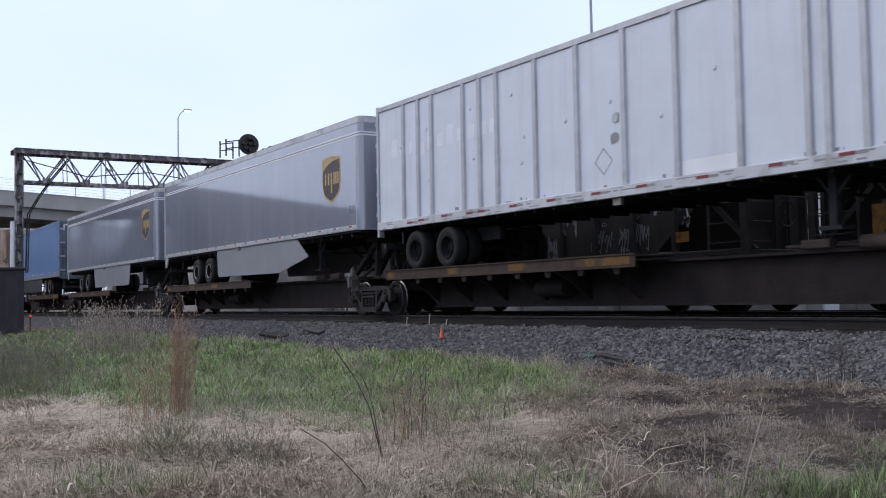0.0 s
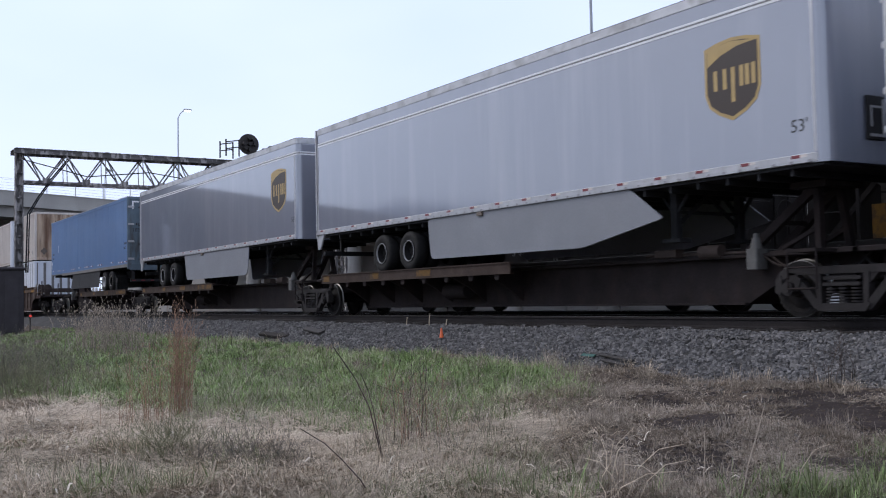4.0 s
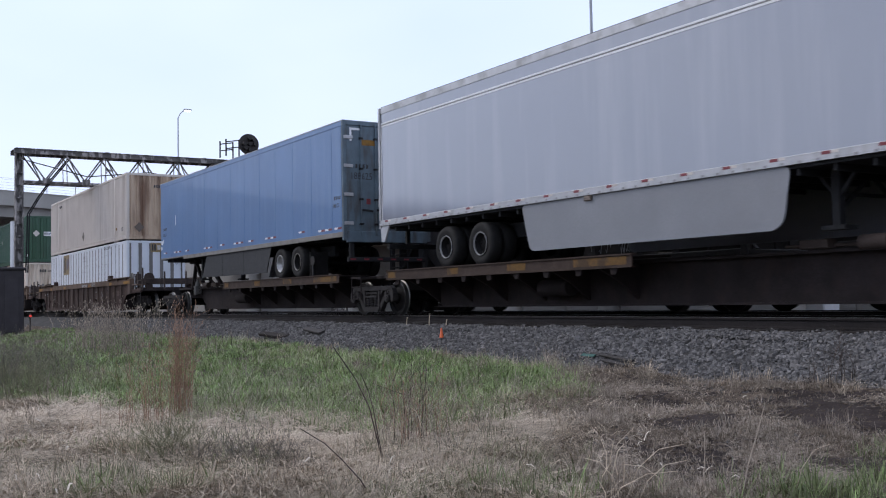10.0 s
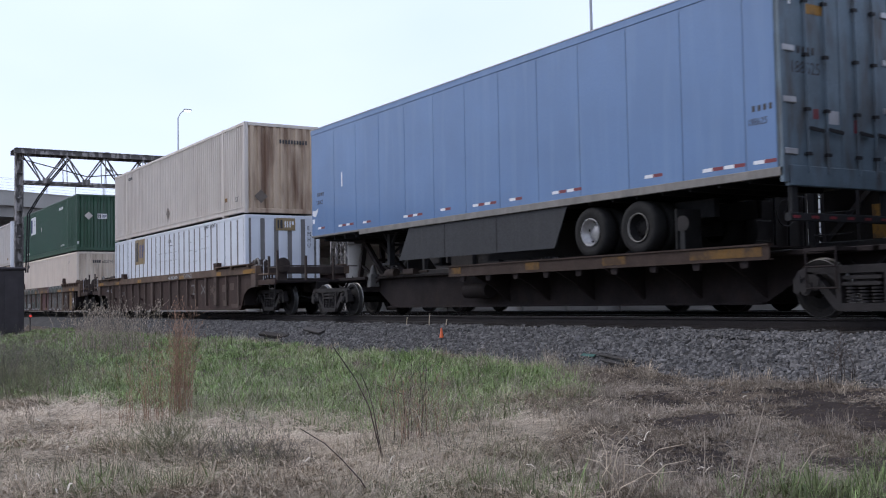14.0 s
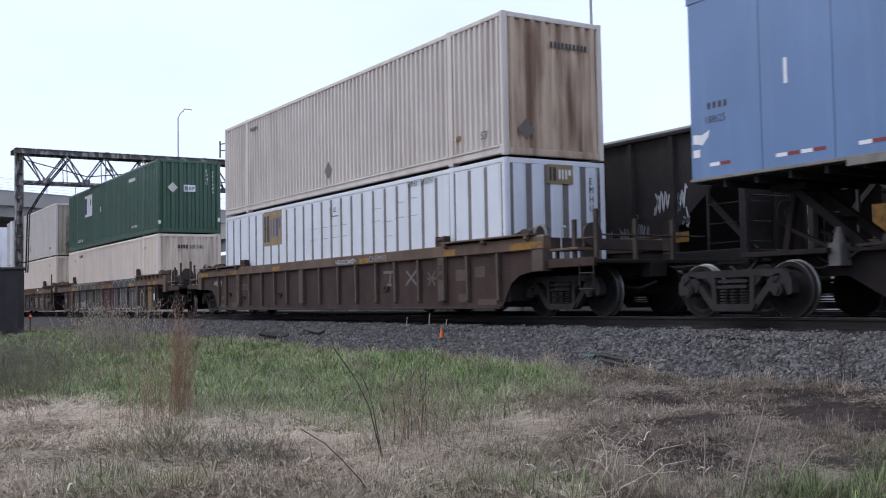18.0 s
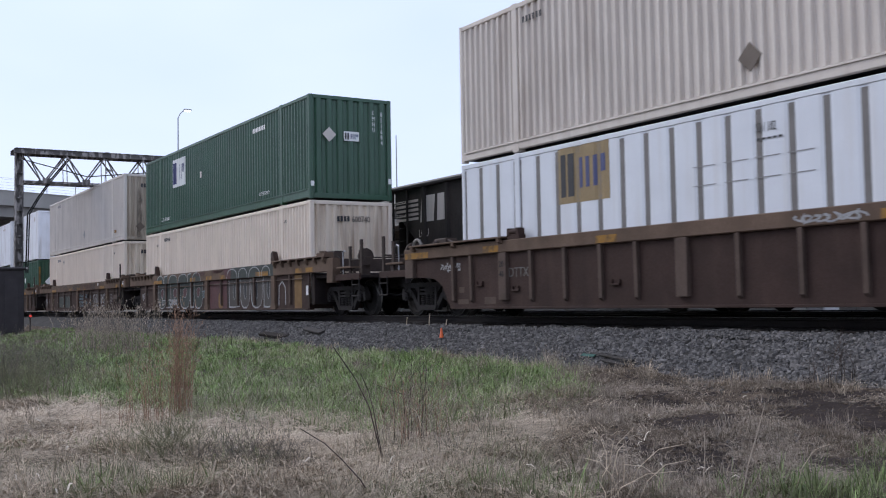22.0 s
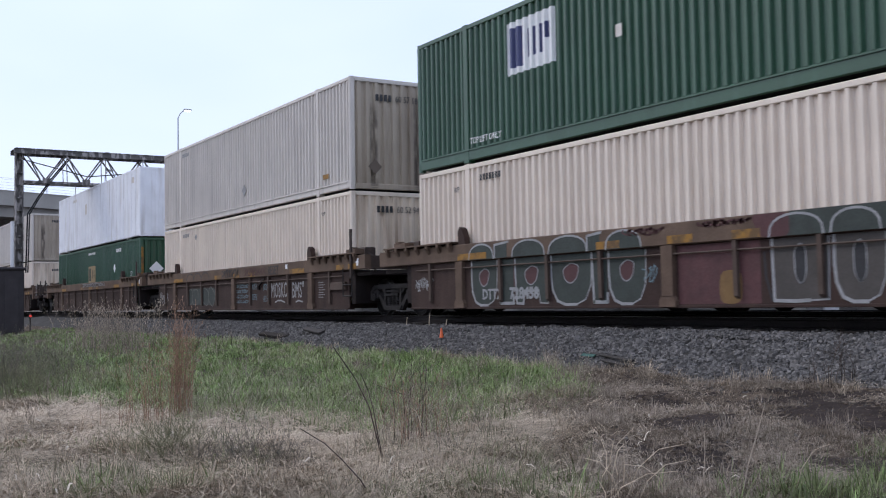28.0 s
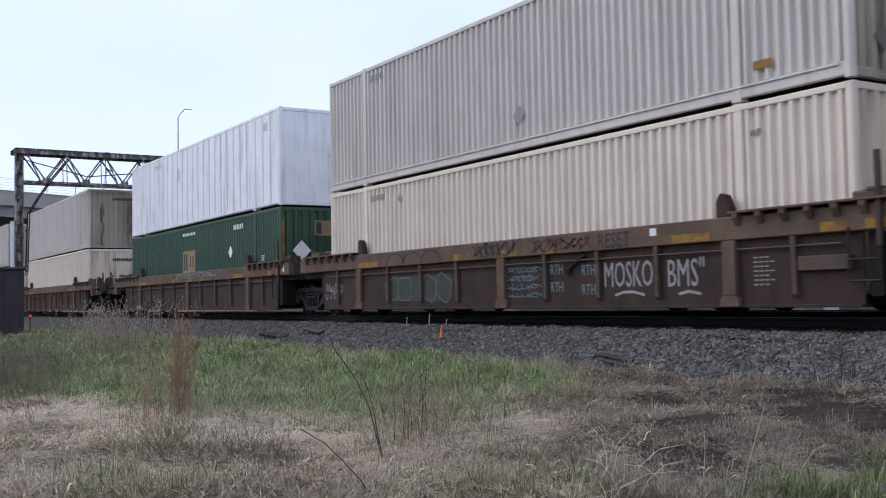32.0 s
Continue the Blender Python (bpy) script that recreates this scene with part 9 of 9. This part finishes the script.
# pale dead stems that arch out of the thatch close by
for u0, d0, h0, du in ((0.155, 6.85, 0.36, 0.02), (0.165, 6.8, 0.3, -0.05), (0.17, 6.9, 0.33, 0.08), (0.18, 6.75, 0.25, 0.07), (0.15, 6.7, 0.2, 0.1), (0.21, 6.8, 0.24, -0.06), (-0.325, 7.1, 0.3, 0.015), (-0.415, 8.2, 0.42, -0.012), (-0.405, 7.4, 0.25, 0.02), (-0.235, 7.0, 0.22, 0.03), (-0.09, 7.2, 0.2, 0.05), (0.03, 7.6, 0.24, -0.03), (-0.02, 8.9, 0.4, -0.02), (0.0, 9.0, 0.3, 0.03), (-0.25, 10.2, 0.25, 0.05), (0.33, 7.0, 0.3, 0.05), (0.09, 8.0, 0.22, 0.02), (0.0, 7.0, 0.22, 0.05)):
    bent_stem("pale dry arching grass stem", [lifted(u0, d0, -0.02), lifted(u0 + du * 0.15, d0, h0 * 0.55), lifted(u0 + du * 0.4, d0, h0 * 0.9), lifted(u0 + du * 0.7, d0, h0), lifted(u0 + du, d0, h0 * 0.8)], 0.0026, M_STRAW)
bent_stem("tall thin pale dry stalk", [lifted(0.278, 6.87, -0.02), lifted(0.287, 6.9, 0.25), lifted(0.297, 6.9, 0.45), lifted(0.304, 6.9, 0.62), lifted(0.31, 6.9, 0.69)], 0.0045, M_TANG)
bent_stem("thin pale dry stalk", [lifted(0.244, 6.9, -0.02), lifted(0.244, 6.9, 0.15), lifted(0.246, 6.9, 0.3), lifted(0.246, 6.9, 0.42)], 0.004, M_TANG)

# litter on the bank
fl = thing("marker_flag", "small orange marker stuck in the ballast", "marker")
fx, fy = -18.1, 11.05
fz = float(bed_z(np.array(fx), np.array(fy)))
part("stake", Mesh().rod((fx, fy, fz - 0.1), (fx, fy, fz + 0.12), 0.012, n=6), M_STALK, fl)
part("cone", Mesh().rod((fx, fy, fz + 0.05), (fx, fy, fz + 0.25), 0.045, 0.015, 8), M_ORANGE, fl)
for k, (px, py, hh) in enumerate(((-20.6, 11.65, 0.2), (-19.6, 11.65, 0.26), (-18.9, 11.65, 0.16))):
    pz = float(bed_z(np.array(px), np.array(py)))
    m = Mesh().rod((px, py, pz - 0.05), (px + 0.02, py, pz + hh * 0.6), 0.014, 0.012, 6).rod((px + 0.02, py, pz + hh * 0.6), (px + 0.05, py, pz + hh), 0.012, 0.008, 6)
    tagged(new("dry_stick", m.data("dry_stick", M_STRAW)), "pale dry stick by the rail", "stick")


def plank(label, x, y, length, width, thick, turn, material):
    z = float(max(bed_z(np.array(x), np.array(y)), ground_z(x, y))) + 0.06
    ob = tagged(new("board", Mesh().box(-length / 2, length / 2, -width / 2, width / 2, 0, thick, 0.008).data("board", material)), label, "board")
    ob.matrix_basis = pose(x, y, z, 18, 3, turn)


plank("broken dark board lying on the ballast", -12.33, 10.58, 1.25, 0.06, 0.03, -11, M_BOARD)
plank("faded teal scrap on the ballast", -12.85, 10.55, 0.26, 0.09, 0.015, 10, M_TEAL)
plank("old dark tie end lying on the bank", -26.2, 10.75, 1.3, 0.2, 0.07, 8, M_TIE)
plank("broken dark board lying on the ballast", -24.2, 11.0, 1.3, 0.16, 0.05, -6, M_BOARD)
plank("split dark board lying on the ballast", -12.05, 10.4, 0.8, 0.06, 0.04, -16, M_BOARD)


# ---- what moves ----
def run(t):
    """How far the train has come, in metres along the track."""
    return -104.49627 + t * (3.50069 + t * (-0.00144993 + t * (0.000241689 - 3.1276e-06 * t)))


def motions():
    for ob, xc, z in TRAIN:
        walk(ob, [(float(t), pose(run(t) + xc, YC, z)) for t in range(0, 33)])
    for ws, x, r in ROLLING:
        rows = []
        for i in range(241):
            t = i * 4 / 30
            rows.append((t, pose(x, 0, r, 0, math.degrees(run(t) / r) % 360, 0)))
        walk(ws, rows)


motions()
